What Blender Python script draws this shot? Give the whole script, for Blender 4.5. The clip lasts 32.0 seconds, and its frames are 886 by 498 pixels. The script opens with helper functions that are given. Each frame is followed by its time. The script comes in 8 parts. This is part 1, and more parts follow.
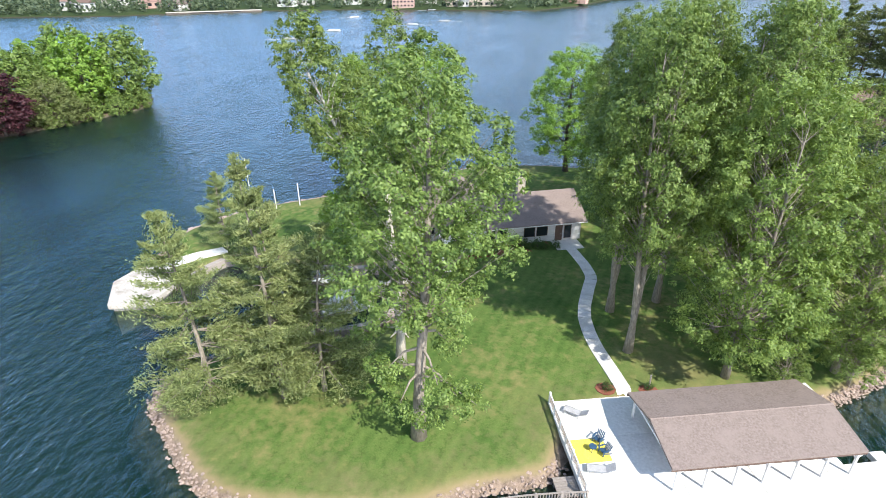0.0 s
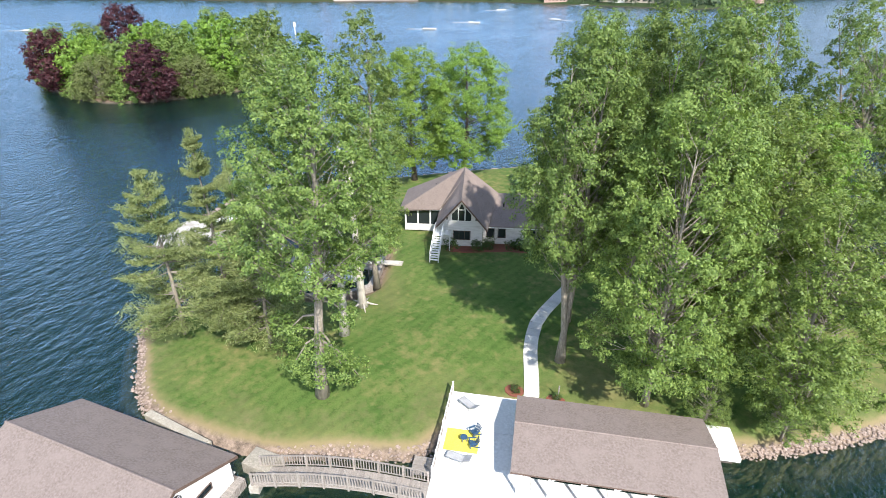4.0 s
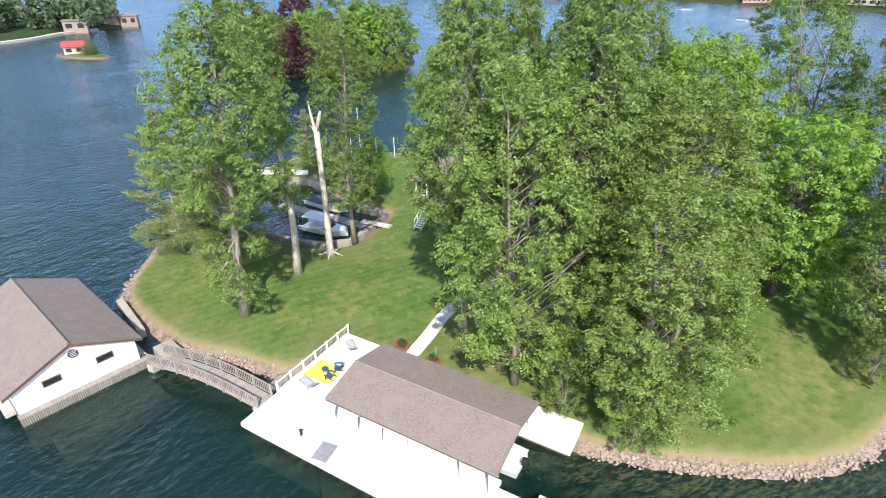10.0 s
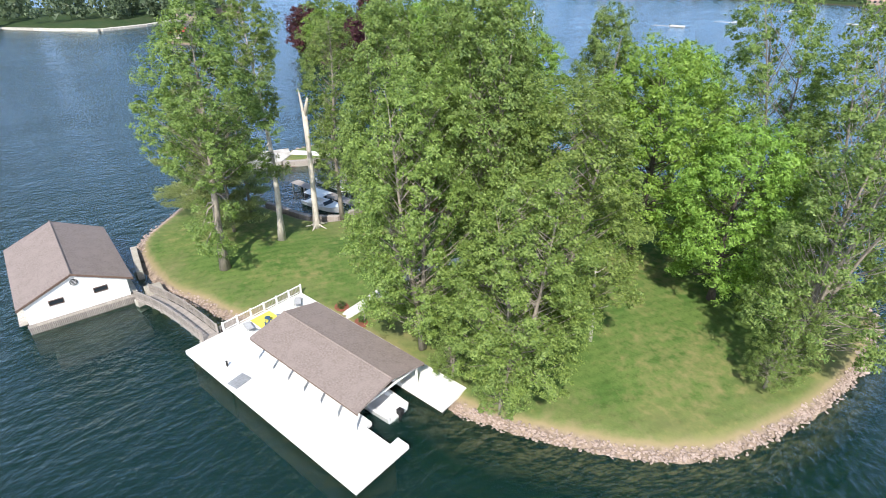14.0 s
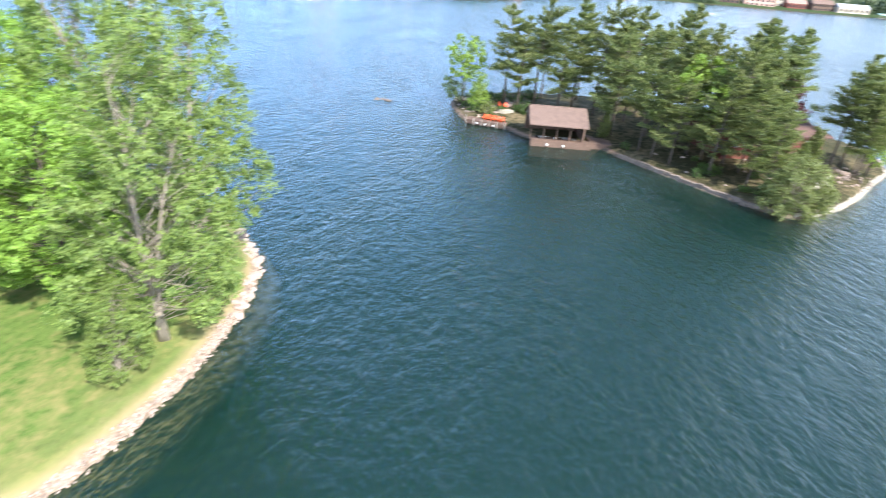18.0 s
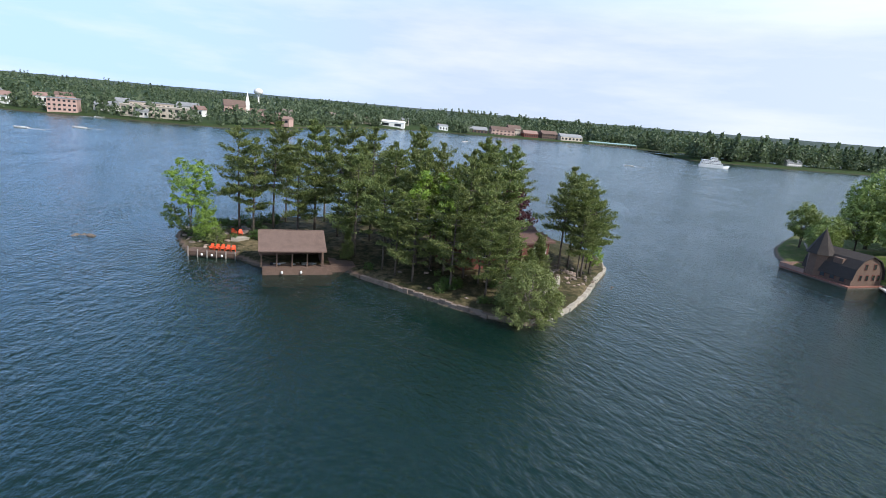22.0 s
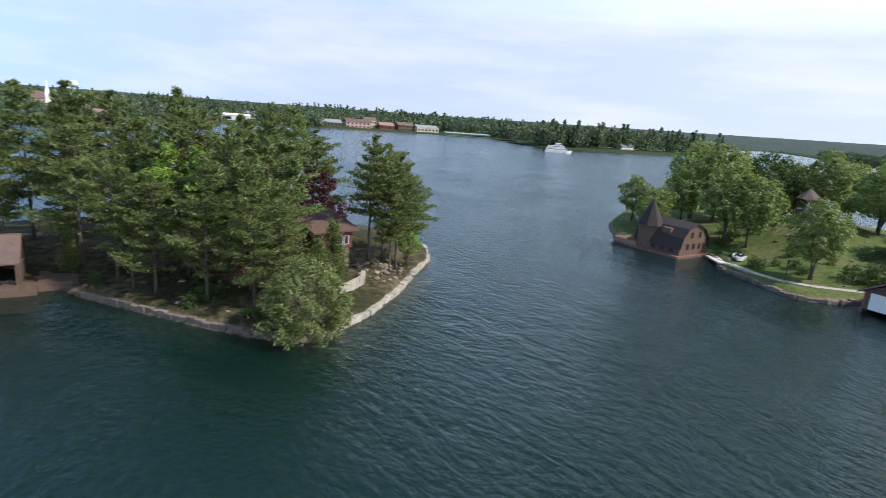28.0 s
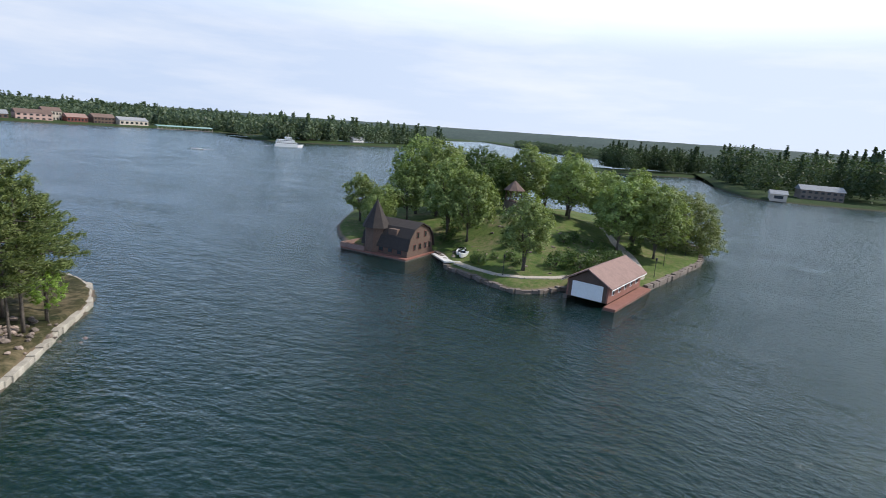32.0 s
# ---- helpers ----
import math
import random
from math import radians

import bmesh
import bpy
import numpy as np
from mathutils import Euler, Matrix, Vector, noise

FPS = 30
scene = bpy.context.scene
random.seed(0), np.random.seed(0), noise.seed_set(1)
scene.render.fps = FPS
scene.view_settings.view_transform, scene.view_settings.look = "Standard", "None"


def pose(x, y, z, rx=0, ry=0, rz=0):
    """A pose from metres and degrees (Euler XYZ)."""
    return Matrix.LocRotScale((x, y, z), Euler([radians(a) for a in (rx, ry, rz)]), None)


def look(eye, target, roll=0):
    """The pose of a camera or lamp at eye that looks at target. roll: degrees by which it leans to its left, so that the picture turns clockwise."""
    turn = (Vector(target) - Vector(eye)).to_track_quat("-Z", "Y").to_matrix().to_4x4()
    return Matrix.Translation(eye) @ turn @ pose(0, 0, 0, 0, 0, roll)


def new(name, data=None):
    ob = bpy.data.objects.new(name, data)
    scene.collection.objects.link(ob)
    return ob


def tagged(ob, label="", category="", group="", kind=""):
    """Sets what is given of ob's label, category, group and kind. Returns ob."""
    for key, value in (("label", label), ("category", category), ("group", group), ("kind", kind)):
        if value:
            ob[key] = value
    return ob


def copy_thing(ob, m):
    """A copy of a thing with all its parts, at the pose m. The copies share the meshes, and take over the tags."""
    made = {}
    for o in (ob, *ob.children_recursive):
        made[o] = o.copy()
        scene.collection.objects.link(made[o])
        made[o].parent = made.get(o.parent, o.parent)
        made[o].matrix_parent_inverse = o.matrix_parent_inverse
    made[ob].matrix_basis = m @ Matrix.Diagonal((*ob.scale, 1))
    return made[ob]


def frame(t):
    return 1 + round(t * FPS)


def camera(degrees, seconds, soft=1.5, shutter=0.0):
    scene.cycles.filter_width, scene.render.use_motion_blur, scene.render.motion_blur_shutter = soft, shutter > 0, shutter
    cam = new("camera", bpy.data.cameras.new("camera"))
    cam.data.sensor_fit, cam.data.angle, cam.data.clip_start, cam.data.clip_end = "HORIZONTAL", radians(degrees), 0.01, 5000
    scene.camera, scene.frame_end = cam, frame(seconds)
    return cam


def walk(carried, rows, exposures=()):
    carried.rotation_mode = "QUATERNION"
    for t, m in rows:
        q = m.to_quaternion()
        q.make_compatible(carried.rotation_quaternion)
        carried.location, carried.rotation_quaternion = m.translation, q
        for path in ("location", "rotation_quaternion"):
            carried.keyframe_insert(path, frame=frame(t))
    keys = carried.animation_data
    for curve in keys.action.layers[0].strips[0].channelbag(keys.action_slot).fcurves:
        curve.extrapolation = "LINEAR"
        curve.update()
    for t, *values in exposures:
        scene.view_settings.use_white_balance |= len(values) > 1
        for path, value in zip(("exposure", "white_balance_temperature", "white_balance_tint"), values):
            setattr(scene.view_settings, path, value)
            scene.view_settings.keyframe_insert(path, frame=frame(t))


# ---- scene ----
cam = camera(78.2, 32.0, soft=0.8, shutter=0.5)
PATH = [
    (0, (1.928, -4.131, 30.93), (1.719, -2.36, 30.024), -0.6),
    (1, (6.088, -3.939, 30.28), (5.734, -2.187, 29.384), -0.9),
    (2, (10.151, -3.55, 30.295), (9.666, -1.833, 29.391), -0.6),
    (3, (14.877, -3.234, 31.245), (14.266, -1.562, 30.333), -0.4),
    (3.5, (16.928, -3.126, 31.954), (16.279, -1.473, 31.034), -0.0),
    (5.5, (21.481, -1.233, 31.129), (20.702, 0.357, 30.199), -0.2),
    (6, (22.149, -0.675, 30.426), (21.333, 0.896, 29.495), 0.0),
    (7, (25.01, 0.74, 28.833), (24.103, 2.264, 27.909), -0.2),
    (8, (28.756, 2.007, 28.1), (27.751, 3.467, 27.175), -0.1),
    (9, (33.639, 3.474, 28.536), (32.541, 4.87, 27.617), 0.0),
    (10, (38.649, 5.384, 30.003), (37.465, 6.702, 29.075), -0.0),
    (11, (43.284, 7.0, 31.646), (42.03, 8.25, 30.716), 0.1),
    (12, (47.086, 8.509, 32.523), (45.765, 9.687, 31.592), 0.2),
    (13, (50.08, 9.73, 32.246), (48.699, 10.838, 31.315), 0.5),
    (13.5, (50.982, 10.511, 31.894), (49.589, 11.593, 30.952), 0.5),
    (15.5, (54.731, 16.106, 27.366), (53.473, 17.32, 26.394), -0.1),
    (16, (56.498, 17.74, 26.684), (55.374, 19.08, 25.714), 0.6),
    (16.5, (58.627, 19.728, 26.941), (57.735, 21.219, 25.950), 2.0),
    (17, (60.961, 21.751, 27.741), (60.334, 23.373, 26.754), 3.5),
    (17.5, (63.290, 23.540, 28.620), (62.920, 25.251, 27.653), 4.4),
    (18, (65.500, 25.008, 29.264), (65.371, 26.768, 28.322), 4.8),
    (18.5, (67.712, 26.162, 29.372), (67.848, 27.935, 28.458), 5.5),
    (19, (69.570, 27.207, 29.208), (69.937, 28.979, 28.356), 6.0),
    (19.5, (70.989, 28.253, 28.945), (71.471, 30.051, 28.213), 6.1),
    (20, (72.081, 29.418, 28.691), (72.594, 31.252, 28.079), 6.0),
    (20.5, (73.068, 30.721, 28.440), (73.597, 32.579, 27.922), 5.8),
    (21, (74.128, 32.148, 28.213), (74.666, 34.009, 27.718), 5.6),
    (21.5, (75.368, 33.86, 28.044), (75.909, 35.725, 27.565), 5.4),
    (22, (76.672, 35.698, 27.723), (77.215, 37.562, 27.243), 5.4),
    (22.5, (78.119, 37.546, 27.484), (78.656, 39.412, 27.003), 5.2),
    (23, (79.665, 39.509, 27.266), (80.195, 41.377, 26.784), 5.1),
    (23.5, (80.954, 41.48, 27.13), (81.46, 43.353, 26.647), 5.0),
    (24, (81.949, 43.068, 26.926), (82.421, 44.949, 26.439), 5.0),
    (24.5, (82.708, 43.762, 26.54), (83.127, 45.654, 26.043), 4.4),
    (26.5, (88.653, 46.331, 23.46), (89.327, 48.152, 22.979), 4.3),
    (27, (90.696, 47.365, 23.165), (91.474, 49.145, 22.692), 4.5),
    (27.5, (92.36, 48.274, 23.304), (93.23, 50.013, 22.838), 4.6),
    (28, (94.29, 48.616, 23.536), (95.266, 50.301, 23.079), 4.5),
    (28.5, (96.056, 49.283, 23.846), (97.147, 50.897, 23.396), 4.6),
    (29, (97.666, 50.396, 24.152), (98.855, 51.942, 23.71), 4.6),
    (29.5, (99.293, 51.565, 24.291), (100.565, 53.045, 23.854), 4.6),
    (30, (101.139, 52.443, 24.449), (102.495, 53.848, 24.016), 4.5),
    (30.5, (102.987, 53.468, 24.531), (104.425, 54.791, 24.103), 4.4),
    (31, (104.911, 54.519, 24.504), (106.428, 55.753, 24.083), 4.5),
    (31.5, (106.196, 55.369, 24.591), (107.785, 56.511, 24.177), 4.6),
    (32, (107.093, 56.14, 24.597), (108.733, 57.209, 24.186), 4.5),
]
walk(cam, [(t, look(eye, target, roll)) for t, eye, target, roll in PATH], [(0, 0.72), (14, 0.60), (16, 0.80), (17, 1.2), (18, 1.42), (19, 1.50), (20, 1.02), (21, 0.36), (22, 0.14), (28, 0.08), (32, 0.0)])

# ---------------------------------------------------------------- light
SUN_TO = Vector((0.50, -0.50, 0.71)).normalized()
world = bpy.data.worlds.new("sky")
scene.world = world
world.use_nodes = True
wn, wl = world.node_tree.nodes, world.node_tree.links
wn.clear()
w_out = wn.new("ShaderNodeOutputWorld")
w_bg = wn.new("ShaderNodeBackground")
w_sky = wn.new("ShaderNodeTexSky")
w_sky.sky_type = "NISHITA"
w_sky.sun_disc = False
w_sky.sun_elevation = math.asin(SUN_TO.z)
w_sky.sun_rotation = math.atan2(SUN_TO.x, SUN_TO.y)
w_sky.air_density, w_sky.dust_density, w_sky.ozone_density = 1.0, 0.25, 2.5
w_co = wn.new("ShaderNodeTexCoord")
w_map = wn.new("ShaderNodeMapping")
w_map.inputs["Scale"].default_value = (1.4, 1.0, 7.0)
w_map.inputs["Rotation"].default_value = (0.05, 0.04, 0.5)
w_noise = wn.new("ShaderNodeTexNoise")
w_noise.inputs["Scale"].default_value = 2.2
w_noise.inputs["Detail"].default_value = 6
w_noise.inputs["Roughness"].default_value = 0.55
w_ramp = wn.new("ShaderNodeValToRGB")
w_ramp.color_ramp.elements[0].position, w_ramp.color_ramp.elements[1].position = 0.44, 0.66
w_ramp.color_ramp.elements[0].color = (0.0, 0.0, 0.0, 1)
w_ramp.color_ramp.elements[1].color = (0.60, 0.60, 0.60, 1)
w_mix = wn.new("ShaderNodeMixRGB")
w_mix.inputs[2].default_value = (4.6, 5.8, 7.9, 1)
wl.new(w_co.outputs["Generated"], w_map.inputs[0])
wl.new(w_map.outputs[0], w_noise.inputs["Vector"])
wl.new(w_noise.outputs[0], w_ramp.inputs[0])
wl.new(w_ramp.outputs[0], w_mix.inputs[0])
wl.new(w_sky.outputs[0], w_mix.inputs[1])
w_sep = wn.new("ShaderNodeSeparateXYZ")
wl.new(w_co.outputs["Generated"], w_sep.inputs[0])
w_low = wn.new("ShaderNodeMapRange")
w_low.interpolation_type = "SMOOTHSTEP"
w_low.inputs[1].default_value, w_low.inputs[2].default_value = 0.60, 0.16
w_low.inputs[3].default_value, w_low.inputs[4].default_value = 0.0, 0.85
wl.new(w_sep.outputs[2], w_low.inputs[0])
w_veil = wn.new("ShaderNodeMixRGB")
w_dot = wn.new("ShaderNodeVectorMath")
w_dot.operation = "DOT_PRODUCT"
w_dot.inputs[1].default_value = Vector((SUN_TO.x, SUN_TO.y, 0)).normalized()
wl.new(w_co.outputs["Generated"], w_dot.inputs[0])
w_az = wn.new("ShaderNodeMapRange")
w_az.interpolation_type = "SMOOTHSTEP"
w_az.inputs[1].default_value, w_az.inputs[2].default_value = -1.0, -0.45
wl.new(w_dot.outputs["Value"], w_az.inputs[0])
w_tone = wn.new("ShaderNodeMixRGB")
w_tone.inputs[1].default_value, w_tone.inputs[2].default_value = (3.7, 8.3, 16.8, 1), (3.9, 5.9, 9.9, 1)
wl.new(w_az.outputs[0], w_tone.inputs[0])
w_side = wn.new("ShaderNodeMapRange")
w_side.interpolation_type = "SMOOTHSTEP"
w_side.inputs[1].default_value, w_side.inputs[2].default_value = -0.50, 0.75
wl.new(w_dot.outputs["Value"], w_side.inputs[0])
w_sunny = wn.new("ShaderNodeMixRGB")
w_sunny.inputs[2].default_value = (14.2, 15.0, 16.4, 1)
wl.new(w_side.outputs[0], w_sunny.inputs[0])
wl.new(w_tone.outputs[0], w_sunny.inputs[1])
wl.new(w_sunny.outputs[0], w_veil.inputs[2])
wl.new(w_low.outputs[0], w_veil.inputs[0])
wl.new(w_mix.outputs[0], w_veil.inputs[1])
w_haze = wn.new("ShaderNodeMapRange")
w_haze.interpolation_type = "SMOOTHSTEP"
w_haze.inputs[1].default_value, w_haze.inputs[2].default_value = 0.30, 0.14
w_haze.inputs[3].default_value, w_haze.inputs[4].default_value = 0.0, 0.88
wl.new(w_sep.outputs[2], w_haze.inputs[0])
w_pale = wn.new("ShaderNodeMixRGB")
w_pale.inputs[1].default_value, w_pale.inputs[2].default_value = (3.8, 5.3, 8.2, 1), (4.1, 4.8, 6.1, 1)
wl.new(w_az.outputs[0], w_pale.inputs[0])
w_last = wn.new("ShaderNodeMixRGB")
wl.new(w_haze.outputs[0], w_last.inputs[0])
wl.new(w_veil.outputs[0], w_last.inputs[1])
w_wisp = wn.new("ShaderNodeMixRGB")
w_wisp.inputs[2].default_value = (6.1, 6.25, 6.6, 1)
wl.new(w_ramp.outputs[0], w_wisp.inputs[0])
wl.new(w_pale.outputs[0], w_wisp.inputs[1])
wl.new(w_wisp.outputs[0], w_last.inputs[2])
wl.new(w_last.outputs[0], w_bg.inputs[0])
w_bg.inputs[1].default_value = 0.145
wl.new(w_bg.outputs[0], w_out.inputs[0])

sun_data = bpy.data.lights.new("sun", "SUN")
sun_data.energy, sun_data.angle, sun_data.color = 4.8, radians(0.55), (1.0, 0.95, 0.87)
sun = new("sun", sun_data)
sun.matrix_world = look(SUN_TO * 200, (0, 0, 0))


# ---------------------------------------------------------------- materials
def nodes_of(name):
    m = bpy.data.materials.new(name)
    m.use_nodes = True
    t = m.node_tree
    return m, t.nodes, t.links, t.nodes["Principled BSDF"]


def rgb(c):
    return (c[0], c[1], c[2], 1)


def surface(name, c1, c2, scale=1.0, rough=0.8, metal=0.0, bump=0.2, fine=8.0, jitter=0.0, stretch=(1, 1, 1), c3=None, big=0.12, spec=0.4):
    """Two-scale procedural surface: c1 to c2 by grain, c3 in broad stains, jitter by object."""
    m, n, l, p = nodes_of(name)
    co = n.new("ShaderNodeTexCoord")
    mp = n.new("ShaderNodeMapping")
    mp.inputs["Scale"].default_value = stretch
    l.new(co.outputs["Object"], mp.inputs[0])
    a = n.new("ShaderNodeTexNoise")
    a.inputs["Scale"].default_value, a.inputs["Detail"].default_value = scale * fine, 5
    b = n.new("ShaderNodeTexNoise")
    b.inputs["Scale"].default_value, b.inputs["Detail"].default_value = scale * big * 8, 4
    for k in (a, b):
        l.new(mp.outputs[0], k.inputs["Vector"])
    r1 = n.new("ShaderNodeMapRange")
    r1.inputs[1].default_value, r1.inputs[2].default_value = 0.3, 0.7
    l.new(a.outputs[0], r1.inputs[0])
    mix = n.new("ShaderNodeMixRGB")
    mix.inputs[1].default_value, mix.inputs[2].default_value = rgb(c1), rgb(c2)
    l.new(r1.outputs[0], mix.inputs[0])
    r2 = n.new("ShaderNodeMapRange")
    r2.inputs[1].default_value, r2.inputs[2].default_value = 0.45, 0.75
    l.new(b.outputs[0], r2.inputs[0])
    mix2 = n.new("ShaderNodeMixRGB")
    mix2.inputs[2].default_value = rgb(c3 or [0.5 * (u + v) * 0.8 for u, v in zip(c1, c2)])
    l.new(r2.outputs[0], mix2.inputs[0])
    l.new(mix.outputs[0], mix2.inputs[1])
    last = mix2.outputs[0]
    if jitter:
        info = n.new("ShaderNodeObjectInfo")
        hsv = n.new("ShaderNodeHueSaturation")
        mr = n.new("ShaderNodeMapRange")
        mr.inputs[3].default_value, mr.inputs[4].default_value = 1 - jitter, 1 + jitter
        l.new(info.outputs["Random"], mr.inputs[0])
        l.new(mr.outputs[0], hsv.inputs["Value"])
        l.new(last, hsv.inputs["Color"])
        last = hsv.outputs[0]
    l.new(last, p.inputs["Base Color"])
    p.inputs["Roughness"].default_value, p.inputs["Metallic"].default_value = rough, metal
    p.inputs["Specular IOR Level"].default_value = spec
    if bump:
        bp = n.new("ShaderNodeBump")
        bp.inputs["Strength"].default_value, bp.inputs["Distance"].default_value = bump, 0.05
        l.new(a.outputs[0], bp.inputs["Height"])
        l.new(bp.outputs[0], p.inputs["Normal"])
    return m


def leaf_material(name, dark, light, through_c, hue=0.007):
    """Leaves: colour by leaf, light through them, a little gloss."""
    m, n, l, p = nodes_of(name)
    geo = n.new("ShaderNodeNewGeometry")
    info = n.new("ShaderNodeObjectInfo")
    mix = n.new("ShaderNodeMixRGB")
    mix.inputs[1].default_value, mix.inputs[2].default_value = rgb(dark), rgb(light)
    l.new(geo.outputs["Random Per Island"], mix.inputs[0])
    hsv = n.new("ShaderNodeHueSaturation")
    mr, mv = n.new("ShaderNodeMapRange"), n.new("ShaderNodeMapRange")
    mr.inputs[3].default_value, mr.inputs[4].default_value = 0.5 - hue, 0.5 + hue
    mv.inputs[3].default_value, mv.inputs[4].default_value = 0.92, 1.10
    l.new(info.outputs["Random"], mr.inputs[0])
    l.new(info.outputs["Random"], mv.inputs[0])
    l.new(mr.outputs[0], hsv.inputs["Hue"])
    l.new(mv.outputs[0], hsv.inputs["Value"])
    l.new(mix.outputs[0], hsv.inputs["Color"])
    l.new(hsv.outputs[0], p.inputs["Base Color"])
    p.inputs["Roughness"].default_value = 0.5
    p.inputs["Specular IOR Level"].default_value = 0.35
    tr = n.new("ShaderNodeBsdfTranslucent")
    tint = n.new("ShaderNodeMixRGB")
    tint.blend_type = "MULTIPLY"
    tint.inputs[0].default_value = 1
    tint.inputs[2].default_value = rgb(through_c)
    l.new(hsv.outputs[0], tint.inputs[1])
    l.new(tint.outputs[0], tr.inputs[0])
    ms = n.new("ShaderNodeMixShader")
    ms.inputs[0].default_value = 0.31
    l.new(p.outputs[0], ms.inputs[1])
    l.new(tr.outputs[0], ms.inputs[2])
    l.new(ms.outputs[0], n["Material Output"].inputs[0])
    return m


def ground_material(name, grass_a, grass_b, dry, rock, shore=0.42, stripes=0.0, dry_at=0.62):
    """Lawn above the shore line, stones below it dimmed by depth in the colour, dry patches."""
    m, n, l, p = nodes_of(name)
    co = n.new("ShaderNodeTexCoord")
    geo = n.new("ShaderNodeNewGeometry")

    def tex(scale, detail=5, rough=0.6):
        t = n.new("ShaderNodeTexNoise")
        t.inputs["Scale"].default_value, t.inputs["Detail"].default_value, t.inputs["Roughness"].default_value = scale, detail, rough
        l.new(co.outputs["Object"], t.inputs["Vector"])
        return t.outputs[0]

    def ramp(src, lo, hi):
        r = n.new("ShaderNodeMapRange")
        r.inputs[1].default_value, r.inputs[2].default_value = lo, hi
        l.new(src, r.inputs[0])
        return r.outputs[0]

    def blend(f, a, b):
        x = n.new("ShaderNodeMixRGB")
        l.new(f, x.inputs[0])
        for k, v in ((1, a), (2, b)):
            if isinstance(v, tuple):
                x.inputs[k].default_value = rgb(v)
            else:
                l.new(v, x.inputs[k])
        return x.outputs[0]

    fine, mid, broad = tex(9, 6, 0.75), tex(0.9, 6, 0.65), tex(0.09, 4)
    col = blend(ramp(fine, 0.3, 0.7), grass_a, grass_b)
    lush = tuple(c * k for c, k in zip(grass_a, (0.62, 0.88, 0.72)))
    col = blend(ramp(tex(0.33, 6, 0.7), 0.44, 0.72), col, lush)
    col = blend(ramp(tex(2.6, 5, 0.7), 0.50, 0.78), col, tuple(c * 0.68 for c in grass_a))
    if stripes:
        wv = n.new("ShaderNodeTexWave")
        wv.inputs["Scale"].default_value, wv.inputs["Distortion"].default_value = 0.30, 2.2
        mp = n.new("ShaderNodeMapping")
        mp.inputs["Rotation"].default_value = (0, 0, 0.35)
        l.new(co.outputs["Object"], mp.inputs[0])
        l.new(mp.outputs[0], wv.inputs["Vector"])
        mm = n.new("ShaderNodeMath")
        mm.operation = "MULTIPLY"
        mm.inputs[1].default_value = stripes
        l.new(wv.outputs[1], mm.inputs[0])
        col = blend(mm.outputs[0], col, tuple(c * 1.5 for c in grass_b))
    ad = n.new("ShaderNodeMath")
    ad.operation = "MULTIPLY_ADD"
    ad.inputs[1].default_value = 0.55
    l.new(mid, ad.inputs[0])
    half = n.new("ShaderNodeMath")
    half.operation = "MULTIPLY"
    half.inputs[1].default_value = 0.55
    l.new(broad, half.inputs[0])
    l.new(half.outputs[0], ad.inputs[2])
    col = blend(ramp(ad.outputs[0], dry_at - 0.06, dry_at + 0.12), col, dry)
    sep = n.new("ShaderNodeSeparateXYZ")
    l.new(geo.outputs["Position"], sep.inputs[0])
    hz = n.new("ShaderNodeMath")
    hz.operation = "MULTIPLY_ADD"
    hz.inputs[1].default_value = 0.5
    l.new(mid, hz.inputs[0])
    l.new(sep.outputs[2], hz.inputs[2])
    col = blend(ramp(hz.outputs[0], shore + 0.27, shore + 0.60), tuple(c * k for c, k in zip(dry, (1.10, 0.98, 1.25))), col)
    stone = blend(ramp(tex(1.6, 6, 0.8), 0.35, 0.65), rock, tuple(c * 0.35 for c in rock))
    # below water the colour darkens with depth, for light lost on the way down
    depth_dimmed = blend(ramp(sep.outputs[2], -2.6, -0.7), (0.020, 0.034, 0.022), stone)
    col = blend(ramp(hz.outputs[0], shore, shore + 0.25), depth_dimmed, col)
    l.new(col, p.inputs["Base Color"])
    p.inputs["Roughness"].default_value, p.inputs["Specular IOR Level"].default_value = 0.95, 0.1
    bp = n.new("ShaderNodeBump")
    bp.inputs["Strength"].default_value, bp.inputs["Distance"].default_value = 0.5, 0.08
    l.new(fine, bp.inputs["Height"])
    l.new(bp.outputs[0], p.inputs["Normal"])
    return m


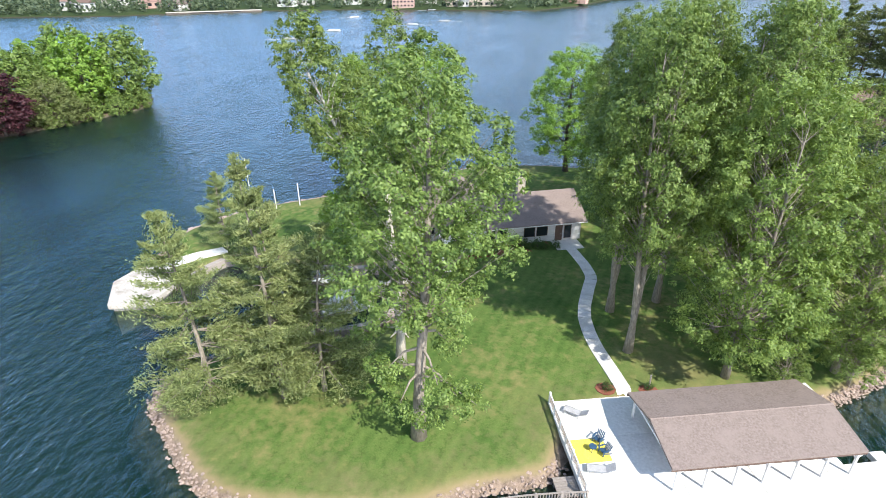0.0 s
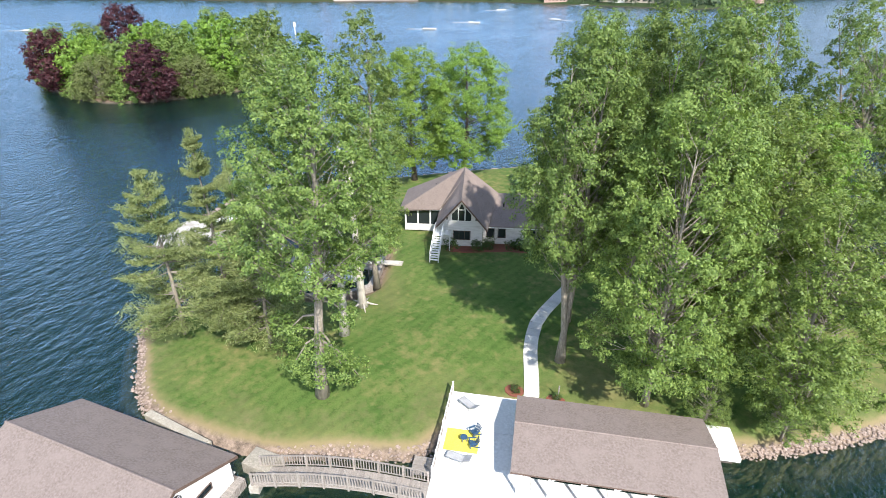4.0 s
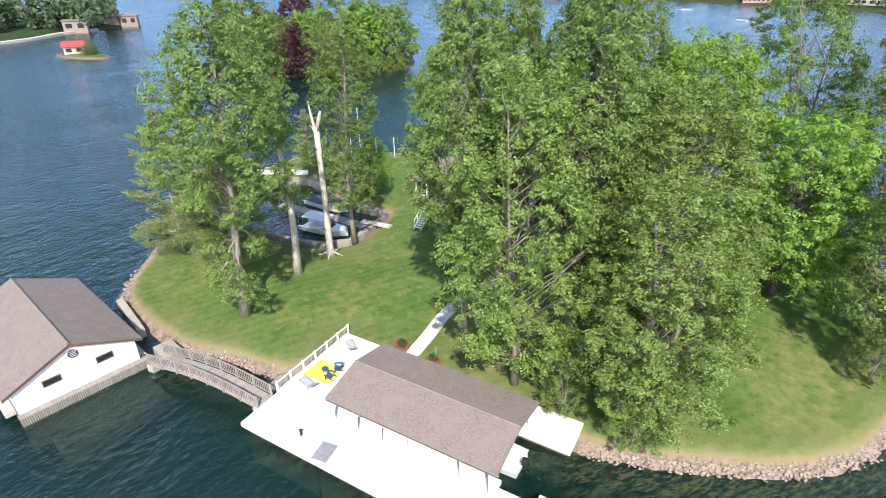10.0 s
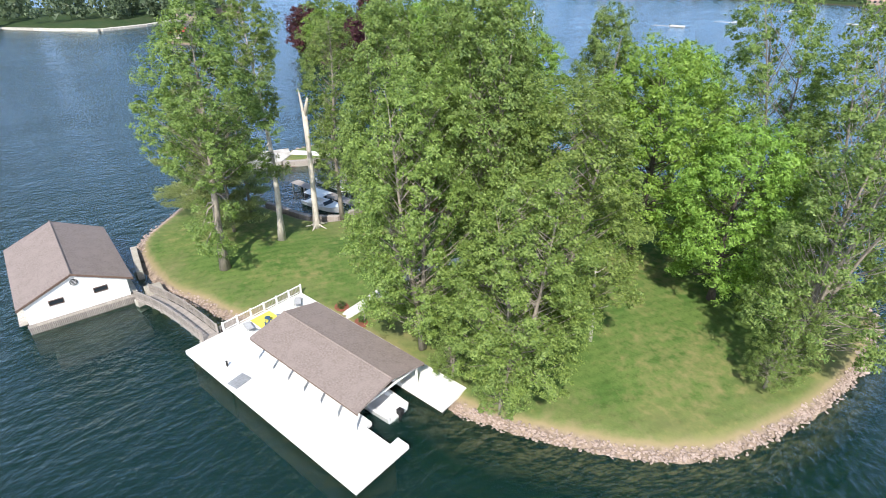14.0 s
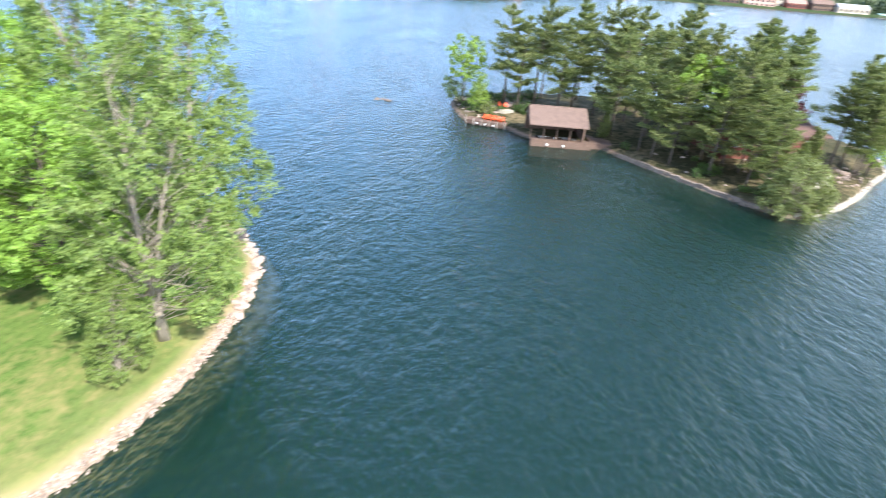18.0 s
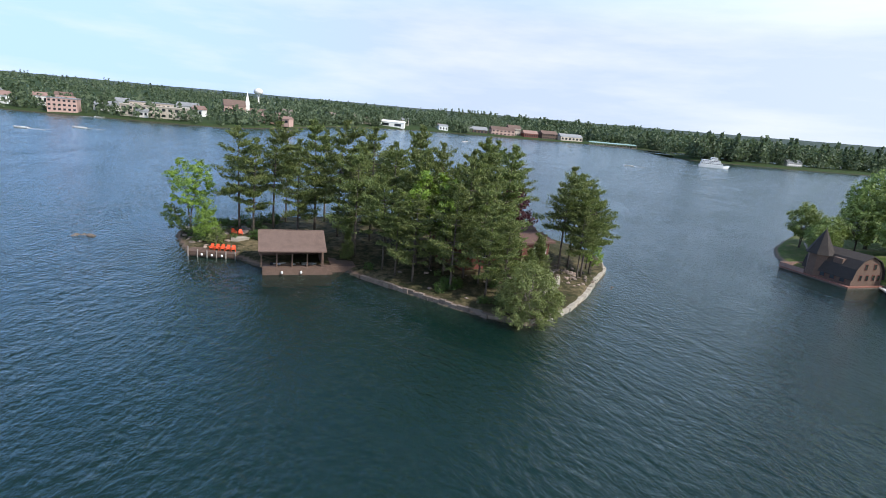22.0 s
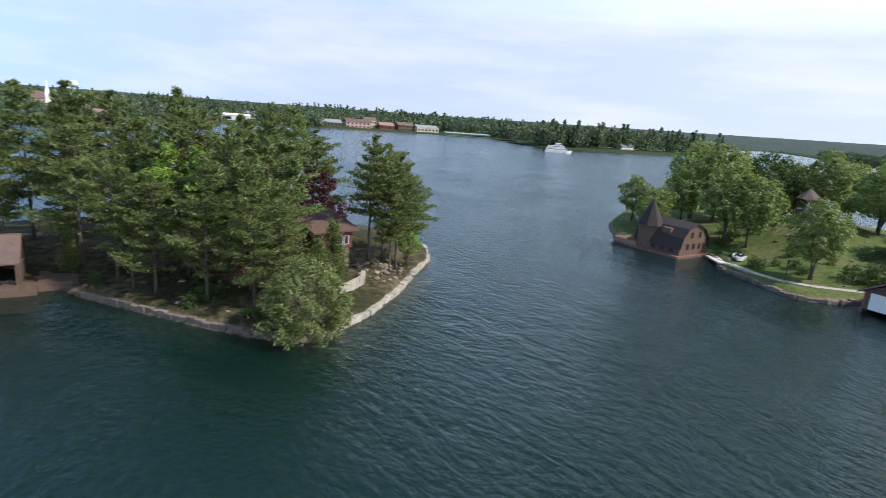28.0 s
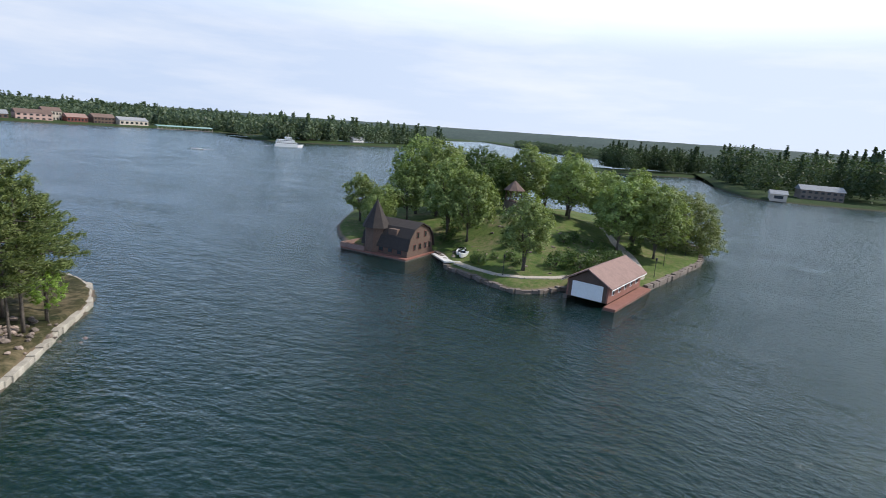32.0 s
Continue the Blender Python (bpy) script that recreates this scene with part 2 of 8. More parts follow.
def water_material():
    m, n, l, p = nodes_of("river_water")
    co = n.new("ShaderNodeTexCoord")
    heights = None
    for scale, stretch, amp, turn in ((0.02, (1, 0.4, 1), 0.9, 0.9), (0.07, (1, 0.5, 1), 0.40, 0.7), (0.22, (1, 0.55, 1), 0.58, 1.1), (0.48, (1, 0.6, 1), 0.54, 0.75), (0.95, (1, 0.65, 1), 0.36, 0.4), (2.0, (1, 0.8, 1), 0.14, 1.3)):
        mp = n.new("ShaderNodeMapping")
        mp.inputs["Scale"].default_value, mp.inputs["Rotation"].default_value = stretch, (0, 0, turn)
        l.new(co.outputs["Object"], mp.inputs[0])
        t = n.new("ShaderNodeTexNoise")
        t.inputs["Scale"].default_value, t.inputs["Detail"].default_value = scale * 2.0, 3
        l.new(mp.outputs[0], t.inputs["Vector"])
        k = n.new("ShaderNodeMath")
        k.operation = "MULTIPLY_ADD"
        k.inputs[1].default_value = amp
        l.new(t.outputs[0], k.inputs[0])
        if heights is not None:
            l.new(heights, k.inputs[2])
        else:
            k.inputs[2].default_value = 0
        heights = k.outputs[0]
    bp = n.new("ShaderNodeBump")
    bp.inputs["Distance"].default_value = 1.0
    l.new(heights, bp.inputs["Height"])
    broad = n.new("ShaderNodeTexNoise")
    broad.inputs["Scale"].default_value, broad.inputs["Detail"].default_value = 0.016, 5
    l.new(co.outputs["Object"], broad.inputs["Vector"])
    gust = n.new("ShaderNodeMapRange")
    gust.inputs[1].default_value, gust.inputs[2].default_value = 0.36, 0.66
    gust.inputs[3].default_value, gust.inputs[4].default_value = 0.36, 0.80
    patch = n.new("ShaderNodeTexNoise")
    patch.inputs["Scale"].default_value, patch.inputs["Detail"].default_value = 0.10, 4
    lay = n.new("ShaderNodeMapping")
    lay.inputs["Scale"].default_value, lay.inputs["Rotation"].default_value = (1, 0.35, 1), (0, 0, 0.9)
    l.new(co.outputs["Object"], lay.inputs[0])
    l.new(lay.outputs[0], patch.inputs["Vector"])
    both = n.new("ShaderNodeMath")
    both.operation = "MULTIPLY_ADD"
    both.inputs[1].default_value = 0.7
    l.new(patch.outputs[0], both.inputs[0])
    shift = n.new("ShaderNodeMath")
    shift.operation = "MULTIPLY"
    shift.inputs[1].default_value = 0.35
    l.new(broad.outputs[0], shift.inputs[0])
    l.new(shift.outputs[0], both.inputs[2])
    l.new(both.outputs[0], gust.inputs[0])
    l.new(gust.outputs[0], bp.inputs["Strength"])
    body = n.new("ShaderNodeMixRGB")
    body.inputs[1].default_value, body.inputs[2].default_value = (0.003, 0.029, 0.024, 1), (0.004, 0.035, 0.027, 1)
    l.new(broad.outputs[0], body.inputs[0])
    dif = n.new("ShaderNodeBsdfDiffuse")
    l.new(body.outputs[0], dif.inputs[0])
    clear = n.new("ShaderNodeBsdfTransparent")
    clear.inputs[0].default_value = (0.76, 0.86, 0.68, 1)
    inner = n.new("ShaderNodeMixShader")
    inner.inputs[0].default_value = 0.60
    l.new(dif.outputs[0], inner.inputs[1])
    l.new(clear.outputs[0], inner.inputs[2])
    gl = n.new("ShaderNodeBsdfGlossy")
    gl.inputs["Roughness"].default_value = 0.15
    gl.inputs["Color"].default_value = (0.88, 0.96, 1.0, 1)
    l.new(bp.outputs[0], gl.inputs["Normal"])
    fr = n.new("ShaderNodeFresnel")
    fr.inputs["IOR"].default_value = 1.44
    l.new(bp.outputs[0], fr.inputs["Normal"])
    out = n.new("ShaderNodeMixShader")
    l.new(fr.outputs[0], out.inputs[0])
    l.new(inner.outputs[0], out.inputs[1])
    l.new(gl.outputs[0], out.inputs[2])
    l.new(out.outputs[0], n["Material Output"].inputs[0])
    return m


def glass_material():
    m, n, l, p = nodes_of("window_glass")
    p.inputs["Base Color"].default_value = (0.02, 0.025, 0.03, 1)
    p.inputs["Roughness"].default_value = 0.06
    p.inputs["Specular IOR Level"].default_value = 0.7
    return m


M = {}
M["water"] = water_material()
M["glass"] = glass_material()
M["lawn"] = ground_material("lawn", (0.067, 0.113, 0.026), (0.128, 0.184, 0.050), (0.225, 0.205, 0.085), (0.36, 0.275, 0.215), shore=0.60, stripes=0.12, dry_at=0.605)
# woodland ground, its brown darkened for the shade of the trees above
M["shaded_forest_floor"] = ground_material("shaded_forest_floor", (0.032, 0.034, 0.016), (0.070, 0.060, 0.032), (0.165, 0.130, 0.078), (0.16, 0.135, 0.105), dry_at=0.58)
M["park_lawn"] = ground_material("park_lawn", (0.066, 0.096, 0.026), (0.122, 0.158, 0.048), (0.180, 0.150, 0.085), (0.20, 0.17, 0.14), dry_at=0.60)
M["far_ground"] = ground_material("far_ground", (0.030, 0.050, 0.020), (0.050, 0.075, 0.028), (0.06, 0.066, 0.032), (0.085, 0.075, 0.06))
M["poplar_leaf"] = leaf_material("poplar_leaf", (0.074, 0.132, 0.030), (0.240, 0.325, 0.090), (1.3, 1.25, 0.5))
M["cottonwood_leaf"] = leaf_material("cottonwood_leaf", (0.082, 0.138, 0.028), (0.258, 0.338, 0.088), (1.3, 1.25, 0.5))
M["maple_leaf"] = leaf_material("maple_leaf", (0.110, 0.205, 0.030), (0.268, 0.400, 0.076), (1.4, 1.3, 0.4))
M["dark_leaf"] = leaf_material("dark_leaf", (0.028, 0.062, 0.014), (0.095, 0.155, 0.038), (1.2, 1.2, 0.5))
M["shade_leaf"] = leaf_material("shade_leaf", (0.110, 0.165, 0.048), (0.300, 0.375, 0.128), (1.2, 1.2, 0.5))
M["red_leaf"] = leaf_material("red_leaf", (0.038, 0.012, 0.018), (0.110, 0.036, 0.042), (1.2, 0.7, 0.7))
M["willow_leaf"] = leaf_material("willow_leaf", (0.095, 0.126, 0.040), (0.225, 0.262, 0.095), (1.2, 1.2, 0.6))
M["pine_needle"] = leaf_material("pine_needle", (0.140, 0.190, 0.070), (0.360, 0.410, 0.175), (1.1, 1.15, 0.6))
M["dark_pine_needle"] = leaf_material("dark_pine_needle", (0.058, 0.090, 0.030), (0.215, 0.252, 0.086), (1.1, 1.15, 0.6))
# leaves of distant woods, with aerial haze mixed into the colour
M["hazed_leaf"] = leaf_material("hazed_leaf", (0.060, 0.092, 0.052), (0.130, 0.170, 0.094), (1.1, 1.1, 0.8), hue=0.0)
# eastern woods: darkened colour stands in for being lit from behind
M["backlit_leaf"] = leaf_material("backlit_leaf", (0.032, 0.056, 0.026), (0.085, 0.120, 0.056), (1.1, 1.1, 0.6), hue=0.0)
M["bark"] = surface("bark", (0.17, 0.145, 0.115), (0.36, 0.315, 0.26), 1.0, 0.95, bump=0.7, fine=9, stretch=(1, 1, 0.25))
M["pale_bark"] = surface("pale_bark", (0.36, 0.32, 0.27), (0.62, 0.57, 0.50), 1.0, 0.95, bump=0.6, fine=7, stretch=(1, 1, 0.22))
M["dark_bark"] = surface("dark_bark", (0.055, 0.045, 0.038), (0.14, 0.115, 0.095), 1.0, 0.95, bump=0.7, fine=9, stretch=(1, 1, 0.3))
M["shingle"] = surface("shingle", (0.165, 0.130, 0.116), (0.255, 0.206, 0.186), 1.0, 0.95, bump=0.4, fine=7, stretch=(1, 1, 1), c3=(0.240, 0.194, 0.175), jitter=0.05)
M["concrete"] = surface("concrete", (0.62, 0.61, 0.58), (0.80, 0.79, 0.76), 0.6, 0.9, bump=0.15, c3=(0.70, 0.69, 0.655), jitter=0.04)
M["old_concrete"] = surface("old_concrete", (0.36, 0.33, 0.29), (0.60, 0.56, 0.50), 0.8, 0.95, bump=0.4, c3=(0.30, 0.27, 0.23), jitter=0.12)
M["white_paint"] = surface("white_paint", (0.70, 0.70, 0.69), (0.82, 0.82, 0.81), 0.7, 0.6, bump=0.08, c3=(0.74, 0.73, 0.71))
M["siding"] = surface("siding", (0.62, 0.60, 0.585), (0.74, 0.72, 0.70), 0.8, 0.75, bump=0.15, stretch=(1, 1, 6), c3=(0.52, 0.50, 0.475))
M["grey_wood"] = surface("grey_wood", (0.23, 0.20, 0.18), (0.38, 0.34, 0.305), 1.4, 0.9, bump=0.35, stretch=(1, 1, 1), c3=(0.29, 0.255, 0.225), jitter=0.14)
M["brown_wood"] = surface("brown_wood", (0.085, 0.055, 0.042), (0.16, 0.105, 0.082), 1.2, 0.85, bump=0.3, jitter=0.12)
M["red_wood"] = surface("red_wood", (0.11, 0.035, 0.028), (0.19, 0.065, 0.05), 1.2, 0.8, bump=0.25, jitter=0.1)
M["brown_roof"] = surface("brown_roof", (0.115, 0.078, 0.066), (0.18, 0.125, 0.105), 1.0, 0.95, bump=0.4, jitter=0.08)
M["lodge_roof"] = surface("lodge_roof", (0.095, 0.056, 0.048), (0.150, 0.090, 0.076), 1.0, 0.9, bump=0.4, jitter=0.06)
M["dark_shingle"] = surface("dark_shingle", (0.030, 0.025, 0.024), (0.060, 0.049, 0.044), 1.0, 0.9, bump=0.5, jitter=0.1)
M["red_roof"] = surface("red_roof", (0.235, 0.15, 0.128), (0.32, 0.212, 0.182), 1.0, 0.9, bump=0.4, jitter=0.06)
M["stone"] = surface("stone", (0.21, 0.155, 0.13), (0.37, 0.295, 0.25), 1.5, 0.95, bump=0.6, jitter=0.25)
M["rubble"] = surface("rubble", (0.28, 0.19, 0.13), (0.46, 0.34, 0.25), 1.4, 0.95, bump=0.6, jitter=0.22)
M["pale_stone"] = surface("pale_stone", (0.29, 0.26, 0.215), (0.45, 0.41, 0.345), 1.2, 0.95, bump=0.6, jitter=0.15)
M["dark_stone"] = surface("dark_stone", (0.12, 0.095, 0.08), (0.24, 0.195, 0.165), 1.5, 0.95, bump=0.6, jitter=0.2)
M["dark_metal"] = surface("dark_metal", (0.03, 0.03, 0.03), (0.06, 0.06, 0.06), 3, 0.5, metal=0.6, bump=0.05)
M["steel"] = surface("steel", (0.45, 0.46, 0.47), (0.6, 0.61, 0.62), 3, 0.35, metal=0.9, bump=0.03)
M["hull_white"] = surface("hull_white", (0.72, 0.72, 0.71), (0.80, 0.80, 0.79), 0.5, 0.25, bump=0.02, spec=0.5)
M["canvas_blue"] = surface("canvas_blue", (0.055, 0.075, 0.105), (0.10, 0.125, 0.16), 1.5, 0.9, bump=0.2)
M["yellow_mat"] = surface("yellow_mat", (0.70, 0.58, 0.07), (0.82, 0.70, 0.13), 1.5, 0.9, bump=0.15)
M["blue_plastic"] = surface("blue_plastic", (0.03, 0.07, 0.13), (0.05, 0.11, 0.19), 2, 0.45, bump=0.05)
M["orange_plastic"] = surface("orange_plastic", (0.62, 0.07, 0.02), (0.75, 0.12, 0.04), 2, 0.5, bump=0.05)
M["grey_fabric"] = surface("grey_fabric", (0.34, 0.34, 0.35), (0.46, 0.46, 0.47), 3, 0.9, bump=0.2)
M["mulch"] = surface("mulch", (0.16, 0.055, 0.035), (0.30, 0.11, 0.07), 2.5, 0.98, bump=0.6)
M["path_stone"] = surface("path_stone", (0.52, 0.50, 0.47), (0.68, 0.66, 0.62), 1.2, 0.9, bump=0.2, jitter=0.08)
M["gravel"] = surface("gravel", (0.36, 0.31, 0.25), (0.50, 0.44, 0.37), 2, 0.98, bump=0.5)
M["pink_brick"] = surface("pink_brick", (0.42, 0.27, 0.23), (0.52, 0.36, 0.31), 1, 0.9, bump=0.2)
M["red_brick"] = surface("red_brick", (0.190, 0.082, 0.062), (0.290, 0.135, 0.105), 1, 0.9, bump=0.25)
M["bright_red_roof"] = surface("bright_red_roof", (0.36, 0.045, 0.04), (0.48, 0.085, 0.07), 1, 0.8, bump=0.2)
M["cream_wall"] = surface("cream_wall", (0.42, 0.36, 0.30), (0.52, 0.46, 0.39), 0.5, 0.85, bump=0.1)
M["grey_roof"] = surface("grey_roof", (0.20, 0.21, 0.22), (0.30, 0.31, 0.33), 0.6, 0.85, bump=0.2)
M["green_roof"] = surface("green_roof", (0.20, 0.33, 0.31), (0.28, 0.42, 0.40), 0.6, 0.7, bump=0.1)
M["foam"] = surface("foam", (0.40, 0.46, 0.50), (0.60, 0.64, 0.68), 1.0, 0.9, bump=0.3)
# bluish hill tone: the haze of distance is put into the colour
M["wooded_hill"] = surface("wooded_hill", (0.020, 0.038, 0.033), (0.052, 0.076, 0.060), 0.006, 1.0, bump=0.0, stretch=(1, 1, 6))
M["black"] = surface("black", (0.012, 0.012, 0.013), (0.025, 0.025, 0.027), 2, 0.6, bump=0.05)


# ---------------------------------------------------------------- building tools
class Shape:
    """Collects boxes, prisms and tubes into one mesh."""

    def __init__(self):
        self.v, self.f = [], []

    def add(self, verts, faces):
        k = len(self.v)
        self.v += [tuple(p) for p in verts]
        self.f += [tuple(i + k for i in f) for f in faces]
        return self

    def box(self, x0, y0, z0, x1, y1, z1, turn=0.0, about=None, bevel=0.0):
        if bevel:
            b = bevel
            lo = [(x0 + b, y0 + b), (x1 - b, y0 + b), (x1 - b, y1 - b), (x0 + b, y1 - b)]
            hi = [(x0, y0), (x1, y0), (x1, y1), (x0, y1)]
            rings = [(lo, z0), (hi, z0 + b), (hi, z1 - b), (lo, z1)]
            v = [(x, y, z) for ring, z in rings for x, y in ring]
            f = [(3, 2, 1, 0), (12, 13, 14, 15)]
            for r in range(3):
                for i in range(4):
                    j = (i + 1) % 4
                    f.append((r * 4 + i, r * 4 + j, r * 4 + 4 + j, r * 4 + 4 + i))
        else:
            v = [(x0, y0, z0), (x1, y0, z0), (x1, y1, z0), (x0, y1, z0), (x0, y0, z1), (x1, y0, z1), (x1, y1, z1), (x0, y1, z1)]
            f = [(3, 2, 1, 0), (4, 5, 6, 7), (0, 1, 5, 4), (1, 2, 6, 5), (2, 3, 7, 6), (3, 0, 4, 7)]
        if turn:
            cx, cy = about or ((x0 + x1) / 2, (y0 + y1) / 2)
            c, s = math.cos(turn), math.sin(turn)
            v = [(cx + (x - cx) * c - (y - cy) * s, cy + (x - cx) * s + (y - cy) * c, z) for x, y, z in v]
        return self.add(v, f)

    def prism(self, poly, z0, z1):
        n = len(poly)
        area = sum(poly[i][0] * poly[(i + 1) % n][1] - poly[(i + 1) % n][0] * poly[i][1] for i in range(n))
        if area < 0:
            poly = poly[::-1]
        v = [(x, y, z0) for x, y in poly] + [(x, y, z1) for x, y in poly]
        f = [tuple(range(n - 1, -1, -1)), tuple(range(n, 2 * n))]
        f += [(i, (i + 1) % n, n + (i + 1) % n, n + i) for i in range(n)]
        return self.add(v, f)

    def slab(self, pts, thick):
        """A plate: the polygon pts in space, thickened straight down."""
        n = len(pts)
        v = [tuple(p) for p in pts] + [(p[0], p[1], p[2] - thick) for p in pts]
        f = [tuple(range(n)), tuple(range(2 * n - 1, n - 1, -1))]
        f += [(i, n + i, n + (i + 1) % n, (i + 1) % n) for i in range(n)]
        return self.add(v, f)

    def tube(self, pts, radii, sides=6, cap=True):
        k = len(self.v)
        prev = None
        for i, p in enumerate(pts):
            a = Vector(pts[max(i - 1, 0)])
            b = Vector(pts[min(i + 1, len(pts) - 1)])
            d = (b - a).normalized() if (b - a).length > 1e-9 else Vector((0, 0, 1))
            if prev is None:
                prev = d.orthogonal().normalized()
            x = (prev - d * prev.dot(d)).normalized()
            y = d.cross(x)
            prev = x
            r = radii[i] if not isinstance(radii, (int, float)) else radii
            for s in range(sides):
                w = 2 * math.pi * s / sides
                self.v.append(tuple(Vector(p) + x * (r * math.cos(w)) + y * (r * math.sin(w))))
        for i in range(len(pts) - 1):
            for s in range(sides):
                t = (s + 1) % sides
                self.f.append((k + i * sides + s, k + i * sides + t, k + (i + 1) * sides + t, k + (i + 1) * sides + s))
        if cap:
            self.f.append(tuple(k + s for s in range(sides - 1, -1, -1)))
            self.f.append(tuple(k + (len(pts) - 1) * sides + s for s in range(sides)))
        return self

    def mesh(self, name, material, smooth=False):
        me = bpy.data.meshes.new(name)
        me.from_pydata(self.v, [], self.f)
        me.materials.append(material)
        if smooth:
            me.polygons.foreach_set("use_smooth", [True] * len(me.polygons))
        me.update()
        return me


def part(name, shape, material, parent, label="", smooth=False, at=None):
    """One mesh object under a thing or a part."""
    me = shape if isinstance(shape, bpy.types.Mesh) else shape.mesh(name, material, smooth)
    ob = new(name, me)
    ob.parent = parent
    if at is not None:
        ob.matrix_basis = at
    if label:
        tagged(ob, label)
    return ob


def thing(name, label, category, at=None, group="", kind=""):
    ob = new(name)
    ob.empty_display_size = 0.3
    if at is not None:
        ob.matrix_basis = at
    return tagged(ob, label, category, group, kind)


def solid(name, shape, material, label, category="", kind="", at=None, smooth=False, group=""):
    ob = new(name, shape if isinstance(shape, bpy.types.Mesh) else shape.mesh(name, material, smooth))
    if at is not None:
        ob.matrix_basis = at
    return tagged(ob, label, category, group, kind)


def smooth_loop(pts, step=1.5):
    """A closed smooth line through the points."""
    n, out = len(pts), []
    for i in range(n):
        p0, p1, p2, p3 = (np.array(pts[(i + k) % n], float) for k in (-1, 0, 1, 2))
        m = max(2, int(np.linalg.norm(p2 - p1) / step))
        for j in range(m):
            t = j / m
            out.append(0.5 * ((2 * p1) + (p2 - p0) * t + (2 * p0 - 5 * p1 + 4 * p2 - p3) * t * t + (3 * p1 - p0 - 3 * p2 + p3) * t ** 3))
    return np.array(out)


def shore_distance(loop, pts):
    """Signed distance of points to a closed line, positive inside."""
    a, b = loop, np.roll(loop, -1, 0)
    best = np.full(len(pts), 1e9)
    inside = np.zeros(len(pts), bool)
    for p, q in zip(a, b):
        d = q - p
        t = np.clip(((pts - p) @ d) / max(d @ d, 1e-9), 0, 1)
        best = np.minimum(best, np.linalg.norm(pts - (p + t[:, None] * d), axis=1))
        cross = ((p[1] > pts[:, 1]) != (q[1] > pts[:, 1]))
        with np.errstate(divide="ignore", invalid="ignore"):
            xx = (q[0] - p[0]) * (pts[:, 1] - p[1]) / (q[1] - p[1]) + p[0]
        inside ^= cross & (pts[:, 0] < xx)
    return np.where(inside, best, -best)


def soft(x, a, b):
    t = np.clip((x - a) / (b - a), 0, 1)
    return t * t * (3 - 2 * t)


def bumps(x, y, s, seed=0.0):
    return (np.sin(x * s + seed) * np.cos(y * s * 1.13 + seed * 2) + 0.5 * np.sin(x * s * 2.3 + y * s * 1.7 + seed * 3)) / 1.5


def island(name, loop, height, step, material, label, rim=(0.55, 1.2), beach=4.2, margin=9.5, wall=False):
    """Ground of an island: one sheet that rises from the river bed over its shore. height(x, y, inside distance)."""
    lo, hi = loop.min(0) - margin, loop.max(0) + margin
    xs, ys = np.arange(lo[0], hi[0], step), np.arange(lo[1], hi[1], step)
    gx, gy = np.meshgrid(xs, ys)
    pts = np.c_[gx.ravel(), gy.ravel()]
    sd = shore_distance(loop, pts)
    z = np.where(sd > 0, height(pts[:, 0], pts[:, 1], sd), -0.10 - 0.20 * np.minimum(-sd, beach) - 3.6 * soft(-sd, 0.10 * beach, 0.85 * beach))
    z += np.where(sd < 0.6, 0.12 * bumps(pts[:, 0], pts[:, 1], 2.1), 0)
    nx, ny = len(xs), len(ys)
    idx = np.arange(nx * ny).reshape(ny, nx)
    quads = np.c_[idx[:-1, :-1].ravel(), idx[:-1, 1:].ravel(), idx[1:, 1:].ravel(), idx[1:, :-1].ravel()]
    keep = sd[quads].max(1) > -margin * 0.9
    quads = quads[keep]
    used = np.unique(quads)
    remap = np.full(nx * ny, -1)
    remap[used] = np.arange(len(used))
    me = bpy.data.meshes.new(name)
    me.from_pydata(np.c_[pts, z][used].tolist(), [], remap[quads].tolist())
    me.materials.append(material)
    me.polygons.foreach_set("use_smooth", [True] * len(me.polygons))
    return tagged(new(name, me), label, "ground", kind="structure")


# ---------------------------------------------------------------- trees
def leaves_mesh(name, centers, axis, length, width, material, rng, flat=0.5, facing=None, wild=0.75):
    """Many small pointed leaves: centres, a rough long axis for each, size; facing turns their faces."""
    n = len(centers)
    u = axis + rng.normal(0, wild, (n, 3))
    if facing is None:
        u /= np.linalg.norm(u, axis=1)[:, None]
        w = rng.normal(0, 1, (n, 3)) * (1, 1, flat)
        v = np.cross(u, w)
    else:
        f = facing / np.maximum(np.linalg.norm(facing, axis=1), 1e-6)[:, None]
        u -= f * (u * f).sum(1)[:, None]
        u /= np.maximum(np.linalg.norm(u, axis=1), 1e-6)[:, None]
        v = np.cross(f, u)
    v /= np.maximum(np.linalg.norm(v, axis=1), 1e-6)[:, None]
    nn = np.cross(u, v)
    s = rng.uniform(0.65, 1.35, (n, 1))
    L, W = length * s / 2, width * s / 2
    co = np.empty((n, 3, 3))
    co[:, 0] = centers - u * L + v * W
    co[:, 1] = centers - u * L - v * W + nn * W * 0.4
    co[:, 2] = centers + u * L
    me = bpy.data.meshes.new(name)
    me.vertices.add(n * 3)
    me.vertices.foreach_set("co", co.astype(np.float32).ravel())
    me.loops.add(n * 3)
    me.loops.foreach_set("vertex_index", np.arange(n * 3, dtype=np.int32))
    me.polygons.add(n)
    me.polygons.foreach_set("loop_start", np.arange(n, dtype=np.int32) * 3)
    me.materials.append(material)
    me.update(calc_edges=True)
    return me


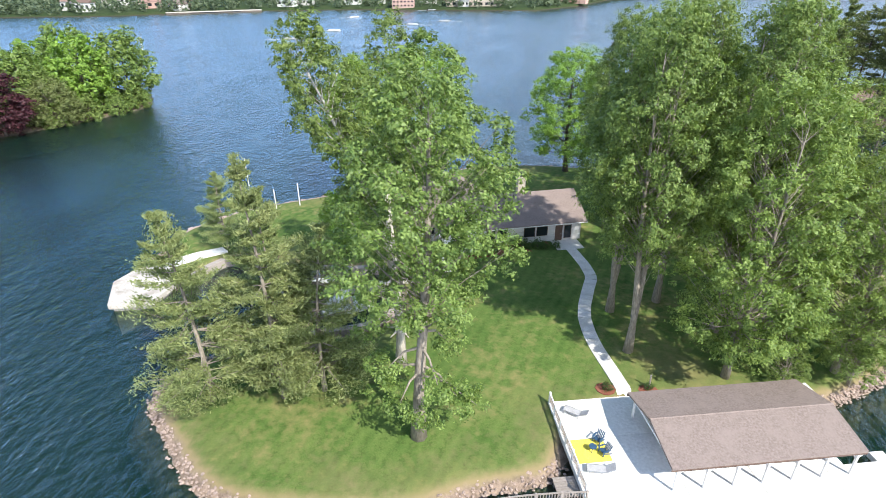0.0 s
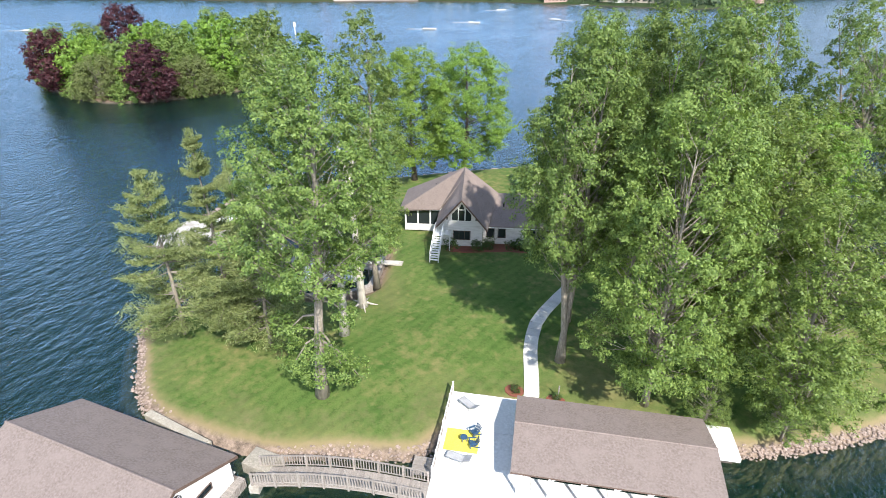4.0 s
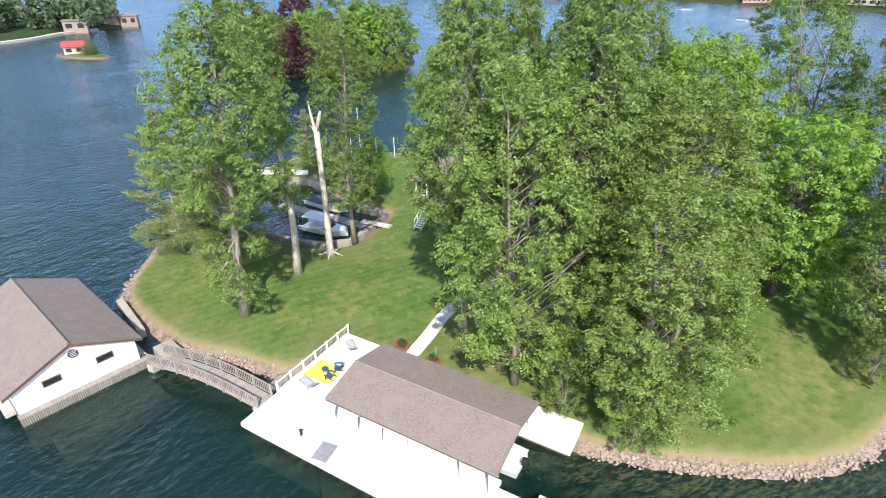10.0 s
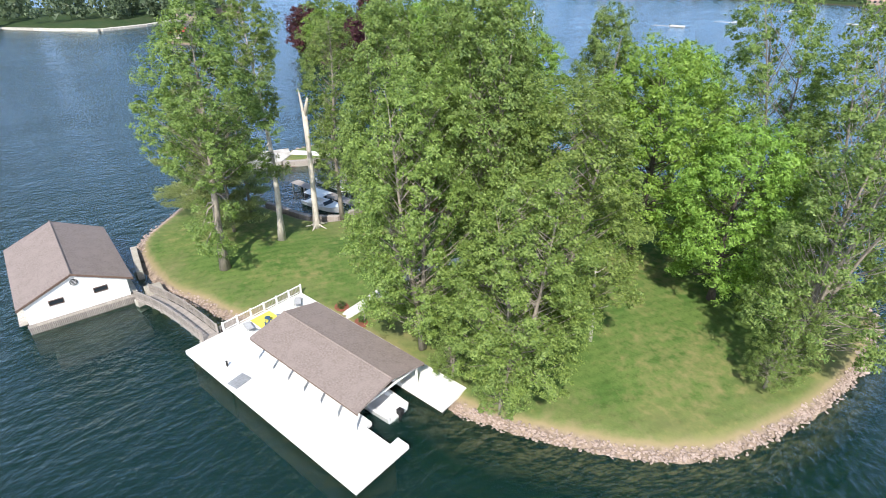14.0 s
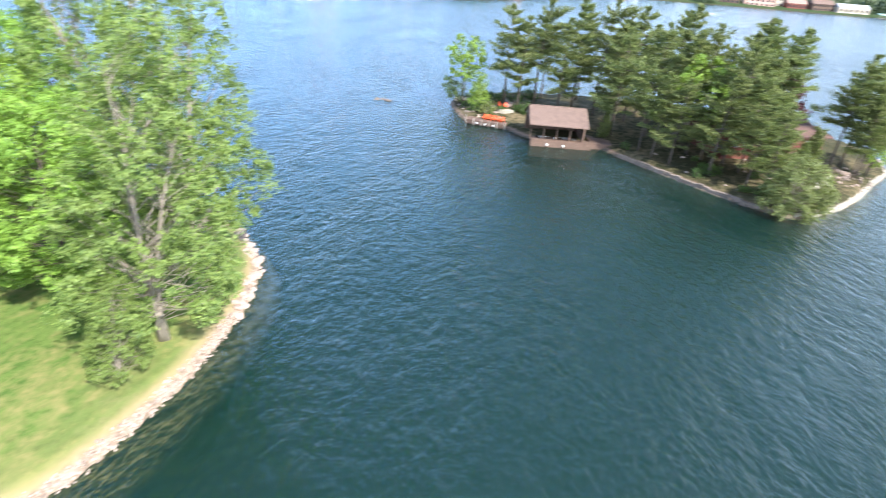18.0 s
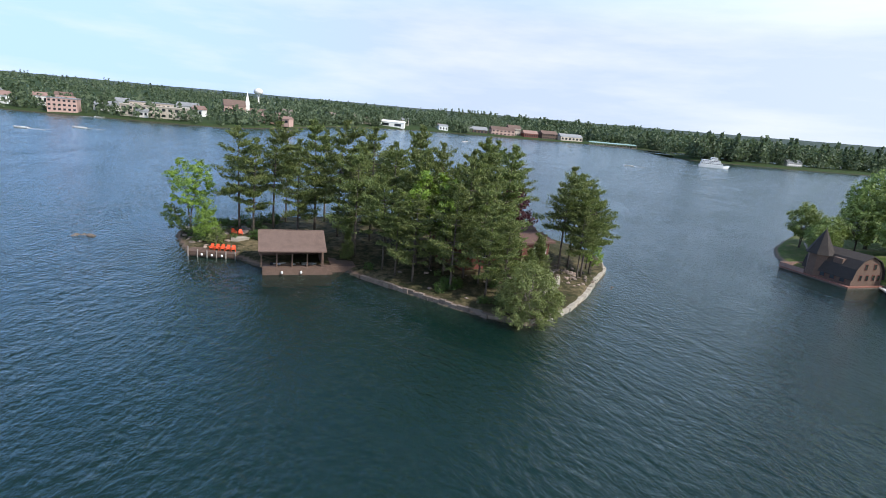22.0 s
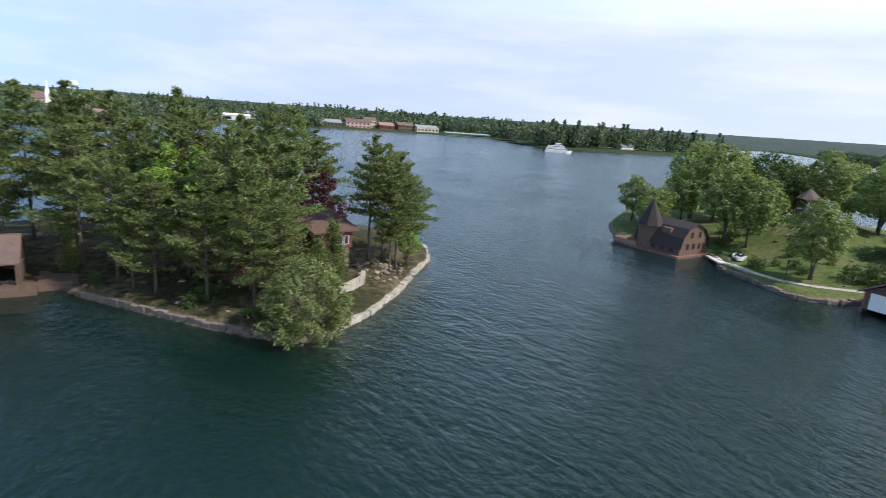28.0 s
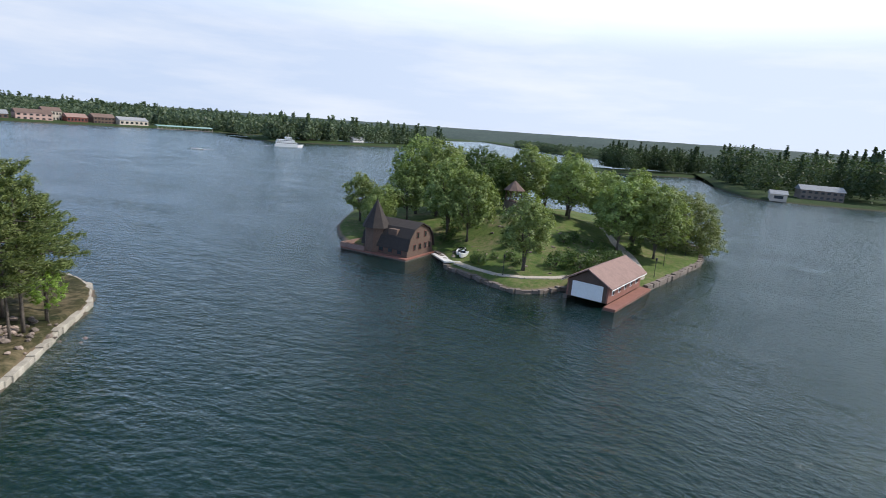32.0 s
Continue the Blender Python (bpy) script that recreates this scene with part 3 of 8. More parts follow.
def sprays(rng, c, size, m, upright, out):
    """Leaves of one clump: a handful of flat sprays round its centre, faces turned up and outwards."""
    k = int(rng.integers(11, 18))
    d = rng.normal(0, 1, (k, 3)) + np.array(out) * 0.5
    d /= np.linalg.norm(d, axis=1)[:, None]
    mid = d * size * rng.uniform(0.45, 1.25, (k, 1)) * np.array([1, 1, 0.95 * upright])
    own = rng.integers(0, k, m)
    r = size * rng.uniform(0.30, 0.52, (k, 1))
    q = rng.normal(0, 1, (m, 3))
    q *= (rng.uniform(0, 1, (m, 1)) ** 0.5) / np.linalg.norm(q, axis=1)[:, None]
    q = q * r[own] * np.array([1, 1, 0.62])
    q[:, 2] -= 0.35 * np.hypot(q[:, 0], q[:, 1])
    face = np.array([0, 0, 0.6]) + d[own] * 0.6 + q / size * 0.8 + rng.normal(0, 0.42, (m, 3))
    return c + mid[own] + q, face


def tree(name, label, category, height, radius, clear, profile, clumps, leaves, leaf, clump_r, trunk_r, leaf_mat, bark_mat, seed,
         lean=(0, 0), rise=0.9, top_trunk=0.9, droop=0.0, forks=1, inner=0.35, at=None, group="", upright=1.0, extra=()):
    """A broadleaf tree: tapered trunk or forked stems, limbs to each clump, clumps of leaves with gaps."""
    rng = np.random.default_rng(seed)
    leaves, leaf = leaves * 2.1, leaf * 0.74
    th = thing(name, label, category, at, group)
    wood = Shape()
    stems = []
    for k in range(forks):
        w = 2 * math.pi * k / max(forks, 1) + rng.uniform(0, 1)
        spread = 0.0 if forks == 1 else radius * 0.42
        pts, rad = [], []
        for i in range(9):
            t = i / 8
            wob = 0.02 * height * math.sin(t * 5 + seed + k)
            bend = max(t - 0.15, 0) / 0.85 if forks > 1 else t
            lt = t * t
            pts.append((lean[0] * lt + spread * math.cos(w) * bend + wob * 0.5, lean[1] * lt + spread * math.sin(w) * bend + wob * 0.3, top_trunk * height * t - 0.25 * (i == 0)))
            rad.append(trunk_r * (1 if forks == 1 else 0.72) * ((1 - t) ** 0.8 * 0.88 + 0.06) * (1.45 if i == 0 else 1))
        stems.append(pts)
        wood.tube(pts, rad, 8)
    hs = np.linspace(0, 1, len(profile))
    cs, ax, fs = [], [], []
    gold = 2.39996
    weights = np.interp(np.linspace(0, 1, 200), hs, profile) + 0.15
    cum = np.cumsum(weights) / weights.sum()
    for i in range(clumps):
        hfrac = float(np.interp((i + rng.uniform(0, 1)) / clumps, cum, np.linspace(0, 1, 200)))
        z = height * (clear + (1 - clear) * hfrac)
        r = radius * float(np.interp(hfrac, hs, profile))
        out = r * (inner + (1 - inner) * math.sqrt(rng.uniform(0, 1))) * rng.uniform(0.85, 1.1)
        w = i * gold + rng.uniform(-0.5, 0.5)
        stem = stems[i % forks]
        t = min(z / (top_trunk * height), 1)
        base = np.array([np.interp(t, np.linspace(0, 1, 9), [p[a] for p in stem]) for a in range(3)])
        lt = t * t
        axis_xy = np.array([lean[0] * lt, lean[1] * lt])
        c = np.array([axis_xy[0] + out * math.cos(w), axis_xy[1] + out * math.sin(w), z - droop * out])
        d = np.linalg.norm(c[:2] - base[:2])
        tz = max(z - rise * d - 0.5, min(z - 0.3, height * (clear * 0.55 + rng.uniform(0, 0.2))))
        tt = min(tz / (top_trunk * height), 1)
        root = np.array([np.interp(tt, np.linspace(0, 1, 9), [p[a] for p in stem]) for a in range(3)])
        midp = root * 0.5 + c * 0.5 + np.array([0, 0, -0.08 * d + 0.1]) + rng.normal(0, 0.12, 3)
        rr = max(0.012, min(trunk_r * 0.17, 0.007 * (d + 1) + 0.007))
        wood.tube([tuple(root), tuple(midp), tuple(c)], [rr, rr * 0.65, rr * 0.22], 4, cap=False)
        m = max(6, int(leaves / clumps * rng.uniform(0.6, 1.4)))
        size = clump_r * rng.uniform(0.65, 1.3)
        q, fc = sprays(rng, c, size, m, upright, (math.cos(w), math.sin(w), 0.3))
        cs.append(q)
        fs.append(fc)
        ax.append(np.tile(np.array([math.cos(w) * 0.5, math.sin(w) * 0.5, -0.3 - droop]), (m, 1)))
    for ex, ey, ez, er in extra:
        tt = max(0.05, (ez + 1.5) / (top_trunk * height))
        root = np.array([np.interp(tt, np.linspace(0, 1, 9), [p[a] for p in stems[0]]) for a in range(3)])
        c = np.array([ex, ey, ez])
        wood.tube([tuple(root), tuple((root + c) / 2 + (0, 0, 0.5)), tuple(c)], [0.12, 0.08, 0.02], 5, cap=False)
        m = int(leaves / clumps * (er / clump_r) ** 2 * 1.1)
        q, fc = sprays(rng, c, er, m, 1.0, (0, 0, 0.3))
        cs.append(q)
        fs.append(fc)
        ax.append(np.tile(np.array([0, 0, -0.5]), (m, 1)))
    part("trunk", wood, bark_mat, th, smooth=True)
    part("crown", leaves_mesh("crown", np.concatenate(cs), np.concatenate(ax), leaf, leaf * 0.62, leaf_mat, rng, facing=np.concatenate(fs)), leaf_mat, th)
    return th


def pine(name, label, height, radius, clear, tiers, per, tufts, needle, trunk_r, leaf_mat, bark_mat, seed, at=None, group="", lean=(0, 0), ragged=0.35, flat=0.25, shape=0.75, category="tree"):
    """A white pine: straight stem, tiers of long level limbs, flat plates of needles."""
    rng = np.random.default_rng(seed)
    th = thing(name, label, category, at, group)
    wood = Shape()
    pts = [(lean[0] * t * t + 0.12 * math.sin(3 * t + seed), lean[1] * t * t, height * 0.985 * t - 0.25 * (t == 0)) for t in np.linspace(0, 1, 9)]
    wood.tube(pts, [trunk_r * ((1 - t) * 0.92 + 0.05) for t in np.linspace(0, 1, 9)], 7)
    cs, ax = [], []
    for i in range(tiers):
        f = (i + rng.uniform(0, 0.8)) / tiers
        z0 = height * (clear + (1 - clear) * f)
        reach = radius * ((1 - f) ** shape) * (0.55 + 0.45 * min(1, f / 0.18)) + 0.35
        for k in range(per):
            w = rng.uniform(0, 2 * math.pi)
            ln = reach * rng.uniform(1 - ragged, 1 + ragged * 0.45)
            if f > 0.9:
                ln = rng.uniform(0.25, 0.8)
            up = rng.uniform(-0.10, 0.30) + 1.0 * f * f * f
            t = z0 / height
            o = np.array([lean[0] * t * t, lean[1] * t * t, z0])
            d = np.array([math.cos(w), math.sin(w), up * 0.5])
            tip = o + d * ln + np.array([0, 0, 0.12 * ln * (1 if f > 0.2 else -0.3)])
            midp = o + d * ln * 0.5 - np.array([0, 0, 0.06 * ln])
            wood.tube([tuple(o), tuple(midp), tuple(tip)], [0.02 + 0.012 * ln, 0.015 + 0.006 * ln, 0.008], 4, cap=False)
            m = int(1.5 * tufts * (0.25 + ln / radius))
            s = rng.uniform(0.22, 1.05, (m, 1)) ** 0.8
            line = np.where(s < 0.5, o + (midp - o) * (s * 2), midp + (tip - midp) * (s * 2 - 1))
            side = rng.normal(0, 1, (m, 1)) * (0.10 + 0.20 * s) * ln * 0.55
            q = line + np.array([-math.sin(w), math.cos(w), 0]) * side + rng.normal(0, 1, (m, 3)) * (0.10, 0.10, flat * (0.25 + 0.14 * ln))
            cs.append(q)
            ax.append(np.tile(np.array([math.cos(w), math.sin(w), 0.75]), (m, 1)))
    m = int(tufts * 2.2)
    lead = rng.uniform(0.84, 1.01, (m, 1))
    cs.append(np.concatenate([lean[0] * lead ** 2, lean[1] * lead ** 2, height * lead], 1) + rng.normal(0, 1, (m, 3)) * np.array([1, 1, 0.3]) * (0.16 + 2.2 * (1.0 - np.minimum(lead, 1.0))))
    ax.append(np.tile(np.array([0, 0, 1.2]), (m, 1)))
    part("trunk", wood, bark_mat, th, smooth=True)
    part("crown", leaves_mesh("crown", np.concatenate(cs), np.concatenate(ax), needle * 0.9, needle * 0.24, leaf_mat, rng, flat=1.0), leaf_mat, th)
    return th


def put(proto, x, y, z, size=1.0, turn=0.0, tall=1.0, label=""):
    """Another tree of the same kind, turned and scaled."""
    ob = copy_thing(proto, pose(x, y, z, 0, 0, turn) @ Matrix.Diagonal((size, size, size * tall, 1)))
    if label:
        tagged(ob, label)
    return ob


# ---------------------------------------------------------------- water and land
sheet = Shape().add([(-4900, -4900, 0), (4900, -4900, 0), (4900, 4900, 0), (-4900, 4900, 0)], [(0, 1, 2, 3)])
solid("water", sheet, M["water"], "rippled blue-green river water reflecting the sky", "water", "structure")

bed_sheet = Shape().add([(-4900, -4900, -4.2), (4900, -4900, -4.2), (4900, 4900, -4.2), (-4900, 4900, -4.2)], [(0, 1, 2, 3)])
M["river_bed"] = surface("river_bed", (0.010, 0.022, 0.016), (0.020, 0.036, 0.024), 0.2, 0.95, bump=0.2)
solid("river_bed", bed_sheet, M["river_bed"], "dark silty river bed under the water", "ground", "structure")

HOME = [(-25.5, 26), (-22.8, 23.5), (-20, 20.8), (-17.5, 18.9), (-14.8, 18), (-10, 17.6), (-3.8, 18.2), (0, 19.9), (2.6, 21), (6.2, 22.3),
        (7.5, 25), (9.5, 28.6), (14, 29.8), (20, 31), (27.6, 31.6), (30.3, 32.8), (33, 34.4), (36.2, 36.7), (39.8, 39.7), (42.9, 44.5), (44.4, 50.7),
        (45.2, 57), (45.1, 64), (43, 72), (36, 80), (25, 86), (12, 89), (0, 88.4), (-9, 83.6), (-20.5, 74.7), (-28, 69.8), (-34.8, 65.5), (-38.3, 60.4),
        (-40.2, 57), (-39.8, 52), (-39.4, 46.5), (-38.2, 42), (-35, 41.5), (-32.5, 44.5), (-30.6, 49), (-27.5, 50.4), (-20, 48.8), (-15.5, 48.9), (-11.4, 49.6),
        (-9.6, 46), (-8.2, 41), (-10.2, 38.2), (-14, 36.6), (-18.5, 35), (-23, 33.2), (-25.8, 29.5)]
PINES = [(55.5, 150), (57.5, 142), (60.5, 135.5), (68, 133), (72, 128.5), (79, 128.3), (85, 127), (88.5, 122), (92.2, 117.6), (98, 111), (104.3, 104.2), (109.6, 101.3),
         (113, 103), (117.4, 105.8), (123, 111), (127.3, 116.1), (132.9, 122.7), (137.6, 128), (141, 135.7), (141, 146), (135, 156), (121, 165), (100, 170),
         (80, 168), (65, 162), (57.5, 156)]
PARK = [(191, 134), (192.5, 126), (192.5, 121), (200, 118.6), (196, 113.5), (191.2, 110), (189, 103.5), (187, 97.5), (186.2, 93), (189, 90.2), (194, 88.6), (196, 85.6),
        (200, 82), (206.7, 77), (215, 76), (224, 75), (240, 73.5), (257, 75.5), (272, 84), (288, 102), (298, 125), (292, 150), (275, 175), (255, 184), (228, 168), (203, 150)]
LEAFY = [(-166, 110), (-151, 102.5), (-131, 95.5), (-118, 94.5), (-108, 98), (-101, 108), (-94, 122), (-92, 133), (-103, 148), (-125, 155), (-148, 146), (-163, 128)]

home_loop = smooth_loop(HOME, 1.6)
pines_loop = smooth_loop(PINES, 2.0)
park_loop = smooth_loop(PARK, 3.0)
leafy_loop = smooth_loop(LEAFY, 3.0)


def home_height(x, y, d):
    return 0.15 + 0.75 * soft(d, 0, 1.6) + 0.35 * soft(d, 1.5, 14) + 0.06 * bumps(x, y, 0.3)


def pines_height(x, y, d):
    return 0.3 + 0.7 * soft(d, 0, 0.8) + 0.6 * soft(d, 2, 8) + 1.6 * soft(d, 5, 18) * (0.6 + 0.4 * bumps(x, y, 0.12, 2)) + 0.15 * bumps(x, y, 0.7)


def park_height(x, y, d):
    hill = np.exp(-(((x - 231) / 24) ** 2 + ((y - 114) / 20) ** 2))
    return 0.3 + 0.8 * soft(d, 0, 1.5) + 0.9 * soft(d, 3, 16) + 6.0 * hill * soft(d, 4, 25) + 0.12 * bumps(x, y, 0.22)


def low_height(x, y, d):
    return 0.3 + 0.9 * soft(d, 0, 4) + 1.2 * soft(d, 4, 20)


def on(fn, loop, x, y):
    p = np.array([[x, y]], float)
    d = shore_distance(loop, p)
    return float(fn(p[:, 0], p[:, 1], np.maximum(d, 0.3))[0])


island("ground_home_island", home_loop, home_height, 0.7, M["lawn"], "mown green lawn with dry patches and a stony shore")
island("ground_pine_island", pines_loop, pines_height, 0.9, M["shaded_forest_floor"], "brown needle-covered rocky ground under pines")
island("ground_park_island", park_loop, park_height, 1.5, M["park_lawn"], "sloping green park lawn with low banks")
island("ground_leafy_island", leafy_loop, low_height, 2.5, M["shaded_forest_floor"], "low grassy ground under dense trees", rim=(0.5, 1.0))


def Z1(x, y):
    return on(home_height, home_loop, x, y)


def Z2(x, y):
    return on(pines_height, pines_loop, x, y)


def Z3(x, y):
    return on(park_height, park_loop, x, y)


# ---------------------------------------------------------------- trees of the home island
POPLAR = (0.55, 0.85, 1.0, 0.95, 0.9, 0.8, 0.62, 0.38, 0.12)
FULL = (0.45, 0.85, 1.0, 1.0, 0.92, 0.8, 0.6, 0.35)
TALL = "tall poplar with pale furrowed trunk and loose light green crown"
pop_a = tree("poplar_tree", "tall poplar with pale trunk and a low hanging limb", "tree", 26.5, 5.5, 0.40, (0.4, 0.75, 1.0, 1.0, 0.95, 0.85, 0.68, 0.48, 0.2), 125, 25000, 0.27, 1.02, 0.48,
             M["poplar_leaf"], M["bark"], 11, lean=(0.9, 0.8), at=pose(-3.1, 24.7, Z1(-3.1, 24.7) - 0.1), group="poplars on the lawn", inner=0.25,
             extra=((2.6, -1.2, 5.0, 1.3), (3.9, -1.0, 4.2, 1.2), (1.4, -1.8, 6.4, 1.2), (-2.2, -0.6, 6.4, 1.3), (-3.0, 0.2, 5.0, 1.1), (-1.2, -1.6, 4.4, 1.1), (0.6, -1.9, 3.6, 1.0), (-3.6, 0.8, 8.6, 1.2), (1.8, 1.2, 7.6, 1.2)))
pop_b = tree("poplar_tree", "leaning poplar with bare pale trunk and tufted top", "tree", 27.5, 2.9, 0.50, (0.35, 0.6, 0.35, 0.7, 1.0, 0.95, 0.7, 0.3), 80, 11000, 0.27, 0.9, 0.42,
             M["poplar_leaf"], M["pale_bark"], 12, lean=(-6.0, 1.4), at=pose(-5.9, 32.3, Z1(-5.9, 32.3) - 0.1), group="poplars on the lawn", extra=((0.2, -0.9, 8.6, 1.3), (-1.3, 0.5, 9.0, 1.2), (0.7, 0.5, 9.4, 1.2), (-0.5, -0.6, 10.2, 1.1)))
pop_c = tree("poplar_tree", TALL, "tree", 28, 5.2, 0.34, (0.35, 0.7, 0.95, 1.0, 0.95, 0.85, 0.65, 0.4, 0.12), 155, 31000, 0.275, 1.1, 0.52, M["poplar_leaf"], M["bark"], 13, forks=2, inner=0.2, rise=1.2,
             at=pose(13.3, 36.1, Z1(13.3, 36.1) - 0.1) @ Matrix.Diagonal((0.86, 0.86, 1, 1)), group="poplars on the lawn")
pop_d = tree("poplar_tree", TALL, "tree", 25, 6.6, 0.13, FULL, 200, 38000, 0.275, 1.15, 0.42, M["cottonwood_leaf"], M["bark"], 14, forks=2, rise=0.8, inner=0.2,
             at=pose(27.2, 43.0, Z1(27.2, 43.0) - 0.1) @ Matrix.Diagonal((0.95, 0.95, 0.88, 1)), group="poplars on the lawn")
put(pop_c, 13.0, 42.2, 1.0, 0.98, 140)
put(pop_c, 17.6, 44.6, 1.0, 1.0, 250)
put(pop_d, 20.8, 33.4, 1.0, 0.9, 60, 1.2)
put(pop_d, 30.1, 35.3, 0.9, 0.84, 200)
put(pop_c, 21.5, 39.5, 1.0, 1.02, 330)
# the dead forked trunk
wood = Shape()
wood.tube([(0, 0, -0.3), (-0.1, 0, 1), (-0.35, 0.2, 6), (-0.6, 0.3, 11), (-0.7, 0.3, 14.3)], [0.62, 0.40, 0.33, 0.29, 0.30], 9)
wood.tube([(-0.7, 0.3, 13.6), (-1.2, 0.3, 14.8), (-1.5, 0.2, 16.8)], [0.26, 0.16, 0.06], 6)
wood.tube([(-0.7, 0.3, 13.6), (-0.3, 0.5, 15.2), (-0.1, 0.6, 15.9)], [0.28, 0.2, 0.12], 6)
wood.tube([(-0.68, 0.3, 13.2), (-1.6, 0.5, 14.0), (-2.3, 0.6, 14.1)], [0.16, 0.1, 0.04], 5)
snag = thing("dead_tree", "pale barkless dead trunk with a broken fork", "tree", pose(-7.0, 37.3, 1.0))
part("trunk", wood, M["pale_bark"], snag, smooth=True)
for k in range(5):
    w = 0.4 + k * 1.25
    part("root", Shape().tube([(0.3 * math.cos(w), 0.3 * math.sin(w), 0.35), (0.8 * math.cos(w), 0.8 * math.sin(w), 0.12), (1.5 * math.cos(w), 1.5 * math.sin(w), 0.0)], [0.16, 0.10, 0.03], 5), M["pale_bark"], snag, smooth=True)
wood = Shape()
wood.tube([(0, 0, -0.3), (-0.1, 0.1, 2.4), (-0.7, 0.3, 5.6), (-1.0, 0.5, 9.2)], [0.22, 0.16, 0.12, 0.04], 7)
for bx, by, bz, tx, ty, tz in ((-0.3, 0.15, 3.4, 0.9, 0.5, 4.2), (-0.6, 0.25, 5.0, -1.7, -0.2, 6.1), (-0.8, 0.35, 6.6, 0.2, 0.9, 7.9), (-0.9, 0.4, 7.6, -1.8, 0.7, 8.6)):
    wood.tube([(bx, by, bz), ((bx + tx) / 2, (by + ty) / 2, (bz + tz) / 2 - 0.1), (tx, ty, tz)], [0.06, 0.04, 0.015], 5)
stick = thing("dead_tree", "slender pale dead tree with a few bare twigs", "tree", pose(29.2, 45.8, 1.0))
part("trunk", wood, M["pale_bark"], stick, smooth=True)
# tall poplars by the inlet
pop_f = tree("poplar_tree", "tall narrow poplar with dense dark crown", "tree", 27.5, 3.3, 0.16, (0.55, 0.8, 0.7, 0.9, 1.0, 0.95, 0.8, 0.5, 0.15), 115, 16000, 0.275, 0.95, 0.30,
             M["poplar_leaf"], M["bark"], 16, at=pose(-7.4, 41.2, 1.0), group="poplars on the lawn")
# maples
map_a = tree("maple_tree", "round maple with dense bright green crown", "tree", 20, 6.6, 0.15, (0.55, 0.9, 1.0, 1.0, 0.9, 0.7, 0.35), 150, 25000, 0.32, 1.32, 0.42, M["maple_leaf"], M["dark_bark"], 21, rise=0.5, inner=0.32, upright=0.8,
             at=pose(-18, 72.5, 1.0), group="maples")
put(map_a, -10.8, 77.0, 1.0, 1.0, 120)
put(map_a, -16.6, 52.4, 1.0, 0.40, 30, label="low round green tree beside the inlet")
put(map_a, 32.2, 60.5, 1.1, 0.88, 45)
put(map_a, 21.8, 62.6, 1.1, 1.14, 200)
put(map_a, 12.0, 85.0, 1.0, 0.97, 10)
pop_e = tree("poplar_tree", "airy poplar with grey stems near the shore", "tree", 24, 6.6, 0.13, (0.75, 1.0, 0.95, 0.85, 0.7, 0.6, 0.4, 0.2), 150, 23000, 0.275, 1.05, 0.27, M["poplar_leaf"], M["bark"], 15, forks=3, rise=1.0, lean=(2.6, -0.6),
             at=pose(41.7, 57.3, 1.0), group="poplars on the lawn")
put(pop_e, 38.0, 69.0, 1.0, 1.15, 130, 1.08)
put(pop_e, 41.4, 52.4, 0.9, 0.36, 30, label="low leafy bush on the stony shore")
put(pop_e, 30.4, 33.8, 0.8, 0.36, 70, label="low leafy bush on the stony shore")
put(pop_e, 25.2, 33.4, 0.8, 0.28, 170, label="low leafy bush on the stony shore")
put(pop_e, 28.5, 75.0, 1.0, 1.15, 230, 1.08)
put(pop_c, 15.0, 62.0, 1.0, 0.92, 300)
# pines at the west point
pin_a = pine("white_pine", "ragged white pine with grey-green tufts", 15.8, 5.0, 0.09, 15, 6, 300, 0.33, 0.26, M["pine_needle"], M["bark"], 31, at=pose(-20.0, 26.6, 0.9), group="pines at the west point", lean=(-1.4, 0.5), shape=0.6, ragged=0.5, flat=0.16)
pin_b = pine("white_pine", "ragged white pine with grey-green tufts", 19.8, 3.9, 0.10, 17, 6, 280, 0.33, 0.27, M["pine_needle"], M["bark"], 32, at=pose(-14.6, 27.4, 0.9), group="pines at the west point", lean=(-0.4, 0.0), ragged=0.55, flat=0.16)
put(pin_a, -11.6, 28.4, 0.9, 0.94, 200)
put(pin_b, -16.4, 32.2, 0.9, 0.80, 80)
put(pin_a, -31.5, 52.5, 1.0, 0.62, 150)

# ---------------------------------------------------------------- trees of the pine island
PN = "tall dark green white pine with bare lower trunk"
PG = "pines of the wooded island"
pin_c = pine("white_pine", PN, 20, 5.2, 0.36, 10, 6, 95, 0.66, 0.26, M["dark_pine_needle"], M["dark_bark"], 33, at=pose(67.0, 147, Z2(67, 147)), group=PG, flat=0.22, ragged=0.7, shape=0.45)
pin_d = pine("white_pine", PN, 20, 4.8, 0.42, 9, 6, 95, 0.66, 0.25, M["dark_pine_needle"], M["dark_bark"], 34, at=pose(73.5, 145.5, Z2(73.5, 145.5)) @ Matrix.Scale(1.06, 4), group=PG, flat=0.22, ragged=0.75, shape=0.38, lean=(0.9, -0.4))
pin_e = pine("white_pine", PN, 20, 5.2, 0.24, 13, 6, 78, 0.66, 0.28, M["dark_pine_needle"], M["dark_bark"], 35, at=pose(88, 131, Z2(88, 131)) @ Matrix.Scale(0.96, 4), group=PG, flat=0.22, ragged=0.6, shape=0.55)
pin_f = pine("white_pine", PN, 20, 4.4, 0.30, 12, 5, 95, 0.66, 0.26, M["dark_pine_needle"], M["dark_bark"], 36, at=pose(81.5, 143.5, Z2(81.5, 143.5)) @ Matrix.Scale(1.08, 4), group=PG, flat=0.22, ragged=0.7, shape=0.62, lean=(-0.8, 0.5))
KINDS = (pin_c, pin_d, pin_e, pin_f)
rp = random.Random(5)
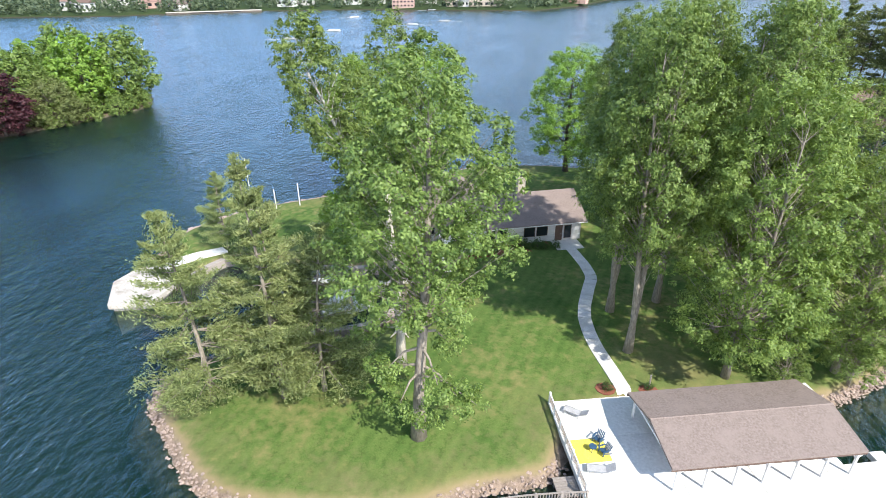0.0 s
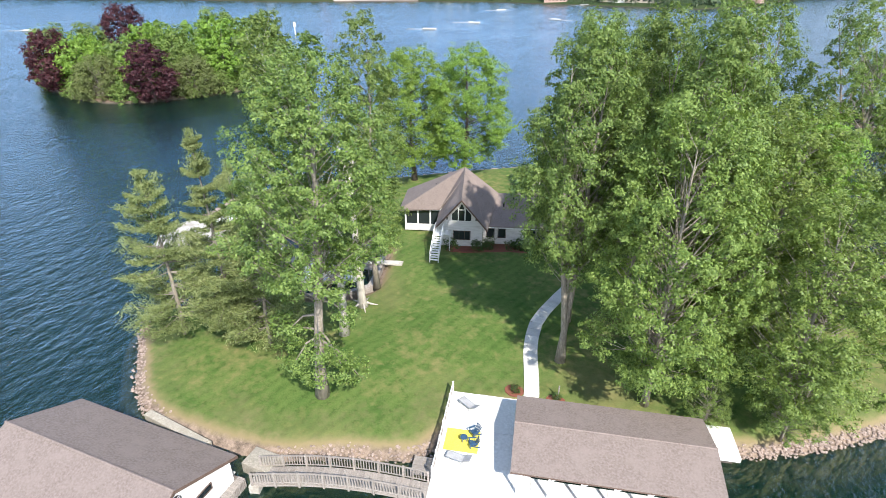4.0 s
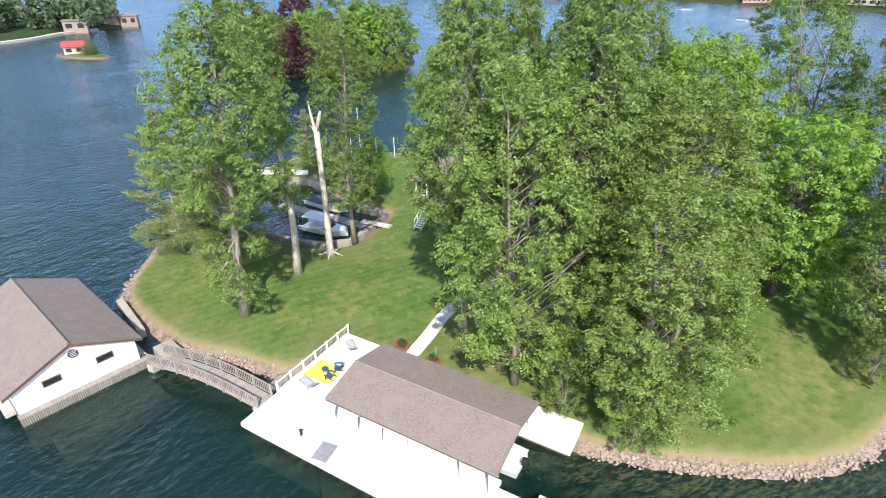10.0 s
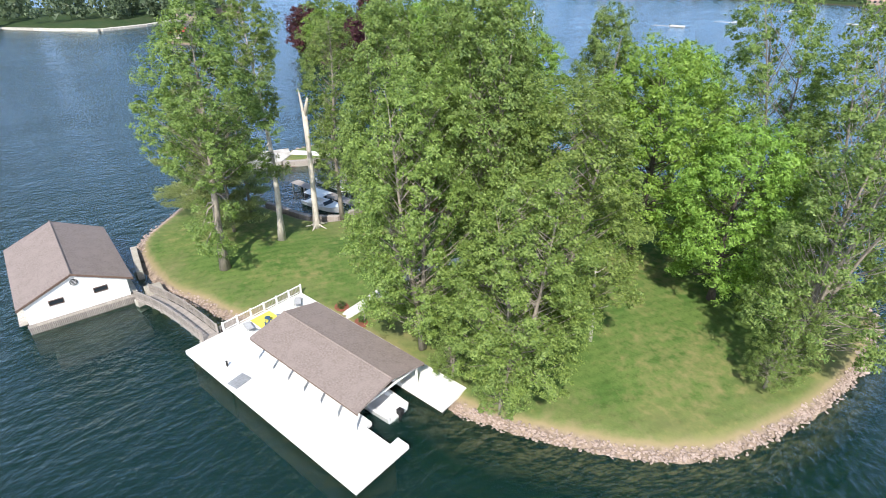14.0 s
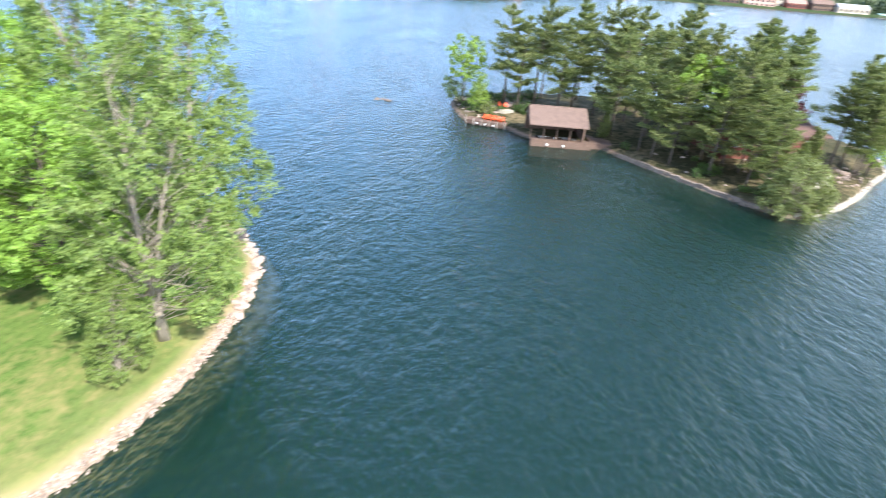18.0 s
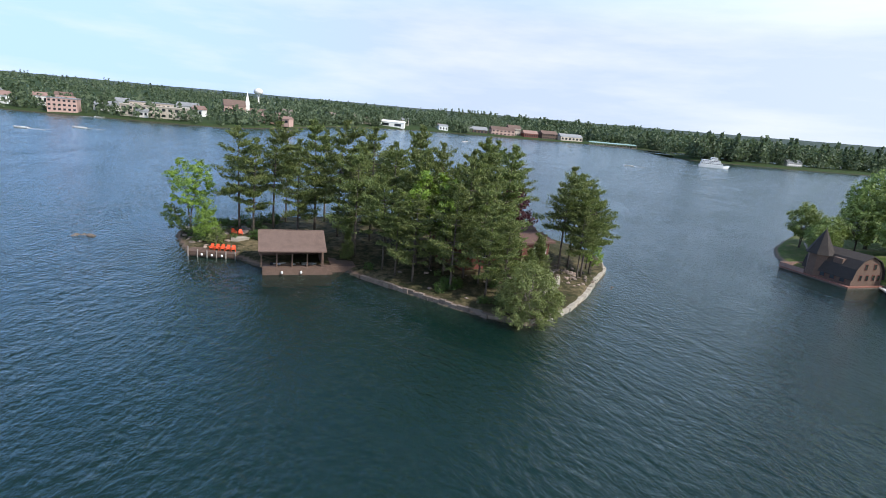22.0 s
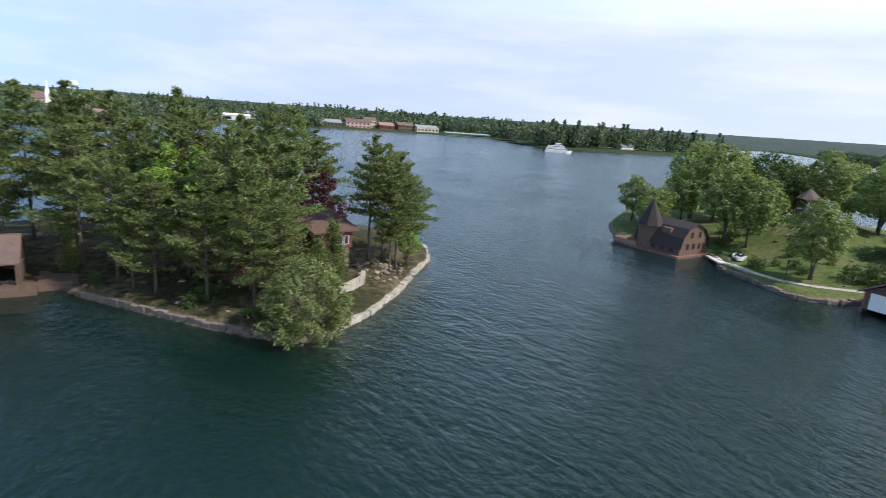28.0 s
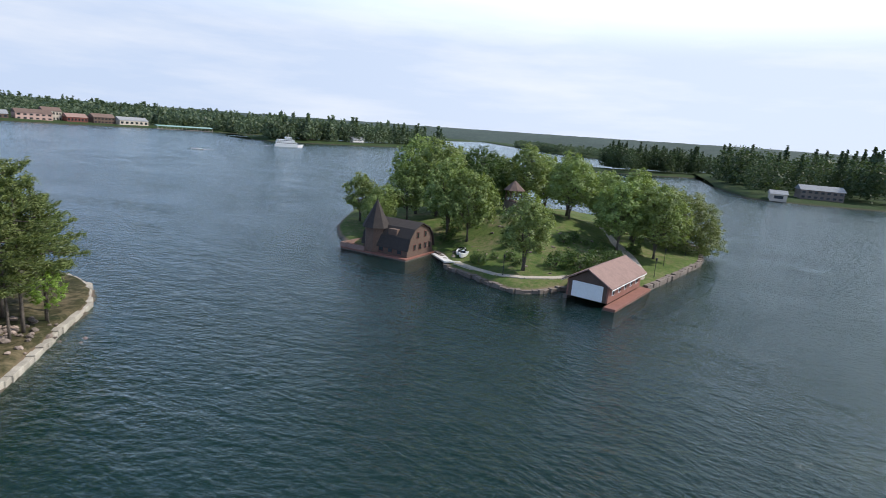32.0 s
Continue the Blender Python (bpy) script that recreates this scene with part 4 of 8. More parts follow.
taken = [(67, 147), (73.5, 145.5), (88, 131), (81.5, 143.5)]
for k, (x, y, s_, kind) in enumerate(((85.6, 141.5, 1.04, 1), (91.8, 140.0, 1.06, 0), (99.8, 137.5, 1.04, 3), (78.0, 140.0, 0.92, 2), (70.0, 142.5, 0.84, 3), (94.5, 131.5, 1.0, 2), (87.0, 135.0, 0.92, 0),
                                      (103.0, 130.5, 0.98, 1), (106.5, 124.5, 0.96, 0), (98.0, 126.0, 0.90, 3), (110.5, 128.0, 1.02, 2), (101.5, 119.5, 0.84, 2), (106.0, 114.5, 0.80, 0), (110.0, 112.5, 0.62, 2), (92.0, 124.0, 0.74, 1), (112.5, 134.5, 0.98, 3),
                                      (96.0, 118.0, 0.78, 2), (109.0, 119.0, 0.94, 2), (112.2, 121.8, 1.02, 3), (105.4, 109.4, 0.72, 2), (101.0, 113.4, 0.84, 2), (108.4, 109.6, 0.64, 2), (104.2, 117.4, 0.92, 0), (93.6, 121.0, 0.7, 3), (106.8, 121.5, 1.0, 2))):
    put(KINDS[kind], x, y, Z2(x, y) - 0.2, s_, 67 * k, rp.uniform(0.95, 1.06))
    taken.append((x, y))
for gx in range(68, 130, 9):
    for gy in range(134, 164, 8):
        x, y = gx + rp.uniform(-3, 3), gy + rp.uniform(-3, 3)
        d = float(shore_distance(pines_loop, np.array([[x, y]]))[0])
        house = 108 < x < 128 and 112 < y < 142
        if d > 5 and not house and all(math.hypot(x - u, y - v) > 5.2 for u, v in taken) and rp.random() < 0.62:
            put(KINDS[rp.randrange(4)], x, y, Z2(x, y) - 0.2, rp.uniform(0.7, 1.02), rp.uniform(0, 360), rp.uniform(0.92, 1.08))
            taken.append((x, y))
for k, (x, y, s_) in enumerate(((124.6, 123.4, 0.90), (128.2, 121.2, 0.86), (131.2, 123.4, 0.72), (126.4, 119.6, 0.66), (128.0, 126.0, 0.84), (132.6, 127.0, 0.66))):
    put((pin_d, pin_c)[k % 2], x, y, Z2(x, y) - 0.1, s_, x * 37)
wil = tree("willow_tree", "pale grey-green willow leaning over the water", "tree", 7.4, 4.6, 0.02, (0.8, 1.0, 1.0, 0.95, 0.8, 0.55, 0.25), 170, 13500, 0.30, 0.95, 0.22, M["willow_leaf"], M["bark"], 41, forks=3, rise=0.6, inner=0.45,
           at=pose(109.6, 102.6, 0.7))
map_b = tree("maple_tree", "young maple with light green crown", "tree", 13.6, 4.0, 0.38, (0.35, 0.7, 1.0, 0.9, 0.95, 0.7, 0.45), 26, 4600, 0.40, 1.15, 0.2, M["maple_leaf"], M["dark_bark"], 22, at=pose(58.0, 149.5, 1.0), group="maples", forks=2, inner=0.4)
tree("maple_tree", "small bright green upright maple by the timber dock", "tree", 7.6, 2.2, 0.05, (0.7, 1.0, 0.95, 0.8, 0.6, 0.3), 40, 3800, 0.30, 0.75, 0.12, M["maple_leaf"], M["dark_bark"], 27, at=pose(61.8, 142.4, Z2(61.8, 142.4) - 0.1))
tree("maple_tree", "small dark round tree leaning over the water", "tree", 6.2, 2.0, 0.2, FULL, 26, 2000, 0.34, 0.7, 0.12, M["dark_leaf"], M["dark_bark"], 23, lean=(-1.8, -0.6), at=pose(57.0, 146.6, 0.6))
tree("shore_bush", "olive green bush beside the dock chairs", "bush", 2.6, 1.7, 0.0, (0.9, 1.0, 0.8, 0.4), 18, 1100, 0.26, 0.6, 0.06, M["willow_leaf"], M["bark"], 28, forks=3, at=pose(63.9, 139.4, Z2(63.9, 139.4) - 0.1))
put(map_b, 100.0, 122.5, 1.6, 1.2, 10)

# ---------------------------------------------------------------- trees of the park island
oak = tree("maple_tree", "broad green shade tree with round crown", "tree", 15, 6.2, 0.30, (0.5, 0.95, 1.0, 0.98, 0.85, 0.65, 0.35), 120, 7600, 0.58, 1.25, 0.33, M["shade_leaf"], M["dark_bark"], 51, rise=0.6, forks=2,
           at=pose(209.0, 116.5, Z3(209, 116.5)) @ Matrix.Scale(1.0, 4), group="shade trees of the park")
oak_b = tree("maple_tree", "tall green shade tree with uneven crown", "tree", 16, 5.5, 0.31, (0.4, 0.8, 1.0, 0.85, 1.0, 0.8, 0.5, 0.2), 90, 7000, 0.58, 1.4, 0.34, M["shade_leaf"], M["dark_bark"], 52, rise=0.7, forks=3,
             at=pose(209.2, 122.0, Z3(209.2, 122.0)) @ Matrix.Scale(1.05, 4), group="shade trees of the park")
dark_oak = tree("maple_tree", "dense dark green round tree", "tree", 16, 6.2, 0.10, (0.6, 0.95, 1.0, 0.95, 0.9, 0.7, 0.4), 90, 9500, 0.52, 1.5, 0.34, M["dark_leaf"], M["dark_bark"], 53, rise=0.6, forks=2,
                at=pose(232, 128, Z3(232, 128) - 0.1), group="shade trees of the park")
for x, y, s_, a, kind in ((196.4, 96.6, 0.80, 80, 1), (227.7, 88.8, 0.98, 130, 0), (233.0, 87.0, 0.92, 20, 1), (231.0, 81.8, 1.04, 220, 0), (236.6, 103.9, 0.92, 60, 0), (256, 112, 1.05, 100, 1), (222, 134, 1.10, 150, 1),
                          (215, 138, 0.92, 10, 0), (244, 150, 1.15, 180, 0), (228, 145, 1.20, 230, 1), (238, 140, 1.2, 200, 0), (247, 128, 1.0, 280, 0), (206, 139, 0.66, 320, 0), (201, 136, 0.5, 15, 1), (211, 150, 0.7, 110, 1), (198, 130, 0.34, 200, 0), (240, 118, 0.95, 75, 1), (248, 98, 0.9, 95, 0),
                          (243, 90, 0.98, 33, 1), (262, 104, 0.98, 140, 0), (270, 125, 1.05, 70, 1), (260, 140, 1.1, 20, 0)):
    put((oak, oak_b)[kind], x, y, Z3(x, y) - 0.1, s_, a)
put(dark_oak, 242, 130, Z3(242, 130) - 0.1, 0.9, 90)
put(wil, 252, 80, Z3(252, 80), 1.8, 50, label="grey-green willow hanging over the park shore")

# ---------------------------------------------------------------- trees of the leafy island
rp = random.Random(9)
red = tree("maple_tree", "round dark red-leaved maple tree", "tree", 15, 6.0, 0.08, FULL, 80, 6000, 0.7, 1.6, 0.3, M["red_leaf"], M["dark_bark"], 61, at=pose(-136.0, 97.4, 0.9), group="red maples")
put(red, -104.0, 99.6, 0.8, 0.92, 60)
put(red, -157, 138, 1.4, 1.2, 130)
grn = tree("maple_tree", "round green island tree with dense crown", "tree", 15, 6.5, 0.04, FULL, 90, 4800, 0.8, 1.5, 0.3, M["poplar_leaf"], M["dark_bark"], 62, at=pose(-148, 106, 1.0), group="trees of the leafy island")
grn2 = tree("maple_tree", "yellow-green island tree with layered crown", "tree", 14, 6.2, 0.03, FULL, 90, 4800, 0.8, 1.4, 0.3, M["maple_leaf"], M["dark_bark"], 63, at=pose(-128, 100.5, 1.0), group="trees of the leafy island")
for k, (x, y, s) in enumerate(((-150, 120, 0.95), (-142, 113, 0.8), (-120, 106, 0.85), (-113, 104, 0.8), (-112, 116, 1.0), (-104, 126, 1.2), (-98, 134, 1.15), (-130, 122, 1.05), (-116, 138, 1.2), (-130, 142, 1.0), (-105, 112, 0.75), (-140, 136, 1.0), (-124, 98.5, 0.55), (-134, 99.0, 0.5))):
    put((grn, grn2)[k % 2], x, y, 1.0, s, rp.uniform(0, 360))
put(wil, -120, 97.6, 0.8, 1.35, 20, label="drooping yellow-green willow at the island shore")
put(wil, -101, 111, 0.8, 1.25, 20, label="drooping yellow-green willow at the island shore")

bush = tree("shore_bush", "low green bush hanging over the island shore", "bush", 5.5, 3.6, 0.0, (0.9, 1.0, 0.95, 0.8, 0.5, 0.2), 34, 1700, 0.62, 1.1, 0.12, M["poplar_leaf"], M["dark_bark"], 64, forks=3, at=pose(-150, 104.5, 0.5), group="bushes of the leafy island")
for k, (x, y) in enumerate(((-145, 101.8), (-128.5, 97.0), (-112, 98.0), (-100.5, 110.5), (-97.5, 116.5), (-94.5, 123), (-93.8, 130))):
    put(bush, x, y, 0.3, 0.8 + 0.25 * ((k * 7) % 5) / 4, k * 77)


# ---------------------------------------------------------------- far land
def coast(name, shore, inland, label, depths=(-12, 0, 5, 25, 90, 260, 700, 1500), rises=(-3, 0.9, 2.2, 3.5, 5, 8, 14, 19)):
    """A long shore: a strip that climbs inland from the water's edge."""
    pts = []
    for a, b in zip(shore, shore[1:]):
        m = max(1, int(math.hypot(b[0] - a[0], b[1] - a[1]) / 25))
        pts += [(a[0] + (b[0] - a[0]) * k / m, a[1] + (b[1] - a[1]) * k / m) for k in range(m)]
    pts.append(shore[-1])
    v, f = [], []
    for x, y in pts:
        for d, z in zip(depths, rises):
            wave = 0 if d < 20 else 0.16 * z * math.sin(x * 0.006 + d * 0.004) + 0.10 * z * math.sin(y * 0.011 + x * 0.013)
            v.append((x + inland[0] * d, y + inland[1] * d, z + wave))
    n = len(depths)
    for i in range(len(pts) - 1):
        for j in range(n - 1):
            f.append((i * n + j, i * n + j + 1, (i + 1) * n + j + 1, (i + 1) * n + j))
    s = Shape().add(v, f)
    ob = solid(name, s, M["far_ground"], label, "ground", "structure", smooth=True)
    return ob, pts


def far_height(depths, rises, d, x=0, y=0):
    z = float(np.interp(d, depths, rises))
    return z + (0 if d < 20 else 0.16 * z * math.sin(x * 0.006 + d * 0.004))


def woods(name, label, spots, quads, leaf_mat, seed, leaf=0.17, round_=True):
    """A far wood: many crowns of leaf clumps in one mesh. spots: x, y, z, height, radius, conifer."""
    rng = np.random.default_rng(seed)
    cs, ls = [], []
    for x, y, z, h, r, con in spots:
        q = rng.normal(0, 1, (quads, 3))
        q /= np.linalg.norm(q, axis=1)[:, None]
        q *= rng.uniform(0.55, 1, (quads, 1))
        if con:
            t = rng.uniform(0, 1, quads) ** 1.3
            q = np.c_[q[:, 0] * r * (1 - t) * 0.8, q[:, 1] * r * (1 - t) * 0.8, h * (0.12 + 0.9 * t)]
        else:
            lump = 1 + 0.25 * np.sin(q[:, 0] * 5 + x) * np.cos(q[:, 1] * 4 + y)
            q = np.c_[q[:, 0] * r * lump, q[:, 1] * r * lump, h * 0.56 + q[:, 2] * h * 0.46 * lump]
        cs.append(q + (x, y, z))
        ls.append(np.full((quads, 1), leaf * h))
    c, size = np.concatenate(cs), np.concatenate(ls)
    me = leaves_mesh(name, c, np.zeros((len(c), 3)) + (0, 0, -0.2), size, size * 0.85, leaf_mat, rng)
    return tagged(new(name, me), label, "trees", kind="stuff")


D8, R8 = (-12, 0, 5, 25, 90, 260, 700, 1500), (-3, 0.9, 2.2, 3.5, 5, 8, 14, 19)
NORTH = [(-2600, 250), (-1200, 300), (-800, 360), (-600, 402), (-430, 450), (-335, 462), (-220, 528), (-141, 545), (-105, 534), (-59, 531), (0, 522), (25, 521), (67, 588), (110, 700), (165, 790), (240, 830),
         (308, 851), (420, 868), (570, 871), (690, 825), (800, 800), (1200, 950), (2600, 1500)]
coast_n, north_pts = coast("ground_north_shore", NORTH, (0.05, 0.999), "wooded mainland shore behind the channel")
HEAD = [(548, 640), (552, 612), (580, 598), (640, 586), (720, 578), (810, 584), (900, 605), (960, 640)]
coast("ground_headland", HEAD, (0.25, 0.97), "wooded headland across the channel", (-10, 0, 4, 15, 45, 80, 120), (-3, 0.8, 2, 3, 4, 3, 1))
EAST = [(585, 118), (540, 102), (500, 88), (494, 76), (497, 62), (506, 40), (522, 14), (560, -60), (700, -260), (1400, -800)]
coast("ground_east_shore", EAST, (0.97, 0.25), "low wooded shore with lawns and houses", (-10, 0, 4, 20, 60, 150, 300), (-3, 0.8, 1.5, 2, 3, 4, 5))
POINT = [(625, 262), (640, 230), (652, 212), (680, 188), (712, 164), (738, 147), (768, 142), (800, 150)]
coast("ground_dark_point", POINT, (0.85, 0.53), "wooded point behind the park island", (-8, 0, 4, 15, 40, 70, 100), (-3, 0.8, 1.8, 2.5, 3, 2, 1))
FAR_EAST = [(2600, 1500), (1750, 880), (1300, 560), (1180, 400), (1120, 300), (1080, 200), (1010, 120), (1000, -20), (1100, -200)]
coast("ground_far_east_shore", FAR_EAST[::-1], (0.93, 0.36), "low wooded shore beyond the bay", (-12, 0, 5, 25, 90, 260), (-3, 0.9, 2.0, 3.0, 5, 6))
WEST = [(-300, -40), (-296, 10), (-272, 34), (-258, 52), (-268, 74), (-280, 88), (-290, 108), (-300, 126), (-312, 132), (-340, 128)]
coast("ground_castle_island", WEST, (-0.97, 0.1), "stone-edged wooded island with pale landing", (-6, 0, 4, 14, 40, 80, 120), (-3, 0.8, 1.5, 2.2, 3.5, 4, 2))
ISLET = [(-206, 66), (-198, 66.5), (-190, 70), (-184, 76), (-192, 80), (-203, 79), (-208, 72)]
island("ground_tiny_islet", smooth_loop(ISLET, 3), lambda x, y, d: 0.4 + 0.7 * soft(d, 0, 3), 1.5, M["park_lawn"], "tiny rocky islet with grass", margin=6)
ring, rf = [], []
rh = random.Random(31)
for k in range(720):
    w = 2 * math.pi * k / 720
    rr = 2900 + 250 * math.sin(3 * w + 1)
    az = math.degrees(math.atan2(math.cos(w), math.sin(w)))
    lift = float(np.interp(az, (-180, -60, -10, 15, 40, 60, 85, 130, 180), (0.1, 0.1, 0.15, 0.3, 0.55, 0.72, 0.95, 0.6, 0.1)))
    top = 20 + 3000 * math.tan(radians(lift)) + 1.2 * math.sin(9 * w) + 0.8 * math.sin(23 * w) + rh.uniform(-0.8, 1.2)
    ring += [(rr * math.cos(w), rr * math.sin(w), -3), ((rr + 90) * math.cos(w), (rr + 90) * math.sin(w), 9 + rh.uniform(-3, 3)), ((rr + 500) * math.cos(w), (rr + 500) * math.sin(w), top), ((rr + 1500) * math.cos(w), (rr + 1500) * math.sin(w), 26 + 4300 * math.tan(radians(lift)) + 2 * math.sin(5 * w) + rh.uniform(-1.2, 1.6))]
    j = (k + 1) % 720
    rf += [(k * 4 + i, j * 4 + i, j * 4 + i + 1, k * 4 + i + 1) for i in range(3)]
solid("backdrop_hills", Shape().add(ring, rf), M["wooded_hill"], "low wooded hills on the horizon", "hills", "structure", smooth=True)

rp = random.Random(17)
spots, tops = [], []
for (x0, y0), (x1, y1) in zip(north_pts, north_pts[1:]):
    if x0 < -1000 or x0 > 1500:
        continue
    seg = math.hypot(x1 - x0, y1 - y0)
    town = -420 < x0 < 70
    for d0, d1, per in ((1, 9, 0.16 if town else 0.34), (8, 40, 0.22 if town else 0.34), (40, 110, 0.38 if town else 0.40), (110, 260, 0.40), (260, 700, 0.55), (700, 1500, 0.55)):
        for k in range(int(seg * per + rp.random())):
            t, d = rp.random(), rp.uniform(d0, d1)
            x, y = x0 + (x1 - x0) * t + 0.05 * d, y0 + (y1 - y0) * t + d
            if d < 36 and (195 < x < 312 or 343 < x < 640):
                continue
            h = rp.uniform(7, 13) * (1 if d < 260 else 1.15) * (1.75 if x0 > 540 else 1.25 if x0 > 90 else 1)
            con = rp.random() < 0.22
            if con:
                h *= 1.25
            spots.append((x, y, far_height(D8, R8, d, x, y) - 0.8, h, h * (0.36 if not con else 0.26) * (1.3 if d > 260 else 1), con))
woods("far_woods", "dense green woods along the mainland shore", spots, 26, M["hazed_leaf"], 71, 0.22)
spots, near_spots = [], []
for x0, x1, y0, y1, z, n in ((556, 930, 600, 690, 2.0, 190), (560, 760, 600, 640, 2, 60), (505, 720, 20, 130, 2.0, 120), (530, 800, -180, 30, 3, 150), (-345, -285, -30, 120, 2.4, 85), (-300, -272, 56, 112, 2.0, 22)):
    for k in range(n):
        x, y = rp.uniform(x0, x1), rp.uniform(y0, y1)
        if (495 < x < 535 and 20 < y < 75) or (x0 == 505 and y > 86 + 0.35 * (x - 500)):
            continue
        con = rp.random() < 0.3
        h = rp.uniform(9, 17) * (1.15 if con else 1) * (1.8 if x0 in (505, 530, 556, 560) else 1)
        (near_spots if x0 in (505, 530) else spots).append((x, y, z, h, h * (0.36 if not con else 0.27), con))
for k in range(120):
    t, d = rp.uniform(0, 1), rp.uniform(3, 75)
    h, con = rp.uniform(17, 27), rp.random() < 0.4
    near_spots.append((652 + 112 * t + 0.85 * d, 212 - 68 * t + 0.53 * d, 1.8, h * (1.12 if con else 1), h * (0.26 if con else 0.36), con))
for a, b in zip(FAR_EAST[1:], FAR_EAST[2:]):
    for k in range(int(math.dist(a, b) * 0.75)):
        t, d = rp.random(), rp.uniform(2, 150)
        h, con = rp.uniform(11, 19), rp.random() < 0.3
        spots.append((a[0] + (b[0] - a[0]) * t + 0.93 * d, a[1] + (b[1] - a[1]) * t + 0.36 * d, 1.5 + 0.02 * d, h * (1.15 if con else 1), h * (0.27 if con else 0.45), con))
woods("far_woods", "tall green woods on the eastern shore", near_spots, 420, M["backlit_leaf"], 73, 0.058)
woods("far_woods", "dense green woods on the neighbouring shores", spots, 90, M["hazed_leaf"], 72, 0.13)

# ---------------------------------------------------------------- the concrete dock with the covered slip
DOCK = pose(8.7, 17.1, 0, 0, 0, 12.2)
dock = thing("concrete_dock", "broad white concrete dock round a covered boat slip", "dock", DOCK, kind="structure")
for x0, y0, x1, y1 in ((0, 0, 6.7, 4.2), (0, 4.22, 6.7, 8.3), (0, 8.32, 6.7, 12.2), (6.72, 0, 11.7, 4.75), (11.72, 0, 16.7, 4.75), (16.72, 0, 18.2, 4.75), (18.22, 0, 21.75, 4.15), (6.72, 9.1, 14, 12.2), (14.02, 9.1, 21.3, 12.1)):
    part("slab", Shape().box(x0, y0, 0.55, x1, y1, 1.0, bevel=0.03), M["concrete"], dock)
part("slab", Shape().box(20.7, 4.17, 0.55, 21.75, 4.95, 1.0, bevel=0.03), M["concrete"], dock)
# crib in the dark stone colour, down towards the bed
part("footing", Shape().box(0.3, 0.3, -3, 6.5, 12.0, 0.545).box(6.8, 0.3, -3, 18.0, 4.4, 0.545).box(18.01, 0.3, -3, 21.4, 3.9, 0.545).box(6.8, 9.5, -3, 21.0, 11.9, 0.545), M["dark_stone"], dock, "dark concrete crib below the slabs")

roof = thing("boat_port_roof", "low grey-brown shingled gable roof over the boat slip", "roof", DOCK)
RX0, RX1, RY0, RY1, RE, RR = 5.3, 18.5, 3.25, 10.25, 3.16, 3.92
RM = (RY0 + RY1) / 2
part("roof_slope", Shape().slab([(RX0, RY0, RE), (RX1, RY0, RE), (RX1, RM, RR), (RX0, RM, RR)], 0.16), M["shingle"], roof)
part("roof_slope", Shape().slab([(RX0, RM, RR), (RX1, RM, RR), (RX1, RY1, RE), (RX0, RY1, RE)], 0.16), M["shingle"], roof)
part("ridge_cap", Shape().tube([(RX0, RM, RR + 0.01), (RX1, RM, RR + 0.01)], 0.09, 6), M["shingle"], roof)
for y in (RY0 + 0.03, RY1 - 0.03):
    part("fascia", Shape().box(RX0, y - 0.03, RE - 0.30, RX1, y + 0.03, RE - 0.165), M["brown_wood"], roof)
for x in (RX0 + 0.35, RX1 - 0.35):
    part("gable_beam", Shape().box(x - 0.06, RY0 + 0.2, RE - 0.32, x + 0.06, RY1 - 0.2, RE - 0.16), M["white_paint"], roof)
for k in range(7):
    x = RX0 + 0.5 + k * (RX1 - RX0 - 1.0) / 6
    for y in (RY0 + 0.12, RY1 - 0.4):
        part("post", Shape().box(x - 0.07, y - 0.07, 1.0, x + 0.07, y + 0.07, RE - 0.2, bevel=0.01), M["white_paint"], roof)
    for s in (-1, 1):
        part("brace", Shape().tube([(x, RY0 + 0.12, 2.3), (x + 0.0, RY0 + 0.12 + 0.9, RE - 0.1)] if s > 0 else [(x, RY0 + 0.12, 2.45), (x + 0.5, RY0 + 0.12, RE - 0.22)], 0.05, 4), M["white_paint"], roof)
for k in range(9):
    x = RX0 + 0.5 + k * (RX1 - RX0 - 1.0) / 8
    part("rafter", Shape().slab([(x - 0.04, RY0 + 0.1, RE - 0.17), (x + 0.04, RY0 + 0.1, RE - 0.17), (x + 0.04, RM, RR - 0.18), (x - 0.04, RM, RR - 0.18)], 0.14).slab([(x - 0.04, RM, RR - 0.18), (x + 0.04, RM, RR - 0.18), (x + 0.04, RY1 - 0.1, RE - 0.17), (x - 0.04, RY1 - 0.1, RE - 0.17)], 0.14), M["brown_wood"], roof)

fence = thing("deck_railing", "white post railing with dark panels on the dock edge", "railing", DOCK)
for k in range(7):
    y = 3.6 + k * 1.42
    part("post", Shape().box(0.02, y - 0.07, 1.0, 0.16, y + 0.07, 2.05, bevel=0.015), M["white_paint"], fence)
    if k < 6:
        part("rail", Shape().box(0.05, y + 0.07, 1.88, 0.13, y + 1.35, 1.96), M["white_paint"], fence)
        part("rail", Shape().box(0.05, y + 0.07, 1.15, 0.13, y + 1.35, 1.22), M["white_paint"], fence)
        for j in range(8):
            yy = y + 0.17 + j * 0.155
            part("baluster", Shape().box(0.07, yy, 1.225, 0.11, yy + 0.045, 1.875), M["grey_wood"], fence)


